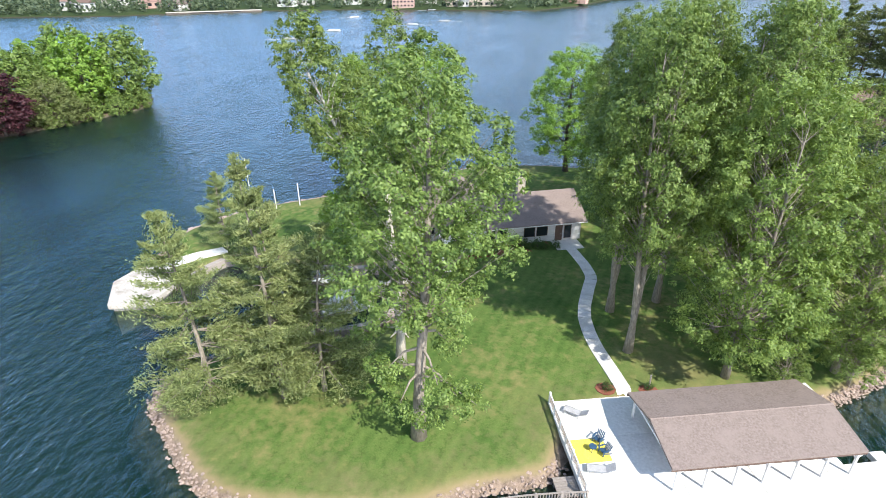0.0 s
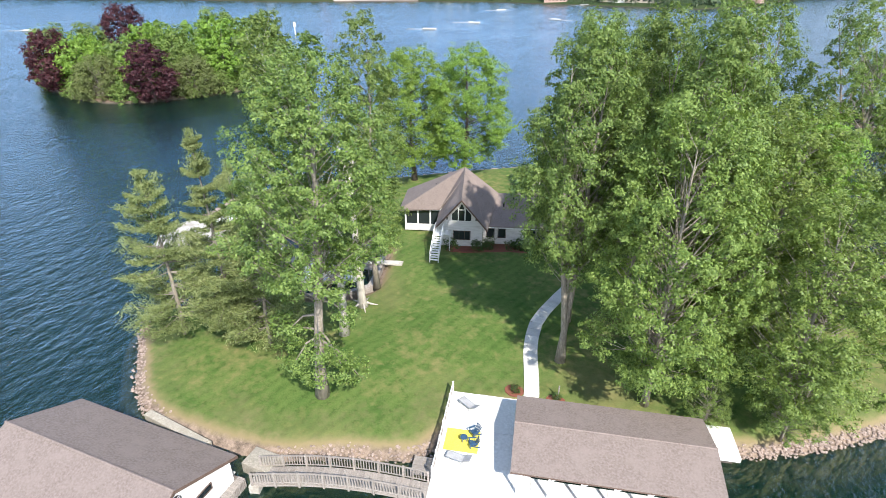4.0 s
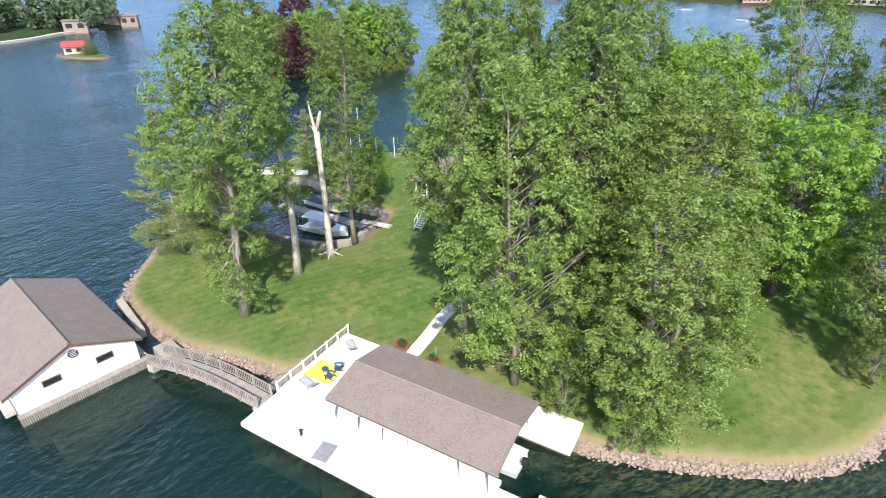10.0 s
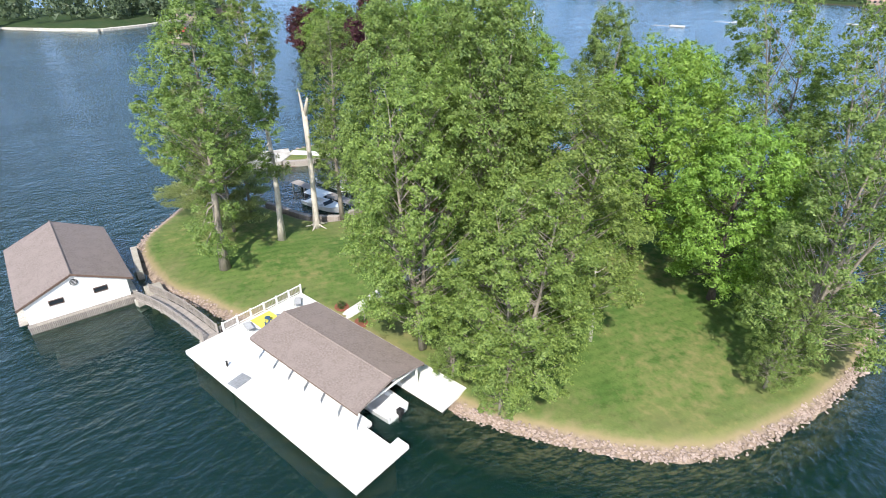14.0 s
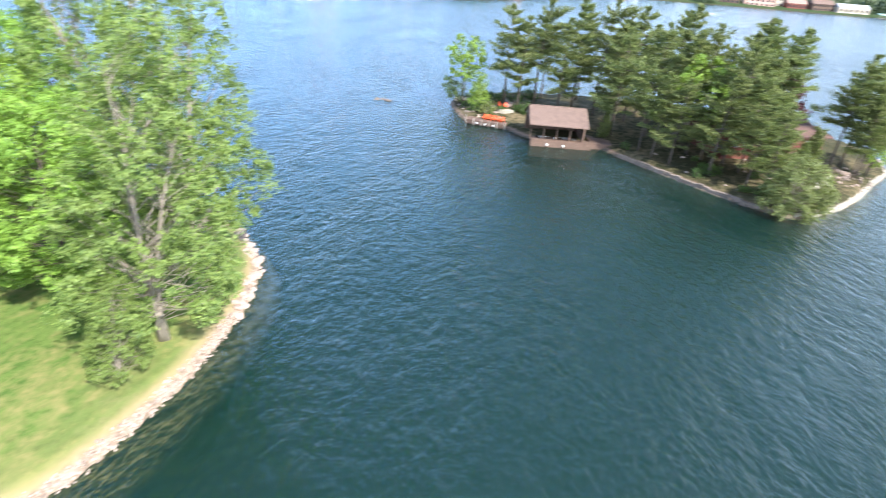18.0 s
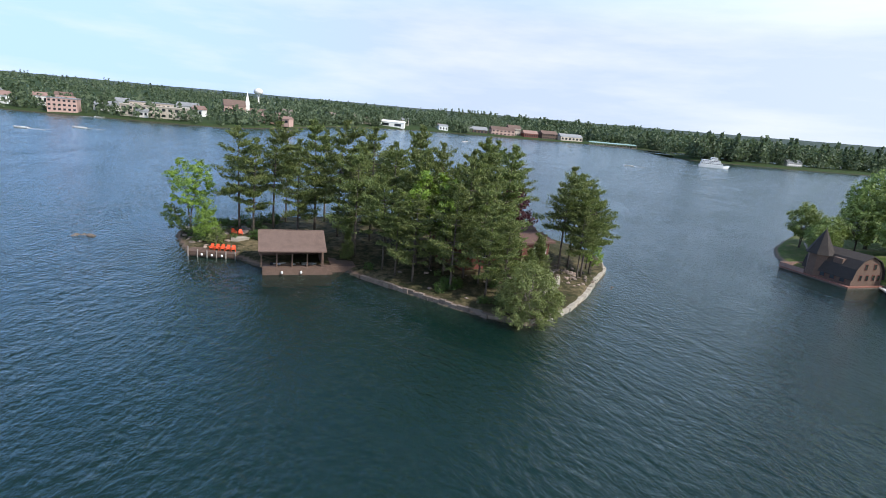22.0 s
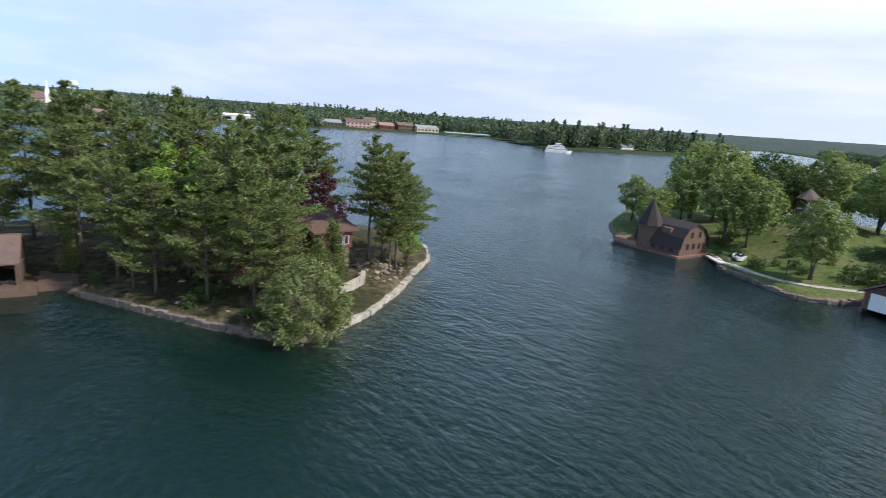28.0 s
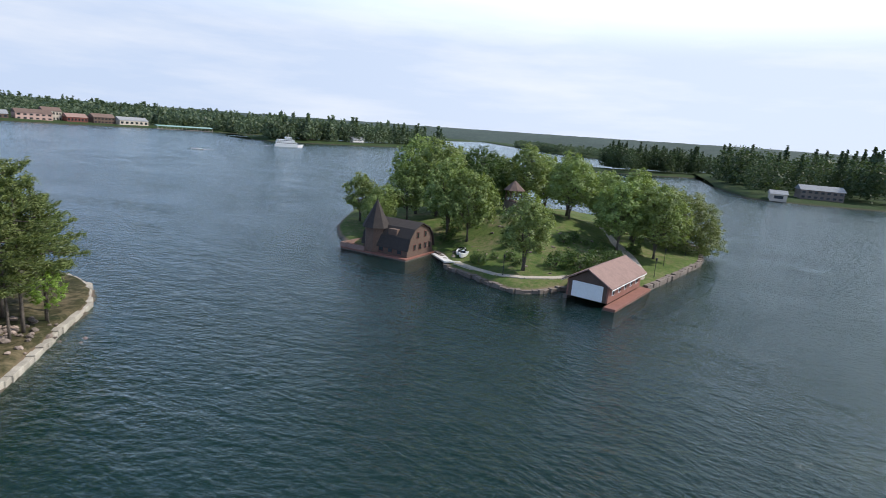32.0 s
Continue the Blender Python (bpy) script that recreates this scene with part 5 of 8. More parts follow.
def lounger(x, y, turn):
    th = thing("sun_lounger", "grey sling sun lounger with raised back", "lounger", DOCK @ pose(x, y, 1.0, 0, 0, turn), "loungers on the dock")
    part("frame", Shape().tube([(0, 0, 0.32), (1.25, 0, 0.32), (1.85, 0, 0.72)], 0.025, 5).tube([(0, 0.62, 0.32), (1.25, 0.62, 0.32), (1.85, 0.62, 0.72)], 0.025, 5).tube([(0, 0, 0.32), (0, 0.62, 0.32)], 0.025, 5), M["steel"], th)
    part("seat", Shape().slab([(0.02, 0.03, 0.345), (1.25, 0.03, 0.345), (1.25, 0.59, 0.345), (0.02, 0.59, 0.345)], 0.02), M["grey_fabric"], th)
    part("backrest", Shape().slab([(1.25, 0.03, 0.35), (1.84, 0.03, 0.74), (1.84, 0.59, 0.74), (1.25, 0.59, 0.35)], 0.02), M["grey_fabric"], th)
    for lx in (0.15, 1.2):
        for ly in (0, 0.62):
            part("leg", Shape().tube([(lx, ly, 0), (lx, ly, 0.32)], 0.022, 5), M["steel"], th)
    return th


lounger(0.75, 10.9, -38)
lounger(0.7, 5.2, -14)


def low_chair(x, y, turn):
    th = thing("adirondack_chair", "slatted blue plastic adirondack chair on a mat", "chair", DOCK @ pose(x, y, 1.008, 0, 0, turn) @ Matrix.Scale(0.84, 4), "chairs on the mat")
    for k in range(5):
        part("seat_slat", Shape().slab([(-0.28, -0.05 + k * 0.11, 0.36 - k * 0.03), (0.28, -0.05 + k * 0.11, 0.36 - k * 0.03), (0.28, 0.05 + k * 0.11, 0.335 - k * 0.03), (-0.28, 0.05 + k * 0.11, 0.335 - k * 0.03)], 0.025), M["blue_plastic"], th)
    for k in range(5):
        a = -0.24 + k * 0.12
        part("back_slat", Shape().slab([(a - 0.05, 0.48, 0.2), (a + 0.05, 0.48, 0.2), (a * 1.25 + 0.05, 0.80, 0.95 - abs(a) * 0.3), (a * 1.25 - 0.05, 0.80, 0.95 - abs(a) * 0.3)], 0.03), M["blue_plastic"], th)
    for s in (-1, 1):
        part("arm", Shape().box(s * 0.36 - 0.07, -0.1, 0.55, s * 0.36 + 0.07, 0.62, 0.58), M["blue_plastic"], th)
        part("leg", Shape().box(s * 0.33 - 0.03, -0.06, 0, s * 0.33 + 0.03, 0.03, 0.55), M["blue_plastic"], th)
        part("leg", Shape().slab([(s * 0.33 - 0.03, -0.02, 0.34), (s * 0.33 + 0.03, -0.02, 0.34), (s * 0.33 + 0.03, 0.85, 0.07), (s * 0.33 - 0.03, 0.85, 0.07)], 0.07), M["blue_plastic"], th)
    return th


mat = thing("outdoor_mat", "bright yellow woven outdoor mat lying on concrete", "mat", DOCK)
part("weave", Shape().box(0.35, 6.1, 1.0, 2.85, 8.2, 1.008), M["yellow_mat"], mat)
low_chair(2.25, 7.75, -50)
low_chair(2.25, 6.75, -75)
tb = thing("side_table", "small round blue plastic side table", "table", DOCK @ pose(1.75, 7.1, 1.008))
part("tabletop", Shape().tube([(0, 0, 0.42), (0, 0, 0.46)], 0.27, 14), M["blue_plastic"], tb)
for k in range(3):
    w = k * 2.094
    part("leg", Shape().tube([(0.2 * math.cos(w), 0.2 * math.sin(w), 0), (0.12 * math.cos(w), 0.12 * math.sin(w), 0.42)], 0.03, 5), M["blue_plastic"], tb)
ramp = thing("boarding_ramp", "weathered grey wooden boarding ramp on the dock", "ramp", DOCK @ pose(6.55, 0.05, 1.0, 0, 0, 8))
for k in range(9):
    part("plank", Shape().box(0.0, 0.17 * k, 0.05, 1.15, 0.17 * k + 0.15, 0.085), M["grey_roof"], ramp)
part("bearer", Shape().box(0.1, 0, 0, 0.2, 1.5, 0.05).box(0.95, 0, 0, 1.05, 1.5, 0.05), M["grey_wood"], ramp)
bol = thing("mooring_post", "short dark steel mooring post on the dock", "post", DOCK @ pose(4.6, 1.25, 1.0))
part("stem", Shape().tube([(0, 0, 0), (0, 0, 0.45), (0, 0, 0.5)], [0.09, 0.09, 0.12], 8), M["dark_metal"], bol)
low_dock = thing("side_landing", "small grey wooden landing below the railing", "dock", DOCK)
for k in range(8):
    part("plank", Shape().box(-1.55, 3.9 + 0.2 * k, 0.60, -0.05, 3.9 + 0.2 * k + 0.18, 0.65), M["grey_wood"], low_dock)
for y in (4.0, 5.3):
    part("pile", Shape().tube([(-1.4, y, -2), (-1.4, y, 0.598)], 0.1, 7), M["grey_wood"], low_dock)


def motor_boat(name, label, at, length=6.2, beam=2.4, cover=None, group=""):
    """A runabout: lofted hull, deck, windscreen, seats, outboard."""
    th = thing(name, label, "boat", at, group)
    st = [(-0.5, 0.92, 0.0), (-0.2, 1.0, 0.0), (0.15, 0.98, 0.02), (0.35, 0.72, 0.08), (0.46, 0.36, 0.16), (0.52, 0.03, 0.24)]
    v, f = [], []
    for t, w, sh in st:
        x, h = t * length, 0.62 + sh
        b = beam / 2 * w
        v += [(x, -b, h), (x, -b * 0.86, 0.0), (x, 0, -0.25 + sh), (x, b * 0.86, 0.0), (x, b, h), (x, b * 0.8, h), (x, b * 0.72, 0.2), (x, -b * 0.72, 0.2), (x, -b * 0.8, h)]
    for i in range(len(st) - 1):
        for j in range(9):
            k = (j + 1) % 9
            f.append((i * 9 + j, (i + 1) * 9 + j, (i + 1) * 9 + k, i * 9 + k))
    f += [tuple(range(9))[::-1]]
    part("hull", Shape().add(v, f), M["hull_white"], th)
    b = beam / 2
    part("foredeck", Shape().slab([(0.16 * length, -b * 0.8, 0.67), (0.36 * length, -b * 0.56, 0.72), (0.50 * length, 0, 0.82), (0.36 * length, b * 0.56, 0.72), (0.16 * length, b * 0.8, 0.67)], 0.05), M["hull_white"], th)
    part("windscreen", Shape().slab([(0.17 * length, -b * 0.7, 0.68), (0.17 * length, b * 0.7, 0.68), (0.11 * length, b * 0.62, 1.05), (0.11 * length, -b * 0.62, 1.05)], 0.02), M["glass"], th)
    for s in (-1, 1):
        part("seat", Shape().box(-0.05 * length, s * 0.5 - 0.26, 0.2, 0.03 * length, s * 0.5 + 0.26, 0.62, bevel=0.04), M["hull_white"], th)
    part("rear_bench", Shape().box(-0.42 * length, -b * 0.7, 0.2, -0.32 * length, b * 0.7, 0.58, bevel=0.04), M["hull_white"], th)
    part("outboard_motor", Shape().box(-0.57 * length, -0.2, 0.45, -0.50 * length, 0.2, 0.98, bevel=0.05).box(-0.545 * length, -0.07, -0.35, -0.515 * length, 0.07, 0.45), M["black"], th)
    if cover:
        part("canopy", Shape().slab([(-0.40 * length, -b * 0.85, 1.9), (0.12 * length, -b * 0.85, 1.9), (0.12 * length, 0, 2.05), (-0.40 * length, 0, 2.05)], 0.04).slab([(-0.40 * length, 0, 2.05), (0.12 * length, 0, 2.05), (0.12 * length, b * 0.85, 1.9), (-0.40 * length, b * 0.85, 1.9)], 0.04), M[cover], th)
        for x in (-0.38, 0.1):
            for s in (-1, 1):
                part("canopy_pole", Shape().tube([(x * length, s * b * 0.85, 0.6), (x * length, s * b * 0.83, 1.88)], 0.02, 5), M["steel"], th)
    return th


motor_boat("motor_boat", "white motor boat moored inside the covered slip", DOCK @ pose(15.4, 7.0, 0.05, 0, 0, 180), 6.6, 2.5)

# ---------------------------------------------------------------- footbridge
bridge = thing("footbridge", "arched grey wooden footbridge with slatted railings", "bridge", pose(-3.25, 16.25, 0, 0, 0, 15.4))
BL = 11.9


def arch(u):
    return 0.75 + 1.05 * math.sin(math.pi * min(max(u / BL, 0), 1)) ** 1.0 * 0.62 + 0.25 * u / BL


for k in range(66):
    u = k * BL / 66
    part("plank", Shape().slab([(u, -0.72, arch(u)), (u + 0.165, -0.72, arch(u + 0.165)), (u + 0.165, 0.72, arch(u + 0.165)), (u, 0.72, arch(u))], 0.05), M["grey_wood"], bridge)
for s in (-1, 1):
    us = [k * BL / 16 for k in range(17)]
    part("stringer", Shape().tube([(u, s * 0.62, arch(u) - 0.2) for u in us], 0.11, 4), M["grey_wood"], bridge)
    part("handrail", Shape().tube([(u, s * 0.74, arch(u) + 1.0) for u in us], 0.055, 4), M["grey_wood"], bridge)
    part("lower_rail", Shape().tube([(u, s * 0.74, arch(u) + 0.16) for u in us], 0.04, 4), M["grey_wood"], bridge)
    for k in range(8):
        u = 0.05 + k * (BL - 0.1) / 7
        part("post", Shape().box(u - 0.06, s * 0.74 - 0.06, arch(u) - 0.3, u + 0.06, s * 0.74 + 0.06, arch(u) + 1.08), M["grey_wood"], bridge)
    bal = Shape().box(-0.025, -0.025, 0.18, 0.025, 0.025, 0.98).mesh("baluster", M["grey_wood"])
    for k in range(62):
        u = 0.14 + k * (BL - 0.25) / 62
        part("baluster", bal, None, bridge, at=pose(u, s * 0.74, arch(u)))
for u in (0.15, BL - 0.15):
    part("abutment", Shape().box(u - 0.35, -0.85, -0.6, u + 0.35, 0.85, arch(u) - 0.12), M["old_concrete"], bridge, "low concrete abutment")

# ---------------------------------------------------------------- white boathouse
BH = pose(0, 0, 0, 0, 0, 1.0)
bhouse = thing("boathouse", "white stucco boathouse with grey-brown shingled gable roof", "boathouse", pose(-4.75, 11.05, 0, 0, 0, 1.0))
W = 4.3
part("wall", Shape().add([(0.45, -W, 0.72), (0.45, W, 0.72), (0.45, W, 2.75), (0.45, 0, 4.55), (0.45, -W, 2.75), (0.20, -W, 0.72), (0.20, W, 0.72), (0.20, W, 2.75), (0.20, 0, 4.55), (0.20, -W, 2.75)],
                         [(0, 1, 2, 3, 4), (9, 8, 7, 6, 5), (0, 5, 6, 1), (1, 6, 7, 2), (2, 7, 8, 3), (3, 8, 9, 4), (4, 9, 5, 0)]), M["white_paint"], bhouse, "white gable wall")
part("wall", Shape().box(-13.2, W - 0.25, 0.72, 0.19, W, 2.75), M["white_paint"], bhouse)
part("wall", Shape().box(-13.2, -W, 0.72, 0.19, -W + 0.25, 2.75), M["white_paint"], bhouse)
part("wall", Shape().add([(-13.2, -W, 0.72), (-13.2, W, 0.72), (-13.2, W, 2.75), (-13.2, 0, 4.55), (-13.2, -W, 2.75), (-13.45, -W, 0.72), (-13.45, W, 0.72), (-13.45, W, 2.75), (-13.45, 0, 4.55), (-13.45, -W, 2.75)],
                         [(0, 1, 2, 3, 4), (9, 8, 7, 6, 5), (0, 5, 6, 1), (1, 6, 7, 2), (2, 7, 8, 3), (3, 8, 9, 4), (4, 9, 5, 0)]), M["white_paint"], bhouse)
E0, E1, EZ, RZ = 0.62, -14.0, 2.64, 4.78
for s in (-1, 1):
    q = [(E1, s * 4.85, EZ), (E0, s * 4.85, EZ), (E0, 0, RZ), (E1, 0, RZ)]
    part("roof_slope", Shape().slab(q if s < 0 else q[::-1], 0.17), M["shingle"], bhouse)
    part("bargeboard", Shape().slab([(E0 + 0.002, s * 4.85, EZ - 0.02), (E0 + 0.045, s * 4.85, EZ - 0.02), (E0 + 0.045, 0, RZ - 0.02), (E0 + 0.002, 0, RZ - 0.02)], 0.22), M["brown_wood"], bhouse)
    part("fascia", Shape().box(E1, s * 4.85 - 0.03, EZ - 0.32, E0, s * 4.85 + 0.03, EZ - 0.172), M["brown_wood"], bhouse)
part("ridge_cap", Shape().tube([(E1, 0, RZ + 0.01), (E0, 0, RZ + 0.01)], 0.1, 6), M["shingle"], bhouse)
for y in (-1.75, 1.95):
    win = part("window", Shape().box(0.45, y - 0.62, 2.02, 0.50, y + 0.62, 2.10).box(0.45, y - 0.62, 2.52, 0.50, y + 0.62, 2.60).box(0.45, y - 0.62, 2.10, 0.50, y - 0.55, 2.52).box(0.45, y + 0.55, 2.10, 0.50, y + 0.62, 2.52), M["brown_wood"], bhouse)
    part("pane", Shape().box(0.45, y - 0.55, 2.10, 0.47, y + 0.55, 2.52), M["glass"], win)
vent = part("vent", Shape().tube([(0.45, 0.05, 3.80), (0.54, 0.05, 3.80)], 0.34, 14), M["dark_metal"], bhouse, "round dark louvred vent")
for k in range(4):
    part("louvre", Shape().box(0.54, -0.2, 3.58 + k * 0.14, 0.57, 0.30, 3.63 + k * 0.14), M["grey_fabric"], vent)
walk_ = thing("boathouse_dock", "weathered timber crib dock round the boathouse", "dock", pose(-4.75, 11.05, 0, 0, 0, 1.0))
for k in range(66):
    y = -4.45 + k * 0.139
    part("plank", Shape().box(0.47, y, 0.66, 1.0, y + 0.125, 0.72), M["grey_wood"], walk_)
for k in range(62):
    y = -4.4 + k * 0.147
    part("fender_board", Shape().box(1.0, y, -0.35, 1.07, y + 0.10, 0.70), M["grey_wood"], walk_)
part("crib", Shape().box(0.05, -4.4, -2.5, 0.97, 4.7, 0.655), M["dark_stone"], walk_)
part("sunken_ledge", Shape().box(1.0, -3.2, -3.2, 3.7, 4.9, -1.6, bevel=0.3), M["dark_stone"], walk_, "sunken dark concrete ledge below the water")
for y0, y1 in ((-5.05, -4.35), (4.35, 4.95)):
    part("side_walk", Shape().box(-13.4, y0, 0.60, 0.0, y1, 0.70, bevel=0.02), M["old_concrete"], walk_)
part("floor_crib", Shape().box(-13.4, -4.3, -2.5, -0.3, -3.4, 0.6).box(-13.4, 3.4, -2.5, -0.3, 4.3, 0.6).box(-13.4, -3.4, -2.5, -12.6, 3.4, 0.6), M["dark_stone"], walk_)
qw = thing("quay_wall", "old concrete quay wall along the lawn edge", "wall", kind="structure")
part("block", Shape().box(-14.9, 17.0, -1.5, -8.2, 17.65, 1.0, turn=-0.10, bevel=0.04), M["pale_stone"], qw)
part("block", Shape().box(-4.8, 16.6, -1.5, -2.6, 18.2, 0.98, bevel=0.04), M["pale_stone"], qw)

# ---------------------------------------------------------------- the gabled house
HOUSE = pose(-2.3, 53.1, 1.2, 0, 0, 17)
house = thing("house", "grey-white house with steep front gable and brown shingle roof", "house", HOUSE)


def wall_box(parent, x0, y0, x1, y1, z1, mat, z0=0.0, label=""):
    return part("wall", Shape().box(x0, y0, z0, x1, y1, z1), M[mat], parent, label)


def house_window(parent, x, z, w, h, y, bars=1, frame_mat="white_paint", side=-1):
    """A window on a wall that faces side * y: frame, sill, mullions and panes."""
    t = 0.06
    y0, y1 = (y - 0.06, y) if side < 0 else (y, y + 0.06)
    win = part("window", Shape().box(x - w / 2 - t, y0, z - t, x + w / 2 + t, y1, z).box(x - w / 2 - t, y0, z + h, x + w / 2 + t, y1, z + h + t).box(x - w / 2 - t, y0, z, x - w / 2, y1, z + h).box(x + w / 2, y0, z, x + w / 2 + t, y1, z + h), M[frame_mat], parent)
    n = bars + 1
    for k in range(n):
        a, b = x - w / 2 + k * w / n, x - w / 2 + (k + 1) * w / n
        part("pane", Shape().box(a + 0.02, y0 + 0.02, z, b - 0.02, y1 - 0.005, z + h), M["glass"], win)
        if k:
            part("mullion", Shape().box(a - 0.02, y0 + 0.005, z, a + 0.02, y1, z + h), M[frame_mat], win)
    return win


GX = 2.55
part("gable_wall", Shape().add([(-GX, 0, 0), (GX, 0, 0), (GX, 0, 3.0), (0, 0, 6.15), (-GX, 0, 3.0), (-GX, 0.25, 0), (GX, 0.25, 0), (GX, 0.25, 3.0), (0, 0.25, 6.15), (-GX, 0.25, 3.0)],
                               [(4, 3, 2, 1, 0), (5, 6, 7, 8, 9), (0, 1, 6, 5), (1, 2, 7, 6), (2, 3, 8, 7), (3, 4, 9, 8), (4, 0, 5, 9)]), M["siding"], house)
for z in [0.3 + 0.3 * k for k in range(18)]:
    half = GX if z < 3 else GX * (6.15 - z) / 3.15
    if half > 0.25:
        part("siding_lap", Shape().box(-half, -0.012, z, half, 0.0, z + 0.02), M["siding"], house)
house_window(house, 0.05, 0.95, 2.0, 1.1, 0.0, 2, "brown_wood")
tri = part("window", Shape().box(-1.25, -0.05, 3.35, 1.25, 0, 3.43).box(-1.25, -0.05, 3.43, -1.17, 0, 4.25).box(1.17, -0.05, 3.43, 1.25, 0, 4.25).box(-0.46, -0.06, 3.43, -0.34, 0, 5.1).box(0.34, -0.06, 3.43, 0.46, 0, 5.1).box(-0.34, -0.06, 4.8, 0.34, 0, 4.9), M["white_paint"], house, "tall gable window")
for pts in ([(-1.17, 3.43), (-0.46, 3.43), (-0.46, 5.05), (-1.17, 4.25)], [(-0.34, 3.43), (0.34, 3.43), (0.34, 4.8), (-0.34, 4.8)], [(0.46, 3.43), (1.17, 3.43), (1.17, 4.25), (0.46, 5.05)], [(-0.34, 4.9), (0.34, 4.9), (0.05, 5.55), (-0.05, 5.55)]):
    n = len(pts)
    part("pane", Shape().add([(x, -0.02, z) for x, z in pts] + [(x, -0.002, z) for x, z in pts], [tuple(range(n)), tuple(range(2 * n - 1, n - 1, -1))] + [(i, n + i, n + (i + 1) % n, (i + 1) % n) for i in range(n)]), M["glass"], tri)
for s in (-1, 1):
    lamp = part("wall_lamp", Shape().box(s * 1.75 - 0.09, -0.14, 3.55, s * 1.75 + 0.09, 0, 3.85, bevel=0.02), M["dark_metal"], house)
wall_box(house, -GX, 0.25, -GX + 0.25, 9.8, 3.0, "siding")
wall_box(house, GX + 0.01, 1.0, 14.9, 1.25, 2.6, "siding")
wall_box(house, 14.65, 1.25, 14.9, 10.0, 2.6, "siding")
wall_box(house, -GX, 9.8, 14.65, 10.05, 2.6, "siding")
part("gable_wall", Shape().add([(14.9, 1.0, 2.6), (14.9, 10.05, 2.6), (14.9, 5.5, 4.9), (14.65, 1.0, 2.6), (14.65, 10.05, 2.6), (14.65, 5.5, 4.9)], [(0, 1, 2), (5, 4, 3), (0, 3, 4, 1), (1, 4, 5, 2), (2, 5, 3, 0)]), M["siding"], house)
for x, w in ((3.5, 0.9), (4.9, 0.9), (8.3, 1.3), (9.9, 1.3)):
    house_window(house, x, 0.95, w, 1.15, 1.0, 0, "brown_wood")
door = part("front_door", Shape().box(11.6, 0.93, 0.05, 12.5, 1.0, 2.1), M["brown_wood"], house)
part("door_handle", Shape().box(12.3, 0.88, 1.0, 12.42, 0.93, 1.06), M["steel"], door)
house_window(house, 13.2, 0.4, 0.8, 1.6, 1.0, 0, "brown_wood")
wall_box(house, -7.6, 9.75, -GX - 0.005, 10.0, 3.0, "siding")
wall_box(house, -7.6, 4.0, -7.35, 9.745, 0.9, "siding")
wall_box(house, -7.34, 4.0, -GX - 0.005, 4.2, 0.9, "siding")
for x in (-7.5, -5.9, -4.3, -2.75):
    part("porch_post", Shape().box(x - 0.09, 4.02, 0.9, x + 0.09, 4.18, 2.9), M["white_paint"], house)
for y in (5.9, 7.8, 9.6):
    part("porch_post", Shape().box(-7.55, y - 0.09, 0.9, -7.38, y + 0.09, 2.9), M["white_paint"], house)
for x in (-6.7, -5.1, -3.5):
    part("porch_screen", Shape().box(x - 0.68, 4.08, 0.92, x + 0.68, 4.10, 2.85), M["glass"], house)
part("porch_beam", Shape().box(-7.6, 4.0, 2.85, -GX, 4.2, 3.15).box(-7.6, 4.2, 2.85, -7.4, 9.7, 3.15), M["white_paint"], house)
AP, GP = (0, 5.5, 8.3), (0, -0.75, 6.45)
EL, ER = (-3.15, -0.75, 2.75), (3.15, -0.75, 2.65)
LF, LB = (-8.2, 3.5, 3.05), (-8.2, 10.6, 3.05)
EM_, RM_, EM2 = (-3.15, 3.7, 2.75), (0, 3.7, 7.77), (-3.0, 3.55, 3.35)
VR, VB = (4.3, 5.5, 5.0), (3.2, 10.5, 2.65)
WF0, WF1, WR1, WB1 = (2.7, 0.45, 2.65), (15.5, 0.45, 2.65), (15.5, 5.5, 5.0), (15.5, 10.5, 2.65)
for poly in ([RM_, GP, EL, EM_], [AP, RM_, EM2], [AP, EM2, LF], [AP, LF, LB], [GP, AP, ER], [ER, AP, VR], [WF0, WF1, WR1, VR], [VR, WR1, WB1, VB], [AP, LB, VB], [AP, VB, VR]):
    nrm = (Vector(poly[1]) - Vector(poly[0])).cross(Vector(poly[2]) - Vector(poly[0]))
    part("roof_slope", Shape().slab(poly if nrm.z > 0 else poly[::-1], 0.2), M["shingle"], house)
for e in (EL, ER):
    part("bargeboard", Shape().slab([(GP[0], -0.80, GP[2] - 0.02), (GP[0], -0.752, GP[2] - 0.02), (e[0], -0.752, e[2] - 0.02), (e[0], -0.80, e[2] - 0.02)], 0.26), M["brown_wood"], house)
part("gutter", Shape().box(3.2, 0.40, 2.42, 15.5, 0.46, 2.52), M["white_paint"], house)
chim = part("chimney", Shape().box(8.6, 7.2, 2.5, 9.6, 8.0, 6.3, bevel=0.03), M["pale_stone"], house, "pale stone chimney")
part("chimney_cap", Shape().tube([(9.1, 7.6, 6.3), (9.1, 7.6, 6.75)], 0.16, 8).tube([(9.1, 7.6, 6.85), (9.1, 7.6, 6.95)], [0.26, 0.02], 8), M["dark_metal"], chim)
for x, y, z in ((6.2, 4.6, 4.58), (-3.6, 5.2, 5.65), (5.0, 3.4, 4.05)):
    part("vent_pipe", Shape().tube([(x, y, z - 0.1), (x, y, z + 0.45)], 0.09, 7), M["dark_metal"], house)
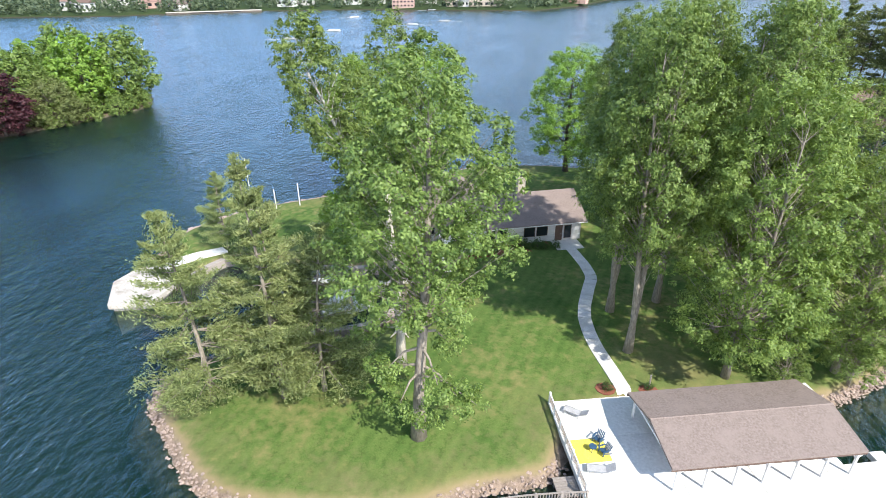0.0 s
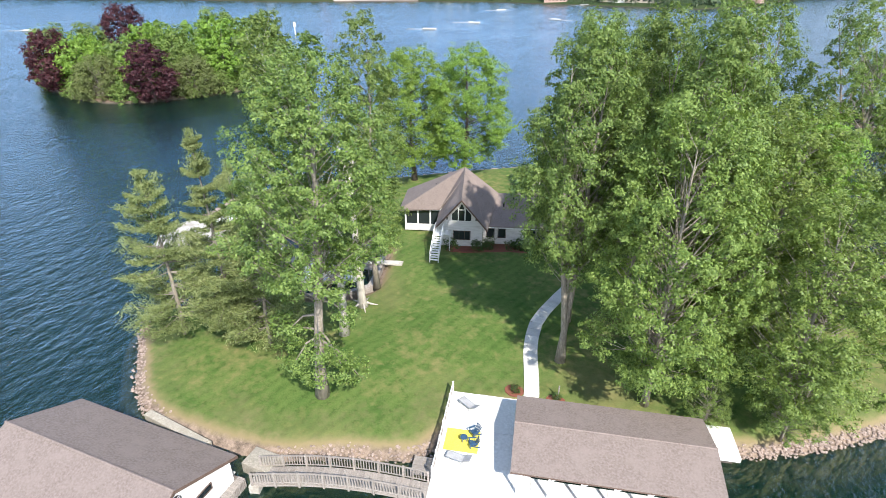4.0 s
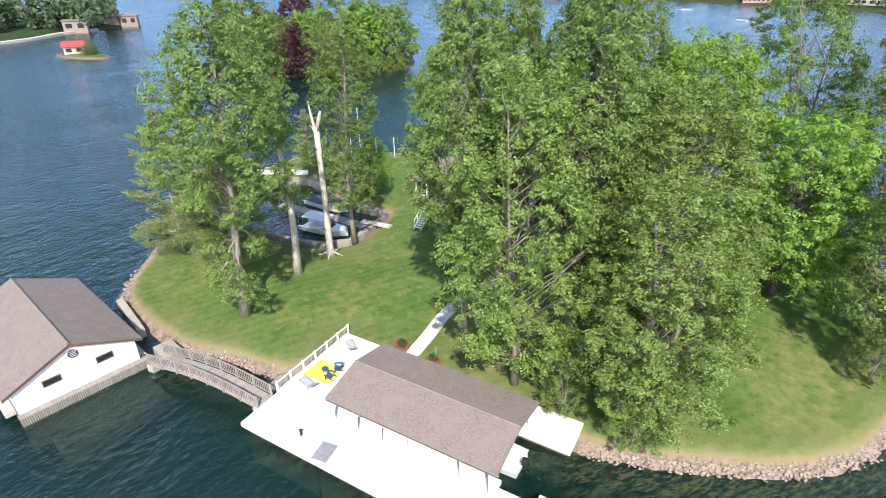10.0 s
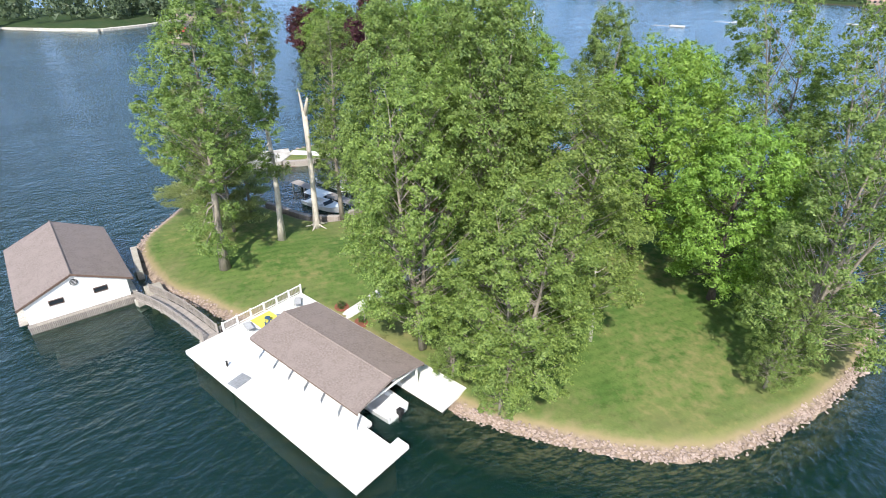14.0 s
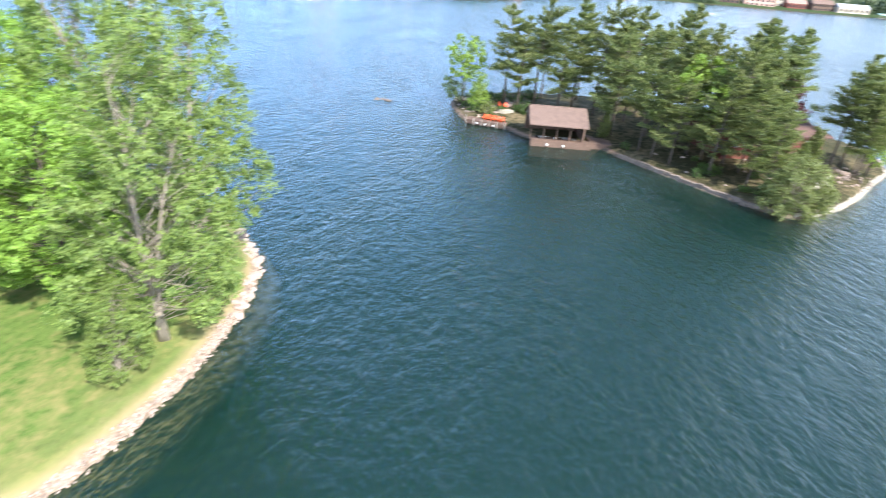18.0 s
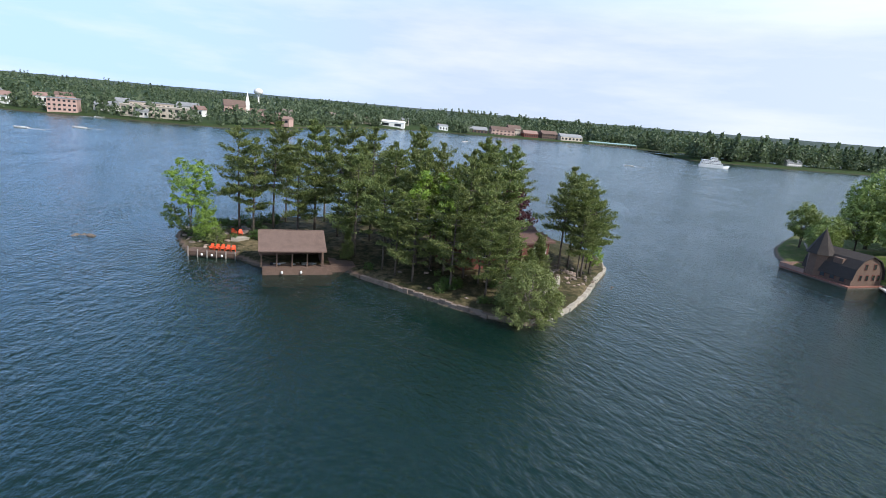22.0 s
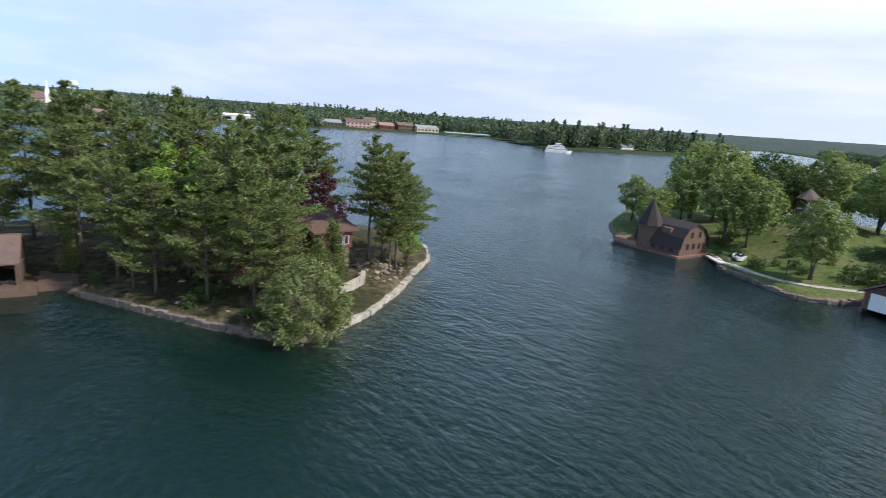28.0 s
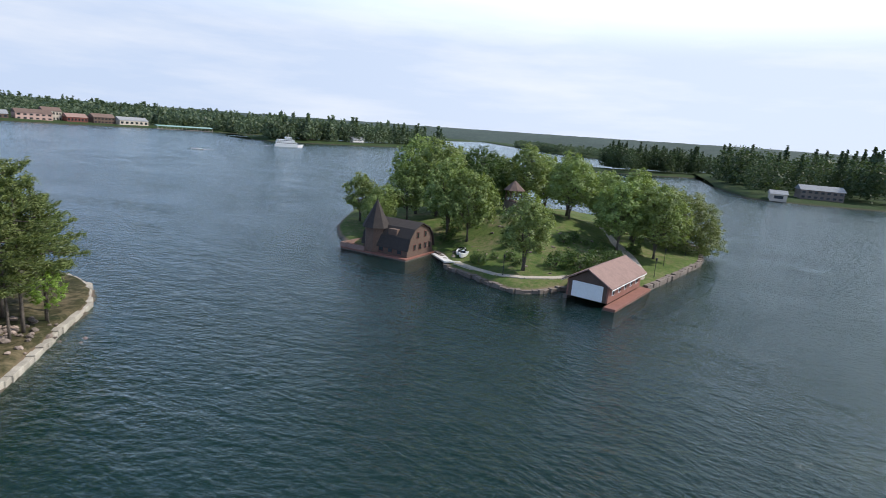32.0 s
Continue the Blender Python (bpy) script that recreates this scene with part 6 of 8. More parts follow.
# outside stair
stair = thing("outside_stair", "white painted wooden outside stair up to the gable", "stair", HOUSE @ pose(-2.55, -0.2, 0, 0, 0, -4))
for k in range(11):
    part("tread", Shape().box(-0.45, -4.35 + k * 0.28, 0.18 * (k + 1) + 0.12, 0.45, -4.07 + k * 0.28, 0.18 * (k + 1) + 0.17), M["white_paint"], stair)
for s in (-1, 1):
    part("stringer", Shape().add([(s * 0.5 - 0.04, -4.4, 0.02), (s * 0.5 + 0.04, -4.4, 0.02), (s * 0.5 + 0.04, -1.2, 2.15), (s * 0.5 - 0.04, -1.2, 2.15), (s * 0.5 - 0.04, -4.4, 0.3), (s * 0.5 + 0.04, -4.4, 0.3), (s * 0.5 + 0.04, -1.2, 2.43), (s * 0.5 - 0.04, -1.2, 2.43)], [(3, 2, 1, 0), (4, 5, 6, 7), (0, 1, 5, 4), (1, 2, 6, 5), (2, 3, 7, 6), (3, 0, 4, 7)]), M["white_paint"], stair)
    part("handrail", Shape().tube([(s * 0.5, -4.35, 1.15), (s * 0.5, -1.2, 3.2), (s * 0.5, -0.1, 3.2)], 0.05, 4), M["white_paint"], stair)
    for k in range(5):
        y = -4.3 + k * 0.77
        part("rail_post", Shape().box(s * 0.5 - 0.04, y - 0.04, 0.3 + k * 0.5, s * 0.5 + 0.04, y + 0.04, 1.15 + k * 0.5), M["white_paint"], stair)
part("landing", Shape().box(-0.5, -1.2, 2.1, 1.4, 0.1, 2.2), M["white_paint"], stair)
for x, y in ((-0.45, -0.1), (1.3, -1.1), (1.3, 0.0), (-0.45, -1.15)):
    part("landing_post", Shape().box(x - 0.05, y - 0.05, 0, x + 0.05, y + 0.05, 2.1), M["white_paint"], stair)
for k in range(9):
    part("landing_baluster", Shape().box(-0.45 + k * 0.2, -1.2, 2.2, -0.41 + k * 0.2, -1.16, 3.1), M["white_paint"], stair)
# beds and shrubs before the house
bed = thing("mulch_bed", "red-brown mulch bed along the house front", "flower bed", HOUSE)
part("mulch", Shape().prism([(-1.6, -0.1), (-1.7, -1.2), (0.5, -1.7), (3.4, -1.4), (6, -1.1), (10.4, -1.5), (10.6, 0.9), (2.7, 0.9), (2.7, -0.1)], -0.2, 0.09), M["mulch"], bed)
shrub = tree("shrub", "rounded dark green garden shrub in mulch", "shrub", 1.2, 0.7, 0.05, (0.9, 1.0, 0.8, 0.4), 20, 600, 0.17, 0.38, 0.05, M["dark_leaf"], M["dark_bark"], 81, forks=3, at=HOUSE @ pose(2.0, -0.8, 0.0), group="shrubs before the house")
for x, y, s in ((3.3, -0.3, 1.2), (6.0, -0.2, 0.9), (7.2, -0.1, 1.2), (8.9, -0.4, 1.0), (-1.2, -0.7, 1.1), (9.8, -0.8, 0.8), (11.0, -0.9, 0.8)):
    q = HOUSE @ pose(x, y, 0)
    put(shrub, q.translation.x, q.translation.y, 1.2, s * 0.9, x * 50)
put(shrub, 10.9, 31.0, 1.0, 0.5, 20)
put(shrub, 14.2, 31.4, 1.0, 0.45, 70)
# the winding path: paving slabs
PATHLINE = [(12.4, 30.2), (12.2, 31.4), (11.6, 33.6), (10.8, 36.2), (10.4, 38.2), (10.2, 40.6), (10.5, 43.0), (11.2, 46.0), (11.9, 48.6), (11.5, 51.2), (10.9, 53.4), (10.3, 55.4)]
garden_path = thing("paving", "winding pale concrete path across the lawn", "path", kind="structure")
pl = np.array(PATHLINE)
seg = np.r_[0, np.cumsum(np.linalg.norm(np.diff(pl, axis=0), axis=1))]
npc = 24
for k in range(npc):
    a, b = k * seg[-1] / npc + 0.02, (k + 1) * seg[-1] / npc - 0.02
    pa, pb = (np.array([np.interp(t, seg, pl[:, 0]), np.interp(t, seg, pl[:, 1])]) for t in (a, b))
    d = (pb - pa) / np.linalg.norm(pb - pa)
    nn = np.array([-d[1], d[0]]) * 0.62
    za, zb = Z1(*pa) + 0.07, Z1(*pb) + 0.07
    part("slab", Shape().slab([(*(pa - nn), za), (*(pb - nn), zb), (*(pb + nn), zb), (*(pa + nn), za)], 0.15), M["path_stone"], garden_path)
patio = thing("patio", "grey concrete patio at the front door", "patio", HOUSE, kind="structure")
part("slab", Shape().box(11.0, -1.6, -0.1, 14.4, 0.9, 0.10, bevel=0.02), M["path_stone"], patio)
for sx, sy in ((12.4, 30.9), (13.6, 31.0)):
    bedp = thing("mulch_ring", "small brown mulch bed at the path end", "flower bed")
    part("mulch", Shape().prism([(sx - 1.6 + 0.8 * math.cos(w), sy + 0.2 + 0.7 * math.sin(w)) if sx < 13 else (sx + 0.6 + 0.8 * math.cos(w), sy + 0.3 + 0.6 * math.sin(w)) for w in [k * 0.628 for k in range(10)]], 0.85, Z1(sx, sy) + 0.10), M["mulch"], bedp)
post = thing("lamp_post", "short pale garden post by the path", "post", pose(14.3, 31.6, 0.9))
part("stem", Shape().tube([(0, 0, 0), (0, 0, 1.3)], 0.06, 6), M["grey_wood"], post)

# ---------------------------------------------------------------- inlet: walls, pier, finger dock, boats
def wall_run(parent, line, width, z0, z1, piece, mat, seed, name="block", wob=0.06):
    """A wall of separate blocks along a line."""
    rr = random.Random(seed)
    for a, b in zip(line, line[1:]):
        L = math.hypot(b[0] - a[0], b[1] - a[1])
        m = max(1, round(L / piece))
        w = math.atan2(b[1] - a[1], b[0] - a[0])
        for k in range(m):
            l = L / m
            h = z1 + rr.uniform(-wob, wob)
            sh = Shape().box(-l / 2 + 0.015, -width / 2, z0, l / 2 - 0.015, width / 2, h, bevel=0.035)
            t = (k + 0.5) / m
            off = rr.uniform(-wob, wob)
            part(name, sh, M[mat], parent, at=pose(a[0] + (b[0] - a[0]) * t - math.sin(w) * off, a[1] + (b[1] - a[1]) * t + math.cos(w) * off, 0, 0, 0, math.degrees(w) + rr.uniform(-1.5, 1.5)))


cove = thing("inlet_wall", "weathered concrete retaining wall round the inlet", "wall", kind="structure")
wall_run(cove, [(-33.2, 44.0), (-31.6, 47.3), (-30.4, 49.4), (-28, 50.3), (-24, 49.5), (-20, 48.6), (-15.5, 48.8), (-11.3, 49.5)], 0.7, -1.2, 1.0, 2.2, "grey_wood", 4)
wall_run(cove, [(-11.0, 49.4), (-9.5, 45.8), (-8.3, 41.0), (-10.4, 38.2), (-14, 36.7), (-18.3, 35.1)], 0.6, -1.2, 0.95, 2.0, "grey_wood", 5)
pier = thing("concrete_pier", "broad pale concrete pier slab at the inlet mouth", "pier", kind="structure")
part("slab", Shape().prism([(-40.0, 43.0), (-37.6, 38.6), (-33.4, 39.7), (-33.0, 43.6), (-35.5, 46.5), (-38.9, 47.5)], 0.45, 1.02), M["old_concrete"], pier)
part("footing", Shape().prism([(-39.6, 43.0), (-37.4, 39.0), (-33.7, 40.0), (-33.4, 43.4), (-35.5, 46.0), (-38.6, 47.0)], -3, 0.445), M["old_concrete"], pier)
walkway = thing("inlet_walk", "narrow pale concrete walk beside the inlet", "path", kind="structure")
part("slab", Shape().slab([(-11.0, 45.0, 1.12), (-7.0, 46.2, 1.16), (-7.2, 47.0, 1.16), (-11.2, 45.8, 1.12)], 0.2), M["old_concrete"], walkway)
part("slab", Shape().slab([(-36, 46.5, 1.08), (-33, 49.4, 1.08), (-30.8, 51.2, 1.08), (-32, 52.2, 1.08), (-34.4, 50.6, 1.08), (-37.2, 47.7, 1.08)], 0.25), M["concrete"], walkway)
finger = thing("finger_dock", "grey wooden finger dock in the inlet", "dock", pose(-10.2, 45.2, 0, 0, 0, 193))
for k in range(38):
    part("plank", Shape().box(k * 0.38, -0.75, 0.62, k * 0.38 + 0.35, 0.75, 0.68), M["grey_wood"], finger)
for k in range(6):
    for s in (-1, 1):
        part("pile", Shape().tube([(0.4 + k * 2.7, s * 0.7, -2), (0.4 + k * 2.7, s * 0.7, 0.615)], 0.1, 6), M["grey_wood"], finger)
motor_boat("pontoon_boat", "white canopied boat tied in the inlet", pose(-14.0, 41.7, 0.05, 0, 0, 18), 6.6, 2.6, "hull_white")
cov = motor_boat("covered_boat", "boat under a dark blue canvas cover in the inlet", pose(-20.0, 46.7, 0.05, 0, 0, 10), 7.0, 2.5)
part("canvas", Shape().slab([(-3.4, -1.1, 0.75), (1.5, -1.05, 0.8), (3.3, 0, 0.95), (1.5, 0, 1.35), (-3.4, 0, 1.2)], 0.05).slab([(-3.4, 0, 1.2), (1.5, 0, 1.35), (3.3, 0, 0.95), (1.5, 1.05, 0.8), (-3.4, 1.1, 0.75)], 0.05), M["canvas_blue"], cov, "dark blue canvas")
for x, y, h in ((-35.9, 58.2, 3.6), (-34.3, 62.9, 3.4), (-33.2, 64.0, 8.2), (-30.2, 65.0, 3.4), (-27.2, 66.4, 3.9)):
    q = thing("white_pole", "slim white mooring pole on the stony shore", "pole", pose(x, y, 0.5, 2, 1, 0), "poles on the shore")
    part("shaft", Shape().tube([(0, 0, -0.3), (0, 0, h)], 0.07, 6), M["white_paint"], q)
    part("cap", Shape().tube([(0, 0, h), (0, 0, h + 0.08)], 0.09, 6), M["blue_plastic"], q)


# ---------------------------------------------------------------- wooded island: boathouse, docks, house, sea wall
def gable_roof(parent, x0, x1, y0, y1, ze, zr, mat, thick=0.18, name="roof_slope"):
    """Two slopes with the ridge along x."""
    ym = (y0 + y1) / 2
    part(name, Shape().slab([(x0, y0, ze), (x1, y0, ze), (x1, ym, zr), (x0, ym, zr)], thick), M[mat], parent)
    part(name, Shape().slab([(x0, ym, zr), (x1, ym, zr), (x1, y1, ze), (x0, y1, ze)], thick), M[mat], parent)


slip = thing("boat_shelter", "open brown timber boat shelter with shingled roof", "boathouse", pose(72.3, 122.5, 0, 0, 0, 3.6))
gable_roof(slip, -0.3, 10.3, 0.0, 10.0, 4.3, 6.6, "brown_roof")
part("ridge_cap", Shape().tube([(-0.3, 5, 6.61), (10.3, 5, 6.61)], 0.1, 6), M["brown_roof"], slip)
for k in range(5):
    x = 0.2 + k * 2.4
    part("post", Shape().box(x - 0.11, 1.5, 1.26, x + 0.11, 1.72, 4.6), M["brown_wood"], slip)
    part("brace", Shape().tube([(x, 1.6, 3.4), (x + 0.75, 1.6, 4.4)], 0.07, 4), M["brown_wood"], slip)
    part("post", Shape().box(x - 0.12, 9.2, 0.9, x + 0.12, 9.44, 4.4), M["brown_wood"], slip)
part("beam", Shape().box(-0.1, 1.5, 4.3, 10.1, 1.72, 4.5).box(-0.1, 9.2, 4.05, 10.1, 9.44, 4.25), M["brown_wood"], slip)
# boards added behind and beside to darken the inside of the shelter
part("back_wall", Shape().box(-0.1, 9.46, 0.9, 10.1, 9.6, 4.4).box(9.95, 1.6, 1.0, 10.05, 9.45, 4.2), M["brown_wood"], slip)
for x in (-0.1, 10.0):
    part("gable_board", Shape().add([(x, 0.3, 4.3), (x, 9.7, 4.3), (x, 5, 6.5), (x + 0.1, 0.3, 4.3), (x + 0.1, 9.7, 4.3), (x + 0.1, 5, 6.5)], [(2, 1, 0), (3, 4, 5), (0, 1, 4, 3), (1, 2, 5, 4), (2, 0, 3, 5)]), M["brown_wood"], slip)
sdock = thing("timber_dock", "brown timber dock with white fenders under the shelter", "dock", pose(72.3, 122.5, 0, 0, 0, 3.6))
for k in range(24):
    part("plank", Shape().box(0.4 + k * 0.46, 1.2, 1.18, 0.84 + k * 0.46, 2.6, 1.26), M["brown_wood"], sdock)
part("face", Shape().box(0.4, 1.12, -0.4, 11.5, 1.19, 1.26).box(0.4, 1.2, -2, 11.5, 2.5, 1.17), M["brown_wood"], sdock)
part("side_deck", Shape().box(11.52, 2.4, -1.5, 15.6, 8.5, 1.04), M["brown_wood"], sdock)
for x in (3.4, 6.4):
    part("fender", Shape().tube([(x, 0.92, 0.25), (x, 0.92, 0.35), (x, 0.92, 0.6), (x, 0.92, 0.75)], [0.06, 0.2, 0.2, 0.06], 8), M["hull_white"], sdock, "white round fender", smooth=True)
motor_boat("motor_boat", "dark motor boat moored under the timber shelter", pose(77.6, 127.8, 0.05, 0, 0, 4), 7.0, 2.4)
ldock = thing("timber_dock", "brown timber dock with posts and white fenders", "dock", pose(59.8, 134.6, 0, 0, 0, -13))
for k in range(26):
    part("plank", Shape().box(0.0 + k * 0.32, -0.2, 0.88, 0.30 + k * 0.32, 5.0, 0.95), M["brown_wood"], ldock)
part("bearer", Shape().box(0, -0.25, 0.3, 8.3, -0.2, 0.95).box(0, 0, -2, 8.2, 4.8, 0.3), M["brown_wood"], ldock)
for k in range(6):
    part("pile", Shape().tube([(0.2 + k * 1.6, -0.3, -1.5), (0.2 + k * 1.6, -0.3, 1.3 if k else 1.8)], 0.11, 6), M["grey_wood"], ldock)
for k in range(3):
    x = 2.6 + 1.7 * k
    part("fender", Shape().tube([(x, -0.5, 0.3), (x, -0.5, 0.4), (x, -0.5, 0.62), (x, -0.5, 0.75)], [0.06, 0.19, 0.19, 0.06], 8), M["hull_white"], ldock, "white round fender", smooth=True)


def plain_chair(m, group, label="orange-red plastic garden chair on the dock"):
    th = thing("garden_chair", label, "chair", m, group)
    part("seat", Shape().slab([(-0.3, -0.3, 0.40), (0.3, -0.3, 0.40), (0.3, 0.3, 0.33), (-0.3, 0.3, 0.33)], 0.05), M["orange_plastic"], th)
    part("backrest", Shape().slab([(-0.3, 0.25, 0.33), (0.3, 0.25, 0.33), (0.27, 0.55, 1.0), (-0.27, 0.55, 1.0)], 0.06), M["orange_plastic"], th)
    for s in (-1, 1):
        part("arm", Shape().box(s * 0.36 - 0.06, -0.3, 0.58, s * 0.36 + 0.06, 0.4, 0.62), M["orange_plastic"], th)
        part("leg", Shape().box(s * 0.33 - 0.03, -0.28, 0, s * 0.33 + 0.03, -0.2, 0.58), M["orange_plastic"], th)
        part("leg", Shape().box(s * 0.33 - 0.03, 0.3, 0, s * 0.33 + 0.03, 0.38, 0.58), M["orange_plastic"], th)
    return th


pc = plain_chair(pose(63.6, 135.2, 0.96, 0, 0, -15), "orange chairs on the dock")
for k in range(1, 5):
    copy_thing(pc, pose(63.6 + 0.92 * k, 135.2 - 0.2 * k, 0.96, 0, 0, -15 + 4 * k))
plain_chair(pose(66.5, 143.5, Z2(66.5, 143.5), 0, 0, 30), "orange chairs on the dock", "orange-red plastic garden chair under pines")
plain_chair(pose(67.7, 143.2, Z2(67.7, 143.2), 0, 0, 10), "orange chairs on the dock", "orange-red plastic garden chair under pines")

H2 = pose(119.3, 121.6, 0, 0, 0, 14)
lodge = thing("lodge_house", "dark red timber lodge on a rubble stone base", "house", H2)
part("stone_base", Shape().box(-3.6, 0, 1.0, 1.8, 6.0, 4.7), M["rubble"], lodge, "rubble stone base wall")
rr = random.Random(8)
for k in range(46):
    x, z = -3.6 + rr.uniform(0.1, 5.0), 1.6 + rr.uniform(0, 2.9)
    part("stone", Shape().box(x, -0.07, z, x + rr.uniform(0.3, 0.6), 0.0, z + rr.uniform(0.2, 0.36), bevel=0.03), M["rubble"], lodge)
for k in range(40):
    y, z = rr.uniform(0.1, 5.4), 1.6 + rr.uniform(0, 2.9)
    part("stone", Shape().box(1.8, y, z, 1.87, y + rr.uniform(0.3, 0.6), z + rr.uniform(0.2, 0.36), bevel=0.03), M["rubble"], lodge)
part("wall", Shape().box(-3.8, -0.3, 4.7, 2.1, 6.2, 7.5), M["red_wood"], lodge, "dark red board wall")
for k in range(12):
    part("board_lap", Shape().box(-3.8, -0.32, 4.75 + k * 0.23, 2.1, -0.302, 4.77 + k * 0.23), M["red_wood"], lodge)
part("wall", Shape().box(-14.0, 2.5, 1.0, -3.81, 14.0, 6.6), M["red_wood"], lodge)
part("wall", Shape().box(-3.8, 6.21, 1.0, 3.0, 14.0, 6.6), M["red_wood"], lodge)
for x in (-0.9, 0.1, 1.1):
    house_window(lodge, x, 5.3, 0.65, 1.2, -0.32, 0, "white_paint")
for x in (-12, -9.5, -7, -5):
    house_window(lodge, x, 4.3, 1.2, 1.2, 2.5, 1, "white_paint")
for y in (0.9, 2.4, 3.9):
    w = part("window", Shape().box(2.1, y, 5.3, 2.16, y + 0.9, 6.5), M["white_paint"], lodge)
    part("pane", Shape().box(2.161, y + 0.08, 5.38, 2.18, y + 0.82, 6.42), M["glass"], w)
gable_roof(lodge, -4.6, 2.9, -1.0, 6.9, 7.45, 8.35, "lodge_roof", 0.25)
gable_roof(lodge, -14.8, 3.8, 1.8, 14.8, 6.6, 9.0, "lodge_roof", 0.25)
part("chimney", Shape().box(-7.5, 7.5, 7.5, -6.4, 8.4, 10.2, bevel=0.04), M["stone"], lodge)

seawall = thing("sea_wall", "pale limestone block sea wall round the wooded island", "wall", kind="structure")
# south-west run: dark weathered stone, its own shade put into the colour
wall_run(seawall, [(88.3, 122.3), (92.2, 117.7), (98, 111.1), (104.3, 104.3), (108.2, 101.9)], 0.55, -0.8, 0.70, 1.0, "dark_stone", 16, wob=0.13)
wall_run(seawall, [(109.6, 101.5), (113, 103.2), (117.4, 106), (123, 111.2), (127.3, 116.3), (132.9, 122.9), (137.5, 128.2), (140.8, 135.8), (141.0, 143)], 0.75, -0.8, 0.66, 1.1, "pale_stone", 6, wob=0.13)
gwall = thing("garden_wall", "curved pale stone garden retaining wall", "wall", kind="structure")
wall_run(gwall, [(116.0, 111.5), (118.5, 113.2), (120.6, 115.2), (121.6, 117.4)], 0.6, 0.6, 2.4, 0.8, "pale_stone", 7, wob=0.05)

# boulders
def boulder_mesh(seed, mat):
    r = random.Random(seed)
    bm = bmesh.new()
    bmesh.ops.create_icosphere(bm, subdivisions=1, radius=0.5)
    for v in bm.verts:
        v.co = Vector((v.co.x * r.uniform(0.7, 1.15), v.co.y * r.uniform(0.7, 1.15), v.co.z * r.uniform(0.5, 0.8)))
    me = bpy.data.meshes.new("stone")
    bm.to_mesh(me)
    bm.free()
    me.materials.append(M[mat])
    return me


ROCKS = [boulder_mesh(k, "stone") for k in range(6)]
DROCKS = [boulder_mesh(k + 20, "dark_stone") for k in range(5)]
rr = random.Random(3)
outcrop = thing("rock_outcrop", "grey-pink boulders under the pines", "rocks", kind="structure")
for k in range(70):
    x, y = rr.gauss(126.5, 2.6), rr.gauss(121.5, 2.4)
    s = rr.uniform(0.35, 1.2)
    part("stone", (DROCKS + ROCKS)[k % 11], None, outcrop, at=pose(x, y, Z2(x, y) + 0.1 * s, rr.uniform(-20, 20), rr.uniform(-20, 20), rr.uniform(0, 360)) @ Matrix.Diagonal((s, s * 0.8, s * 0.8, 1)))
for k in range(45):
    x, y = rr.uniform(90, 116), rr.uniform(106, 124)
    if float(shore_distance(pines_loop, np.array([[x, y]]))[0]) > 2:
        s = rr.uniform(0.4, 1.3)
        part("stone", (ROCKS + DROCKS)[k % 11], None, outcrop, at=pose(x, y, Z2(x, y), rr.uniform(-20, 20), 0, rr.uniform(0, 360)) @ Matrix.Diagonal((s, s * 0.8, s * 0.7, 1)))
for k in range(22):
    x, y = rr.uniform(62, 72), rr.uniform(136.5, 141)
    s = rr.uniform(0.5, 1.4)
    part("stone", ROCKS[k % 6], None, outcrop, at=pose(x, y, 1.0, rr.uniform(-20, 20), 0, rr.uniform(0, 360)) @ Matrix.Diagonal((s, s * 0.8, s * 0.7, 1)))
for k in range(40):
    x, y = rr.uniform(57.5, 71), rr.uniform(139.5, 152)
    if float(shore_distance(pines_loop, np.array([[x, y]]))[0]) > 0.4:
        s_ = rr.uniform(0.5, 1.7)
        part("stone", (ROCKS + DROCKS)[k % 11], None, outcrop, at=pose(x, y, Z2(x, y) + 0.05, rr.uniform(-20, 20), 0, rr.uniform(0, 360)) @ Matrix.Diagonal((s_ * 1.2, s_, s_ * 0.6, 1)))
for x, y, a in ((57.6, 150.6, 20), (63.4, 148.6, -10), (67.8, 140.6, 5)):
    slab_ = thing("stone_slab", "flat pale stone slab among shore rocks", "rock", pose(x, y, Z2(x, y), 0, 0, a), "pale slabs")
    part("stone", Shape().prism([(-1.6, -0.7), (-0.4, -1.0), (1.5, -0.8), (1.8, 0.4), (0.5, 0.9), (-1.4, 0.7)], -0.3, 0.35), M["pale_stone"], slab_)
reef = thing("rock_reef", "low dark rocks breaking the water", "rocks")
for k in range(7):
    s = rr.uniform(0.7, 1.6)
    part("stone", DROCKS[k % 5], None, reef, at=pose(40 + rr.uniform(-1.8, 1.8), 147 + rr.uniform(-0.8, 0.8), 0.0, 10, 5, rr.uniform(0, 360)) @ Matrix.Diagonal((s, s, s * 0.7, 1)))
for k in range(26):
    x, y = rr.uniform(58, 74), rr.uniform(140, 156)
    if float(shore_distance(pines_loop, np.array([[x, y]]))[0]) > 1.0:
        put(shrub, x, y, Z2(x, y), rr.uniform(0.7, 1.7), rr.uniform(0, 360), label="low dark undergrowth shrub beneath the pines")
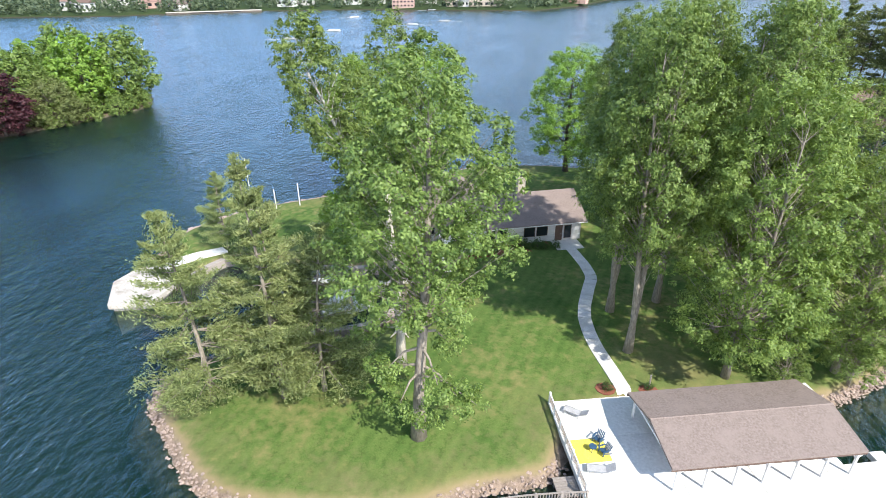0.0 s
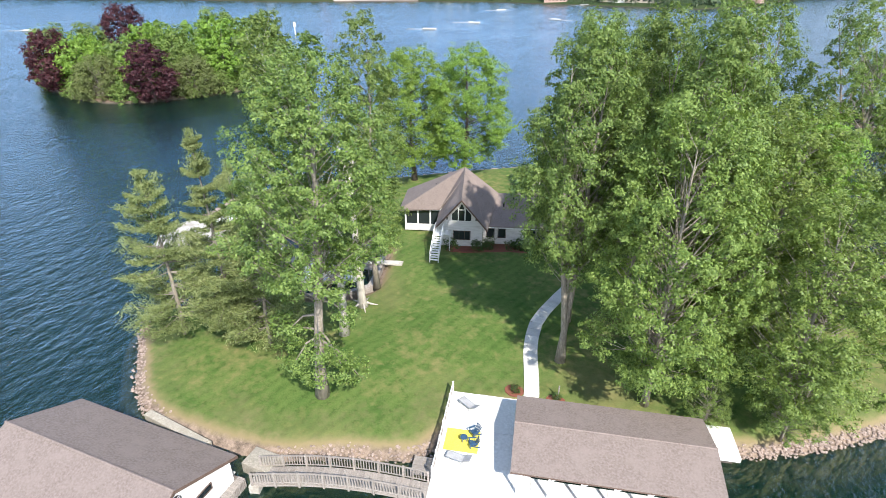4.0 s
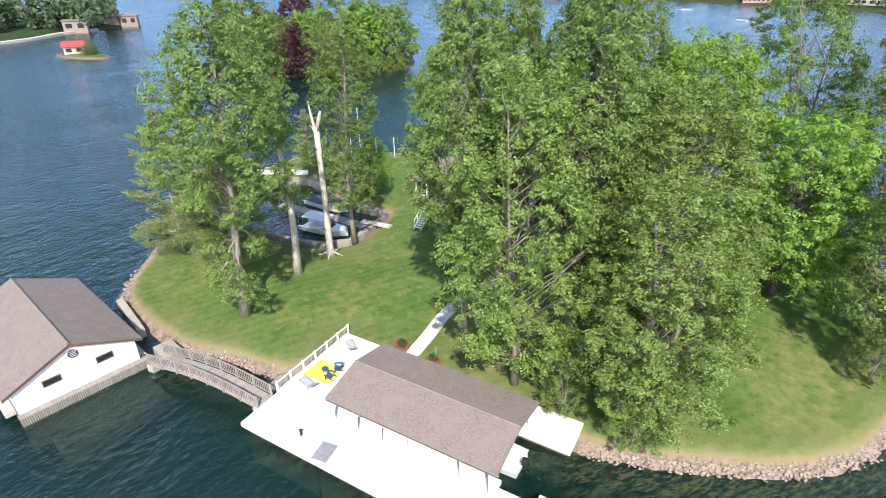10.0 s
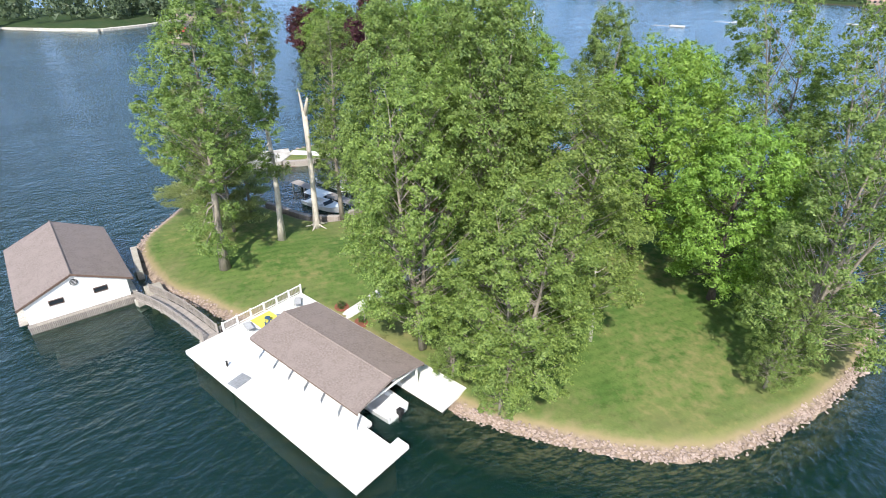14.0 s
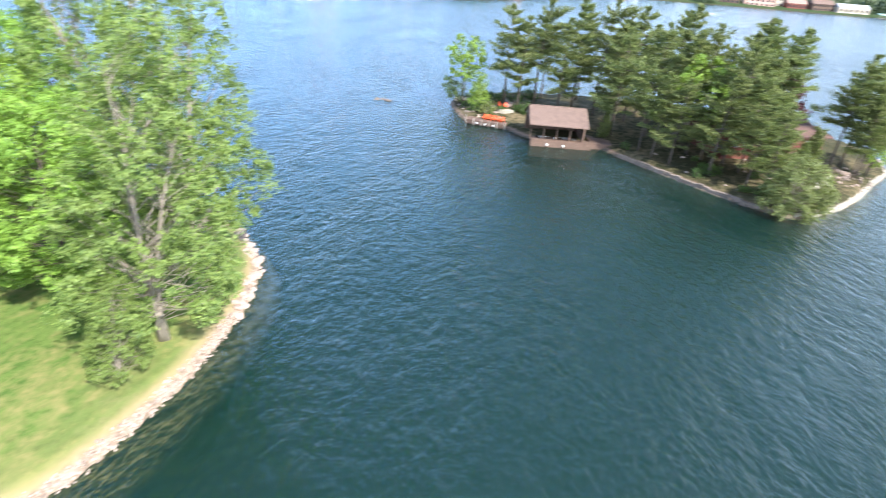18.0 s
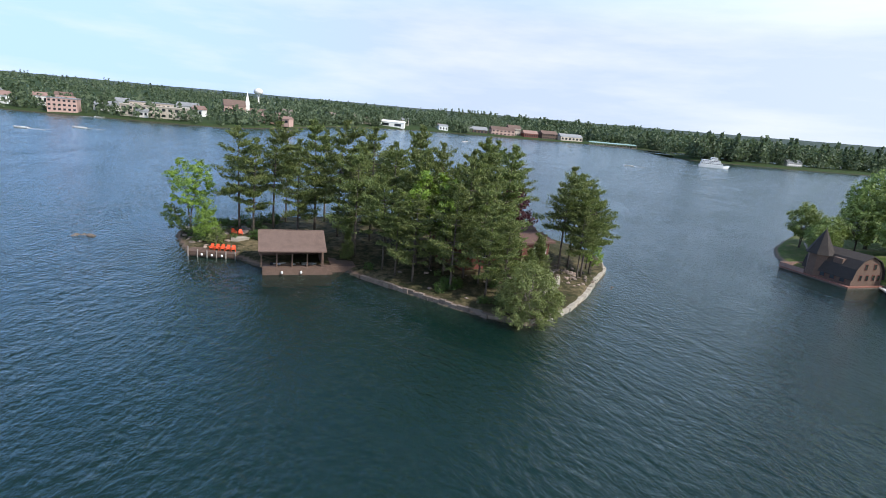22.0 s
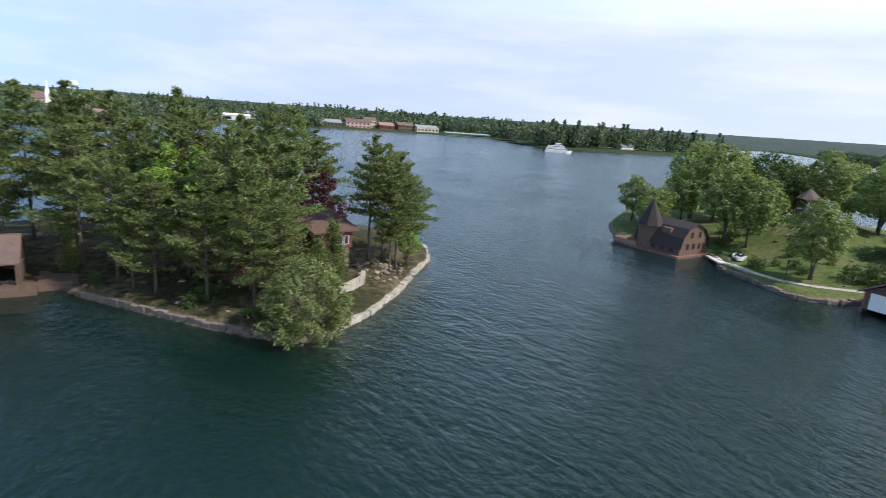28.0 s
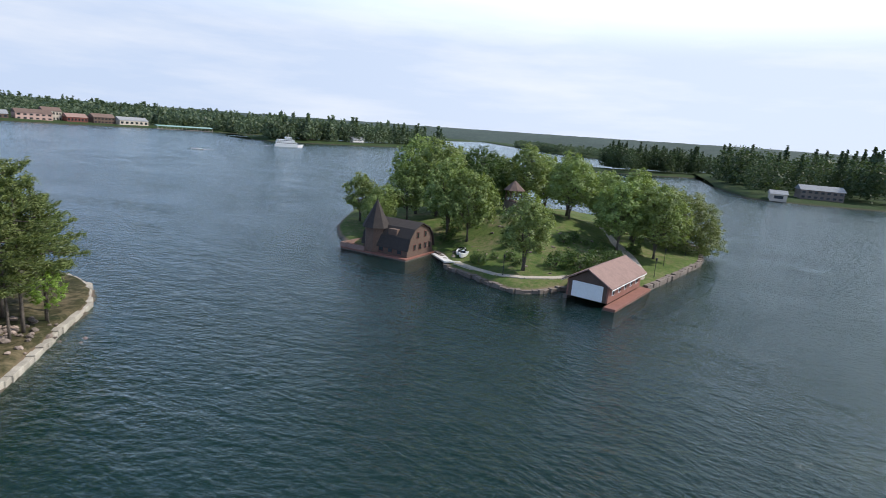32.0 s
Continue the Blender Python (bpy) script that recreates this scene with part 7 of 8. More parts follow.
# evergreens and the red maple near the lodge
cone_ = pine("thuja_tree", "dense conical evergreen beside the lodge", 6.5, 1.6, 0.02, 22, 7, 26, 0.36, 0.12, M["dark_pine_needle"], M["dark_bark"], 44, at=pose(116.4, 115.2, Z2(116.4, 115.2)) @ Matrix.Scale(1.25, 4), flat=0.5)
put(cone_, 113.6, 112.6, Z2(113.6, 112.6), 0.8, 60)
put(cone_, 117.0, 117.0, Z2(117, 117), 0.7, 160)
put(cone_, 86.6, 130.4, Z2(86.6, 130.4), 0.6, 20)
put(red, 122.0, 142.0, Z2(122, 142), 0.72, 20)
put(map_b, 131.0, 122.6, Z2(131, 122.6), 0.42, 220, label="small light green bush at the shore")
for k in range(34):
    x, y = rr.uniform(88, 116), rr.uniform(104, 128)
    d = float(shore_distance(pines_loop, np.array([[x, y]]))[0])
    if 1.5 < d < 9:
        put(shrub, x, y, Z2(x, y), rr.uniform(0.7, 1.5), rr.uniform(0, 360), label="low dark undergrowth shrub beneath the pines")

# ---------------------------------------------------------------- park island: castle boathouse, second boathouse, gazebo
cb = thing("castle_boathouse", "dark shingled boathouse with gambrel roof and turret", "boathouse", pose(194.6, 118.7, 0, 0, 0, 4))
prof = [(-5.0, 2.0), (-4.4, 4.2), (-2.8, 6.0), (0, 7.1), (2.8, 6.0), (4.4, 4.2), (5.0, 2.0)]
for (xa, za), (xb, zb) in zip(prof, prof[1:]):
    part("roof_slope", Shape().slab([(xa, -0.4, za), (xb, -0.4, zb), (xb, 11.0, zb), (xa, 11.0, za)], 0.22), M["dark_shingle"], cb)
for y in (0.0, 10.4):
    n = len(prof) + 2
    poly = [(-4.7, 0.4), (-4.7, 2.0)] + [(x * 0.96, z - 0.25) for x, z in prof[1:-1]] + [(4.7, 2.0), (4.7, 0.4)]
    n = len(poly)
    part("gable_wall", Shape().add([(x, y, z) for x, z in poly] + [(x, y + 0.25, z) for x, z in poly], [tuple(range(n)), tuple(range(2 * n - 1, n - 1, -1))] + [(i, n + i, n + (i + 1) % n, (i + 1) % n) for i in range(n)]), M["brown_wood"], cb)
for x in (-4.7, 4.45):
    part("wall", Shape().box(x, 0.26, 0.4, x + 0.25, 10.39, 2.4), M["brown_wood"], cb)
for x, z in ((-2.6, 1.6), (-0.6, 1.6), (1.4, 1.6), (3.0, 1.6), (-1.6, 4.0), (1.2, 4.0)):
    w = part("window", Shape().box(x, -0.07, z, x + 0.9, 0, z + 1.3), M["red_wood"], cb)
    part("pane", Shape().box(x + 0.1, -0.09, z + 0.1, x + 0.8, -0.071, z + 1.2), M["glass"], w)
for y in (1.2, 3.4, 5.6):
    w = part("window", Shape().box(-4.78, y, 0.9, -4.7, y + 1.2, 1.9), M["red_wood"], cb)
    part("pane", Shape().box(-4.80, y + 0.1, 1.0, -4.781, y + 1.1, 1.8), M["glass"], w)
octa = [(-3.4 + 2.3 * math.cos(w), 8.6 + 2.3 * math.sin(w)) for w in [k * math.pi / 4 + 0.39 for k in range(8)]]
tower = part("turret", Shape().prism(octa, 0.51, 5.5), M["brown_wood"], cb, "eight-sided shingled turret")
ap = (-3.4, 8.6, 11.0)
ring8 = [(-3.4 + 2.95 * math.cos(w), 8.6 + 2.95 * math.sin(w), 5.4) for w in [k * math.pi / 4 + 0.39 for k in range(8)]]
for k in range(8):
    part("roof_facet", Shape().add([ring8[k], ring8[(k + 1) % 8], ap, (-3.4, 8.6, 5.35)], [(0, 1, 2), (1, 0, 3), (0, 2, 3), (2, 1, 3)]), M["dark_shingle"], tower)
part("finial", Shape().tube([(-3.4, 8.6, 10.9), (-3.4, 8.6, 11.9)], [0.06, 0.02], 5), M["dark_metal"], tower)
part("dormer", Shape().box(-4.2, 3.0, 3.6, -2.2, 5.0, 5.6, bevel=0.05), M["brown_wood"], cb)
cbd = thing("timber_dock", "reddish timber dock round the castle boathouse", "dock", pose(194.6, 118.7, 0, 0, 0, 4))
part("deck", Shape().box(-6.0, -0.6, 0.25, 5.2, 15.6, 0.5), M["red_brick"], cbd)
part("crib", Shape().box(-5.9, -0.5, -2.5, 5.1, 15.5, 0.245), M["dark_stone"], cbd)
part("railing", Shape().box(-6.0, 9.5, 0.5, -5.9, 15.6, 1.4).box(-5.9, 15.5, 0.5, 2, 15.6, 1.4), M["red_roof"], cbd)

b2 = thing("boathouse", "red-brown brick boathouse with pink roof and white door", "boathouse", pose(189.9, 78.9, 0, 0, 0, -3))
part("wall", Shape().box(0, 0, 0.7, 16.0, 0.25, 3.45), M["red_brick"], b2)
part("wall", Shape().box(0, 6.65, 0.7, 16.0, 6.9, 3.45), M["red_brick"], b2)
for x in (0.0, 15.75):
    part("gable_wall", Shape().add([(x, 0.26, 0.7), (x, 6.64, 0.7), (x, 6.64, 3.4), (x, 3.45, 5.4), (x, 0.26, 3.4), (x + 0.25, 0.26, 0.7), (x + 0.25, 6.64, 0.7), (x + 0.25, 6.64, 3.4), (x + 0.25, 3.45, 5.4), (x + 0.25, 0.26, 3.4)],
                                   [(4, 3, 2, 1, 0), (5, 6, 7, 8, 9), (0, 1, 6, 5), (1, 2, 7, 6), (2, 3, 8, 7), (3, 4, 9, 8), (4, 0, 5, 9)]), M["brown_wood"], b2)
dr = part("overhead_door", Shape().box(-0.1, 0.9, 0.75, -0.01, 6.0, 3.3), M["white_paint"], b2, "white panelled overhead door")
for k in range(4):
    part("panel_rib", Shape().box(-0.13, 0.9, 1.25 + 0.5 * k, -0.101, 6.0, 1.30 + 0.5 * k), M["white_paint"], dr)
for k in range(5):
    x = 1.6 + k * 2.9
    w = part("window", Shape().box(x, -0.06, 1.7, x + 1.0, 0, 2.8), M["white_paint"], b2)
    part("pane", Shape().box(x + 0.1, -0.08, 1.8, x + 0.9, -0.061, 2.7), M["glass"], w)
gable_roof(b2, -0.7, 16.7, -0.75, 7.65, 3.35, 5.75, "red_roof", 0.2)
for y, s in ((-0.75, -1), (7.65, 1)):
    part("fascia", Shape().box(-0.7, y - 0.03, 3.05, 16.7, y + 0.03, 3.2), M["white_paint"], b2)
b2d = thing("stone_dock", "red-brown stone and timber dock beside the boathouse", "dock", pose(189.9, 78.9, 0, 0, 0, -3))
part("deck", Shape().box(-1.6, -1.9, 0.15, 16.5, -0.01, 0.6, bevel=0.03), M["red_brick"], b2d)
part("crib", Shape().box(-1.5, -1.8, -2.5, 16.4, 0.2, 0.148).box(0, 6.7, -2.5, 16, 7.4, 0.6), M["dark_stone"], b2d)

GZ = Z3(226.5, 114.8) + 1.2
gz = thing("gazebo", "octagonal wooden gazebo with dark conical roof", "gazebo", pose(226.5, 114.8, GZ))
oc = [(2.1 * math.cos(w), 2.1 * math.sin(w)) for w in [k * math.pi / 4 for k in range(8)]]
part("base", Shape().prism([(x * 1.1, y * 1.1) for x, y in oc], -2.7, 1.0), M["dark_stone"], gz, "rubble stone base")
part("deck", Shape().prism(oc, 1.0, 1.15), M["brown_wood"], gz)
for k in range(8):
    (xa, ya), (xb, yb) = oc[k], oc[(k + 1) % 8]
    part("post", Shape().tube([(xa * 0.95, ya * 0.95, 1.15), (xa * 0.95, ya * 0.95, 3.8)], 0.09, 5), M["brown_wood"], gz)
    part("rail", Shape().tube([(xa * 0.95, ya * 0.95, 2.0), (xb * 0.95, yb * 0.95, 2.0)], 0.06, 4), M["brown_wood"], gz)
    part("roof_facet", Shape().add([(xa * 1.3, ya * 1.3, 3.7), (xb * 1.3, yb * 1.3, 3.7), (0, 0, 6.1), (0, 0, 3.65)], [(0, 1, 2), (1, 0, 3), (0, 2, 3), (2, 1, 3)]), M["brown_roof"], gz)
part("finial", Shape().tube([(0, 0, 6.0), (0, 0, 6.7)], [0.08, 0.02], 5), M["dark_metal"], gz)

pw = thing("shore_wall", "dark rubble stone wall along the park shore", "wall", kind="structure")
wall_run(pw, [(200, 118.2), (196, 113.4), (191.2, 109.9), (189, 103.5), (187, 97.6), (186.2, 93), (189, 90.2), (194, 88.4), (196, 86)], 0.8, -0.8, 0.62, 0.9, "dark_stone", 9, wob=0.2)
wall_run(pw, [(206.8, 77.2), (215, 76.1), (224, 75.1), (240, 73.6), (257, 75.6), (266, 80.5)], 0.9, -0.8, 0.9, 1.5, "dark_stone", 10, wob=0.14)
landing = thing("paving", "pale concrete landing and gravel path on the park shore", "path", kind="structure")


def ribbon(parent, line, width, zf, lift, mat, name="gravel"):
    pts = np.array(line, float)
    for a, b in zip(pts, pts[1:]):
        d = (b - a) / np.linalg.norm(b - a)
        n = np.array([-d[1], d[0]]) * width / 2
        za, zb = zf(*a) + lift, zf(*b) + lift
        part(name, Shape().slab([(*(a - n), za), (*(b - n - 0.01 * d), zb), (*(b + n - 0.01 * d), zb), (*(a + n), za)], 0.3), M[mat], parent)


ribbon(landing, [(199, 117.0), (195.5, 112.5), (192.5, 109.4)], 3.2, Z3, 0.1, "path_stone", "slab")
ribbon(landing, [(192.5, 108.5), (191.5, 104), (190.8, 99), (192.5, 94.5), (197, 90.5), (203, 87.5), (208, 84)], 1.6, Z3, 0.12, "gravel")
ribbon(landing, [(206, 80.5), (211, 79.5), (217, 81), (225, 85), (234, 92), (243, 98)], 2.0, Z3, 0.14, "gravel")
ribbon(landing, [(206, 140), (212, 147), (220, 155)], 2.2, Z3, 0.14, "gravel")
for x, y in ((191.2, 98.0), (214, 77.5), (226.5, 78.5), (243, 77.2)):
    lp = thing("street_lamp", "dark iron lamp post on the park lawn", "lamp post", pose(x, y, Z3(x, y)), "lamps of the park")
    part("pole", Shape().tube([(0, 0, -0.2), (0, 0, 0.3), (0, 0, 3.2)], [0.12, 0.07, 0.055], 7), M["dark_metal"], lp)
    part("lantern", Shape().tube([(0, 0, 3.2), (0, 0, 3.3), (0, 0, 3.7), (0, 0, 3.85)], [0.06, 0.16, 0.2, 0.04], 6), M["dark_metal"], lp)
for k in range(44):
    x, y = rr.uniform(191, 232), rr.uniform(80, 128)
    if float(shore_distance(park_loop, np.array([[x, y]]))[0]) > 2.5:
        put(shrub, x, y, Z3(x, y), rr.uniform(0.8, 1.9), rr.uniform(0, 360), label="dark green clipped shrub on the park slope")
for x, y, s in ((205, 89, 3.0), (210, 88, 2.6), (203, 93, 2.3), (214, 86, 2.4), (211, 80.5, 1.6), (208.5, 81.5, 1.5)):
    put(shrub, x, y, Z3(x, y), s, x * 7, label="broad dark spreading yew bush on the slope")
rocks3 = thing("rock_garden", "grey rocks set in the park slope", "rocks", kind="structure")
for k in range(60):
    x, y = rr.uniform(196, 228), rr.uniform(86, 122)
    s = rr.uniform(0.4, 1.2)
    part("stone", DROCKS[k % 5], None, rocks3, at=pose(x, y, Z3(x, y), 10, 5, rr.uniform(0, 360)) @ Matrix.Diagonal((s, s, s * 0.7, 1)))
for x, y, a in ((200.5, 112.5, 20), (198.0, 110.5, 200)):
    rb = motor_boat("motor_boat", "small white boat hauled out on the landing", pose(x, y, Z3(x, y) + 0.25, 0, 0, a), 4.0, 1.6)

# ---------------------------------------------------------------- town, far houses, boats
def far_house(name, label, x, y, z, w, d, h, roof_h, wall, roofm, turn=0, rows=1, cols=4, group="", flat=False):
    th = thing(name, label, "building", pose(x, y, z, 0, 0, turn), group)
    part("wall", Shape().box(-w / 2, -d / 2, -2, w / 2, d / 2, h), M[wall], th)
    if flat:
        part("roof", Shape().box(-w / 2 - 0.4, -d / 2 - 0.4, h, w / 2 + 0.4, d / 2 + 0.4, h + 0.6), M[roofm], th)
    else:
        part("roof", Shape().add([(-w / 2 - 0.6, -d / 2 - 0.6, h), (w / 2 + 0.6, -d / 2 - 0.6, h), (w / 2 + 0.6, d / 2 + 0.6, h), (-w / 2 - 0.6, d / 2 + 0.6, h), (-w / 2 - 0.4, 0, h + roof_h), (w / 2 + 0.4, 0, h + roof_h)],
                                 [(3, 2, 1, 0), (0, 1, 5, 4), (2, 3, 4, 5), (1, 2, 5), (3, 0, 4)]), M[roofm], th)
    for r in range(rows):
        for c in range(cols):
            cx = -w / 2 + (c + 0.5) * w / cols
            z0 = h / rows * (r + 0.32)
            part("window", Shape().box(cx - w / cols * 0.27, -d / 2 - 0.06, z0, cx + w / cols * 0.27, -d / 2, z0 + h / rows * 0.45), M["glass"], th)
    return th


far_house("brick_house", "pink brick waterfront block with rows of windows", -97, 543, 2, 20, 14, 10, 0, "pink_brick", "grey_roof", 6, 3, 6, flat=True)
far_house("waterfront_hotel", "long cream waterfront building with many windows", -32, 548, 2.5, 50, 16, 9, 0, "cream_wall", "cream_wall", -3, 2, 10, flat=True)
far_house("waterfront_hotel", "cream upper storey building behind the waterfront", -38, 560, 8, 32, 12, 6, 0, "cream_wall", "grey_roof", -3, 1, 9, flat=True)
far_house("arena_building", "low brown long building on the waterfront lawn", 55, 600, 4, 44, 12, 5, 2.5, "pink_brick", "red_roof", -20, 1, 8)
church = far_house("church", "brown church with a slim white spire", 20, 640, 5, 20, 15, 11, 6, "pink_brick", "brown_roof", 10, 1, 5)
part("spire", Shape().box(10.6, -1.9, 0, 14.4, 1.9, 13).add([(10.3, -2.2, 13), (14.7, -2.2, 13), (14.7, 2.2, 13), (10.3, 2.2, 13), (12.5, 0, 27)], [(3, 2, 1, 0), (0, 1, 4), (1, 2, 4), (2, 3, 4), (3, 0, 4)]), M["white_paint"], church, "white spire")
tower_w = thing("water_tower", "white pedestal water tower above the trees", "water tower", pose(15, 1138, 12))
part("pedestal", Shape().tube([(0, 0, 0), (0, 0, 5), (0, 0, 16), (0, 0, 19)], [3.6, 2.0, 1.8, 3.2], 14), M["white_paint"], tower_w, smooth=True)
part("tank", Shape().tube([(0, 0, 18.5), (0, 0, 20.5), (0, 0, 24.5), (0, 0, 28), (0, 0, 30)], [3.2, 7.5, 8.4, 6.4, 0.5], 18), M["white_paint"], tower_w, smooth=True)
far_house("boat_shed", "long white marina shed on the shore", 216, 836, 1.5, 36, 14, 8, 2.5, "white_paint", "white_paint", -18, 1, 2)
far_house("marina_house", "white marina building beside the bay", 300, 866, 2, 14, 10, 7, 3, "white_paint", "grey_roof", 0, 1, 3)
for k, (x, y, w, h, wm, rm) in enumerate(((360, 884, 34, 6, "brown_wood", "grey_roof"), (405, 886, 40, 9, "pink_brick", "brown_roof"), (430, 900, 22, 13, "cream_wall", "brown_roof"), (455, 890, 26, 7, "red_wood", "red_roof"), (490, 893, 30, 9, "brown_wood", "brown_roof"), (530, 892, 46, 7, "cream_wall", "grey_roof"))):
    far_house("lodge_building", "brown waterfront resort building with gabled roof", x, y, 2, w, 14, h, 5, wm, rm, -4 + 3 * k, 2 if h > 8 else 1, 6, "resort buildings")
cd = thing("covered_docks", "long low green-roofed covered boat docks", "dock", pose(590, 856, 0, 0, 0, -6))
part("roof", Shape().slab([(-42, -7, 5.0), (42, -7, 5.0), (42, 0, 6.4), (-42, 0, 6.4)], 0.4).slab([(-42, 0, 6.4), (42, 0, 6.4), (42, 7, 5.0), (-42, 7, 5.0)], 0.4), M["green_roof"], cd)
for k in range(15):
    part("post", Shape().box(-41.5 + k * 5.9, -6.8, -2, -40.9 + k * 5.9, -6.2, 4.7), M["grey_wood"], cd)
part("deck", Shape().box(-42, -6, 0.4, 42, 6, 0.9), M["grey_wood"], cd)
rt = random.Random(23)
for k in range(46):
    x = rt.uniform(-430, 75) if k < 34 else rt.uniform(90, 330)
    base = float(np.interp(x, [p[0] for p in NORTH], [p[1] for p in NORTH]))
    d = rt.uniform(14, 110)
    w = rt.uniform(9, 18)
    far_house("town_house", "small town house among trees with pitched roof", x + 0.05 * d, base + d, far_height(D8, R8, d), w, rt.uniform(8, 11), rt.uniform(4, 8), rt.uniform(2.5, 4), rt.choice(["white_paint", "cream_wall", "pink_brick", "siding"]), rt.choice(["grey_roof", "brown_roof", "red_roof", "shingle"]), rt.uniform(-25, 25), 1, 3, "town houses")
far_house("quay_building", "grey stone quay along the town shore", -262, 503, 0.0, 80, 5, 1.2, 0, "dark_stone", "old_concrete", 29, 1, 1, flat=True)
far_house("mansion", "grey two-storey waterfront house with wide roof", 530, 50, 2, 24, 13, 6.0, 3.0, "dark_stone", "grey_roof", -74, 2, 7)
far_house("garage_boathouse", "pale boathouse with a dark door at the water", 499, 71, 0.8, 9, 10, 4.0, 2.2, "cream_wall", "grey_roof", -80, 1, 1)
far_house("mansion", "pale shore house half hidden by trees", 700, 606, 2, 20, 12, 6, 3.5, "siding", "grey_roof", -10, 2, 7)
far_house("shore_villa", "grey stone villa among headland trees", 622, 622, 3, 18, 12, 9, 5, "dark_stone", "dark_shingle", 12, 2, 4)
# stone tower on the castle island and the red cottage on its islet
st = thing("stone_tower", "tall round rubble stone tower by the water", "tower", pose(-303, 121, 1.5))
part("shaft", Shape().tube([(0, 0, -2), (0, 0, 4), (0, 0, 17), (0, 0, 18)], [5.2, 4.2, 3.6, 3.9], 14), M["stone"], st)
part("roof", Shape().tube([(0, 0, 18), (0, 0, 24)], [4.4, 0.1], 14), M["red_roof"], st)
for k in range(8):
    a = -0.6 + 0.55 * (k % 4)
    part("window", Shape().box(-0.5, -0.3, 0, 0.5, 0.3, 1.6), M["glass"], st, at=pose(4.0 * math.cos(a), 4.0 * math.sin(a), 5 if k < 4 else 11, 0, 0, math.degrees(a) + 90))
arch_b = far_house("stone_pavilion", "low rubble stone pavilion with an arched opening", -297, 128, 0.8, 8, 7, 4.5, 1, "stone", "stone", 60, 1, 2, flat=True)
far_house("stone_pavilion", "low rubble stone pavilion with an arched opening", -284, 98, 1.0, 10, 6, 4.5, 1, "stone", "stone", 65, 1, 2, flat=True)
quay5 = thing("concrete_quay", "pale concrete landing quay of the castle island", "quay", kind="structure")
wall_run(quay5, [(-296, 12), (-272, 35), (-257, 52), (-266, 72), (-280, 89), (-290, 108)], 4.0, -1.5, 1.0, 8, "old_concrete", 12, "slab")
far_house("cottage", "red-roofed brown cottage on a tiny islet", -201, 71.5, 0.9, 6.4, 5, 2.6, 1.7, "cream_wall", "bright_red_roof", 70, 1, 2)
put(wil, -193, 74, 0.8, 0.55, 40, label="low olive willow bush on the islet")
dm = thing("channel_marker", "white channel marker pole with a square board", "marker", pose(-159, 234, 0))
part("pole", Shape().tube([(0, 0, -3), (0, 0, 6.5)], 0.2, 6), M["white_paint"], dm)
part("board", Shape().box(-0.7, -0.1, 4.8, 0.7, 0.1, 6.9), M["white_paint"], dm)

ferry = thing("ferry_boat", "white three-deck tour ferry under way", "ferry", pose(486, 500, 0, 0, 0, -32))
part("hull", Shape().add([(-13, -3.6, -0.5), (9, -3.6, -0.5), (14, 0, -0.5), (9, 3.6, -0.5), (-13, 3.6, -0.5), (-13, -3.8, 2.2), (9.5, -3.8, 2.4), (15.5, 0, 3.2), (9.5, 3.8, 2.4), (-13, 3.8, 2.2)],
                         [(4, 3, 2, 1, 0), (5, 6, 7, 8, 9), (0, 1, 6, 5), (1, 2, 7, 6), (2, 3, 8, 7), (3, 4, 9, 8), (4, 0, 5, 9)]), M["hull_white"], ferry)
for z, x0, x1 in ((2.4, -12, 8.5), (5.0, -11, 6.0), (7.6, -3, 3.0)):
    dk = part("deckhouse", Shape().box(x0, -3.2, z, x1, 3.2, z + 2.3, bevel=0.15), M["hull_white"], ferry)
    for s in (-1, 1):
        n = int((x1 - x0) / 2)
        for k in range(n):
            a = x0 + 0.6 + k * (x1 - x0 - 0.6) / n
            part("window", Shape().box(a, s * 3.2 - 0.04, z + 0.9, a + 1.2, s * 3.2 + 0.04, z + 1.7), M["glass"], dk)
part("mast", Shape().tube([(0, 0, 9.9), (0, 0, 13)], 0.12, 5), M["white_paint"], ferry)


def wake(x, y, turn, length, width):
    length, width = length * 0.6, width * 0.7
    s = Shape()
    for sgn in (-1, 1):
        v = []
        for k in range(9):
            t = k / 8
            v += [(-t * length, sgn * (0.4 + t * width), 0.05 + 0.08 * (1 - t)), (-t * length, sgn * (1.0 + t * width * 1.15 + 0.5), 0.03)]
        f = [(2 * k, 2 * k + 1, 2 * k + 3, 2 * k + 2) if sgn < 0 else (2 * k + 2, 2 * k + 3, 2 * k + 1, 2 * k) for k in range(8)]
        s.add(v, f)
    return solid("boat_wake", s, M["foam"], "white foaming wake behind a boat", "wake", "stuff", at=pose(x, y, 0.04, 0, 0, turn))


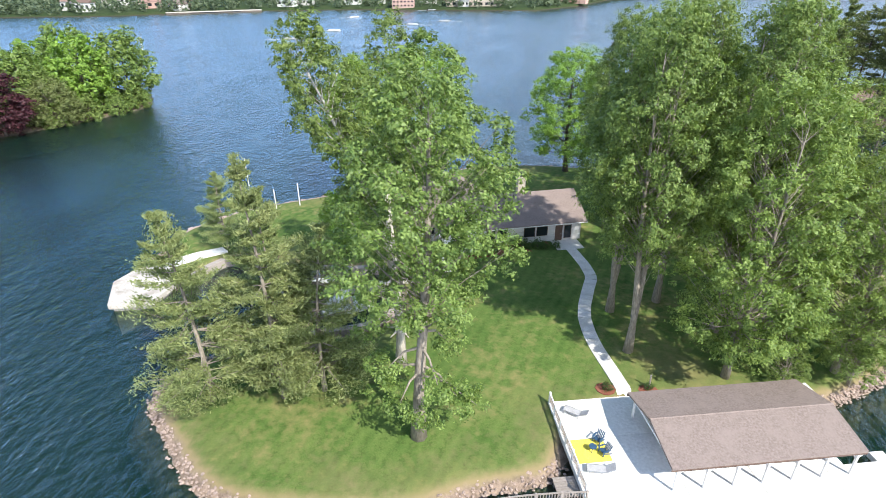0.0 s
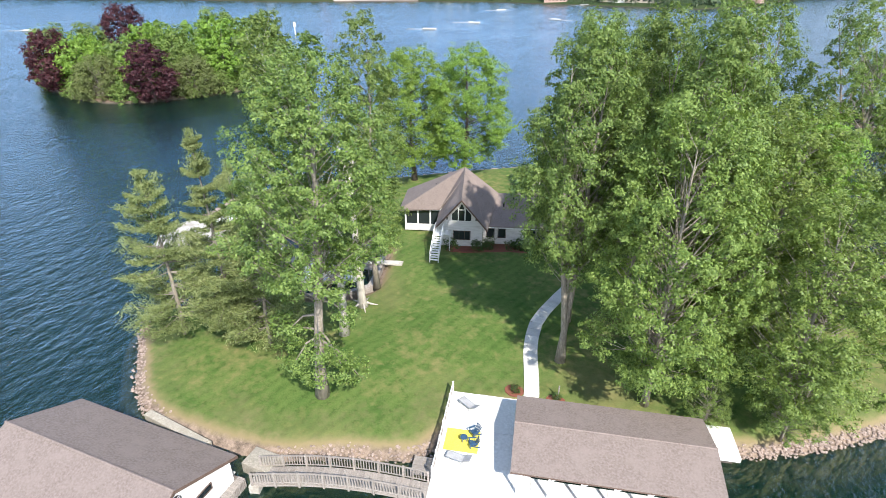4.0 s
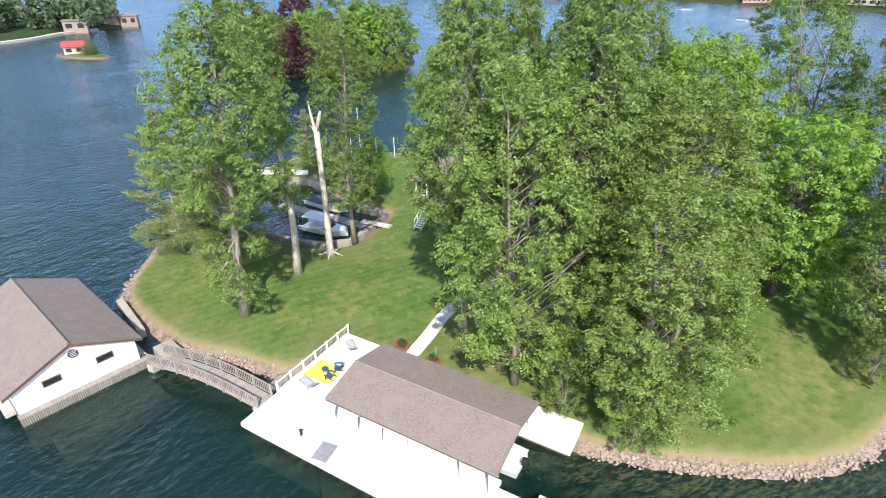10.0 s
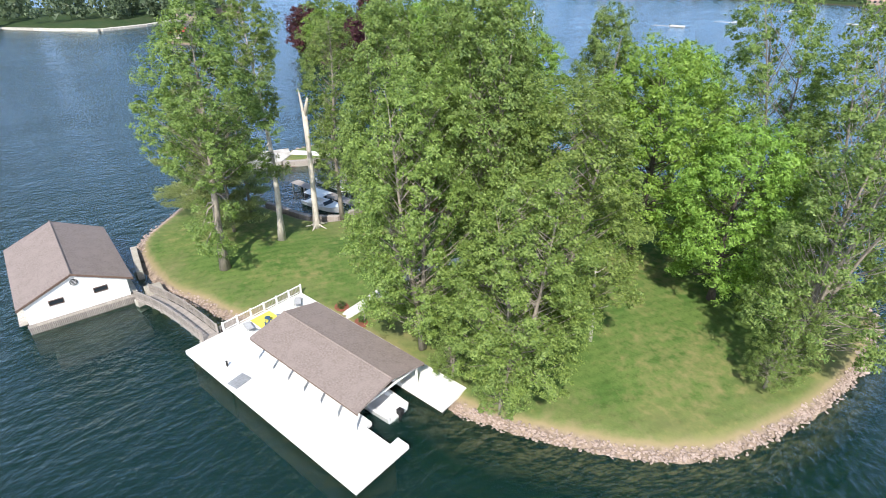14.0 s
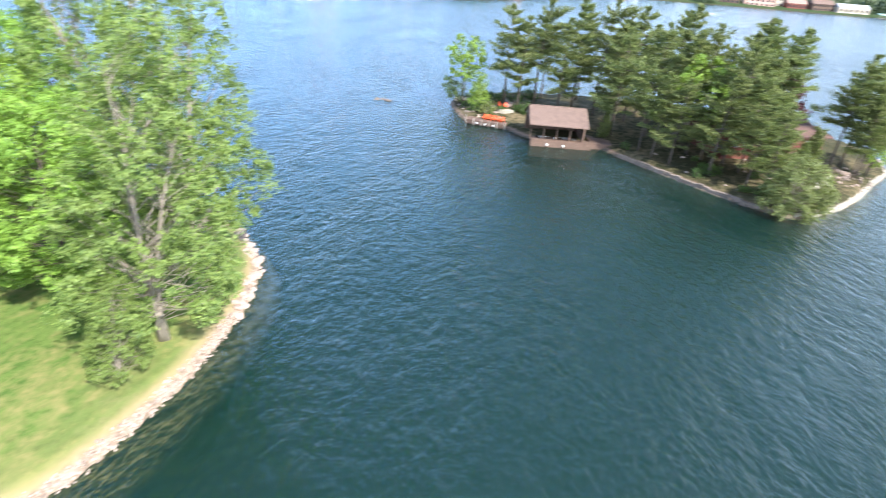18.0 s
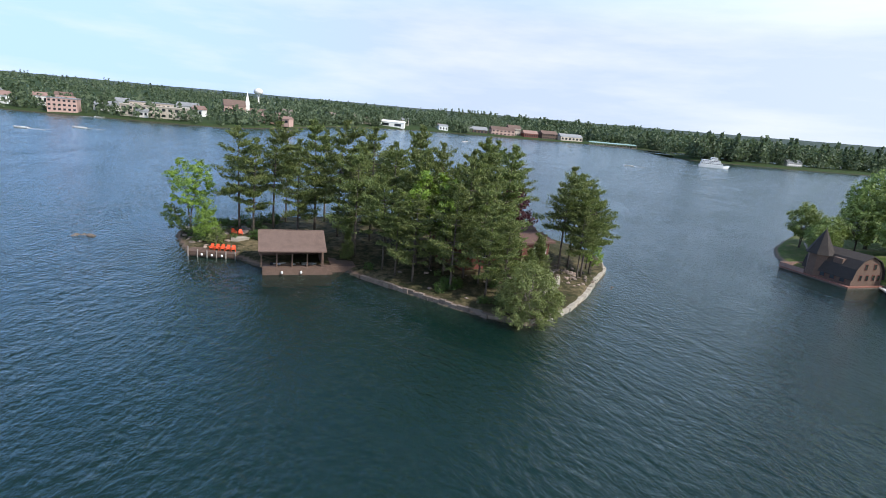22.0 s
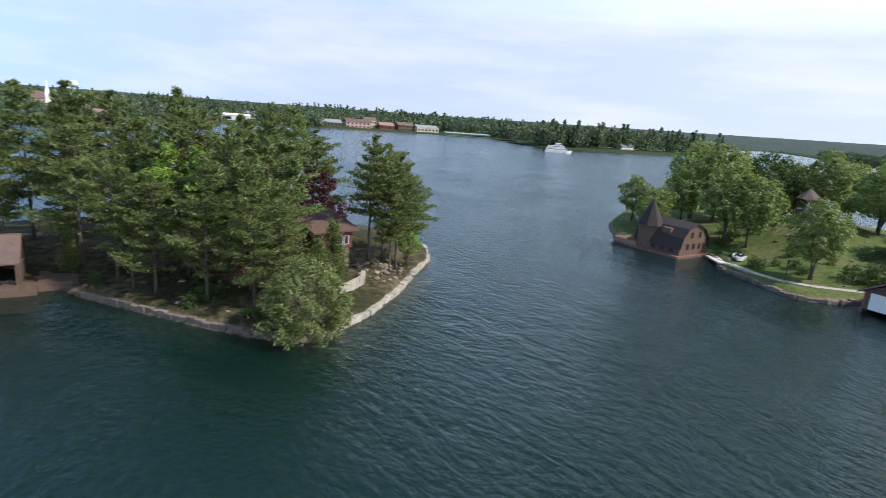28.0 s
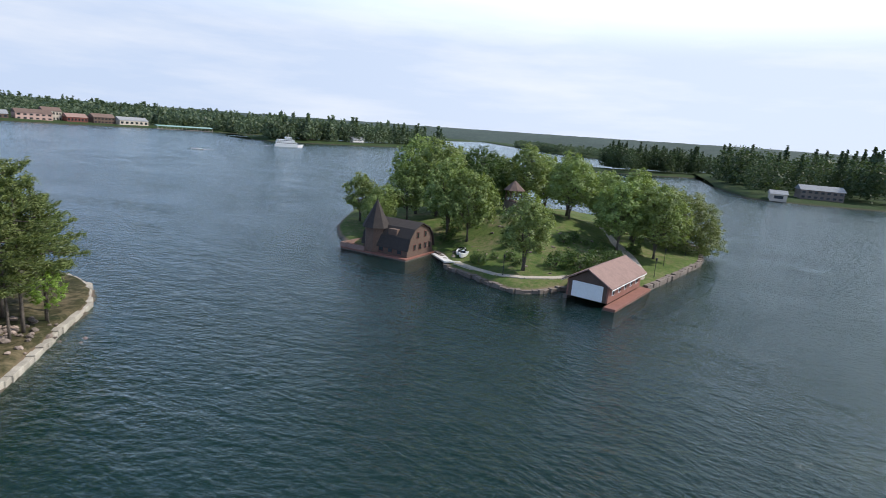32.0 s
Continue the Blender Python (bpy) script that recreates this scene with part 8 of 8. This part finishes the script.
for x, y, a in ((-113, 293, 10), (-62, 380, 170), (-44, 409, 175), (-69, 531, 5), (344, 432, 160), (-305, 200, 20), (-119, 446, 30), (260, 620, 200), (-103, 338, 0)):
    motor_boat("motor_boat", "white speedboat under way on the river", pose(x, y, 0.1, 0, 0, a), 7.5, 2.6, group="speedboats on the river")
    wake(x - 3.5 * math.cos(radians(a)), y - 3.5 * math.sin(radians(a)), a, 16, 1.8)
wake(474, 508, -32, 40, 4)

# ---------------------------------------------------------------- stones along the home shore (last)
rip = thing("stone_shore", "reddish riprap stones along the lawn shore", "rocks", kind="structure")
rr = random.Random(14)
n_loop = len(home_loop)
count, rest = 0, []
for i in range(n_loop):
    p, q = home_loop[i], home_loop[(i + 1) % n_loop]
    x, y = p
    east = x > 27 and y < 62
    south = -4 < x < 7 and y < 23.5
    west = x < -14 and y < 34
    north = (x < -33 and y > 44 or y > 62) and y < 92
    if not (east or south or west or north):
        continue
    d = (q - p) / np.linalg.norm(q - p)
    inn = np.array([-d[1], d[0]])
    many = 50 if east else 26 if (south or west) else 7
    for k in range(many):
        s = rr.uniform(0.12, 0.31) if not north else rr.uniform(0.5, 1.0)
        o = rr.triangular(-0.45, 0.95, 0.25)
        t = rr.random()
        c = p + (q - p) * t + inn * o
        z = max(0.0, 0.15 + 0.75 * min(1, max(o, 0) / 1.6)) + 0.02 * rr.random()
        rest.append((c[0], c[1], z, s, (east or south or west)))
near = [r for r in rest if r[4]]
rr.shuffle(near)
for k, (x, y, z, s, _) in enumerate(near[:300]):
    part("stone", ROCKS[k % 6], None, rip, at=pose(x, y, z, rr.uniform(-25, 25), rr.uniform(-25, 25), rr.uniform(0, 360)) @ Matrix.Diagonal((s * 1.25, s, s * 0.85, 1)))
verts, faces = [], []
for x, y, z, s, _ in near[300:] + [r for r in rest if not r[4]]:
    me = ROCKS[int(x * 7 + y * 3) % 6]
    m = pose(x, y, z, rr.uniform(-25, 25), rr.uniform(-25, 25), rr.uniform(0, 360)) @ Matrix.Diagonal((s * 1.25, s, s * 0.85, 1))
    k = len(verts)
    verts += [tuple(m @ v.co) for v in me.vertices]
    faces += [tuple(i + k for i in pl_.vertices) for pl_ in me.polygons]
me = bpy.data.meshes.new("stone_rubble")
me.from_pydata(verts, [], faces)
me.materials.append(M["stone"])
rub = new("stone_rubble", me)
rub.parent = rip
tagged(rub, "small reddish rubble stones", kind="stuff")
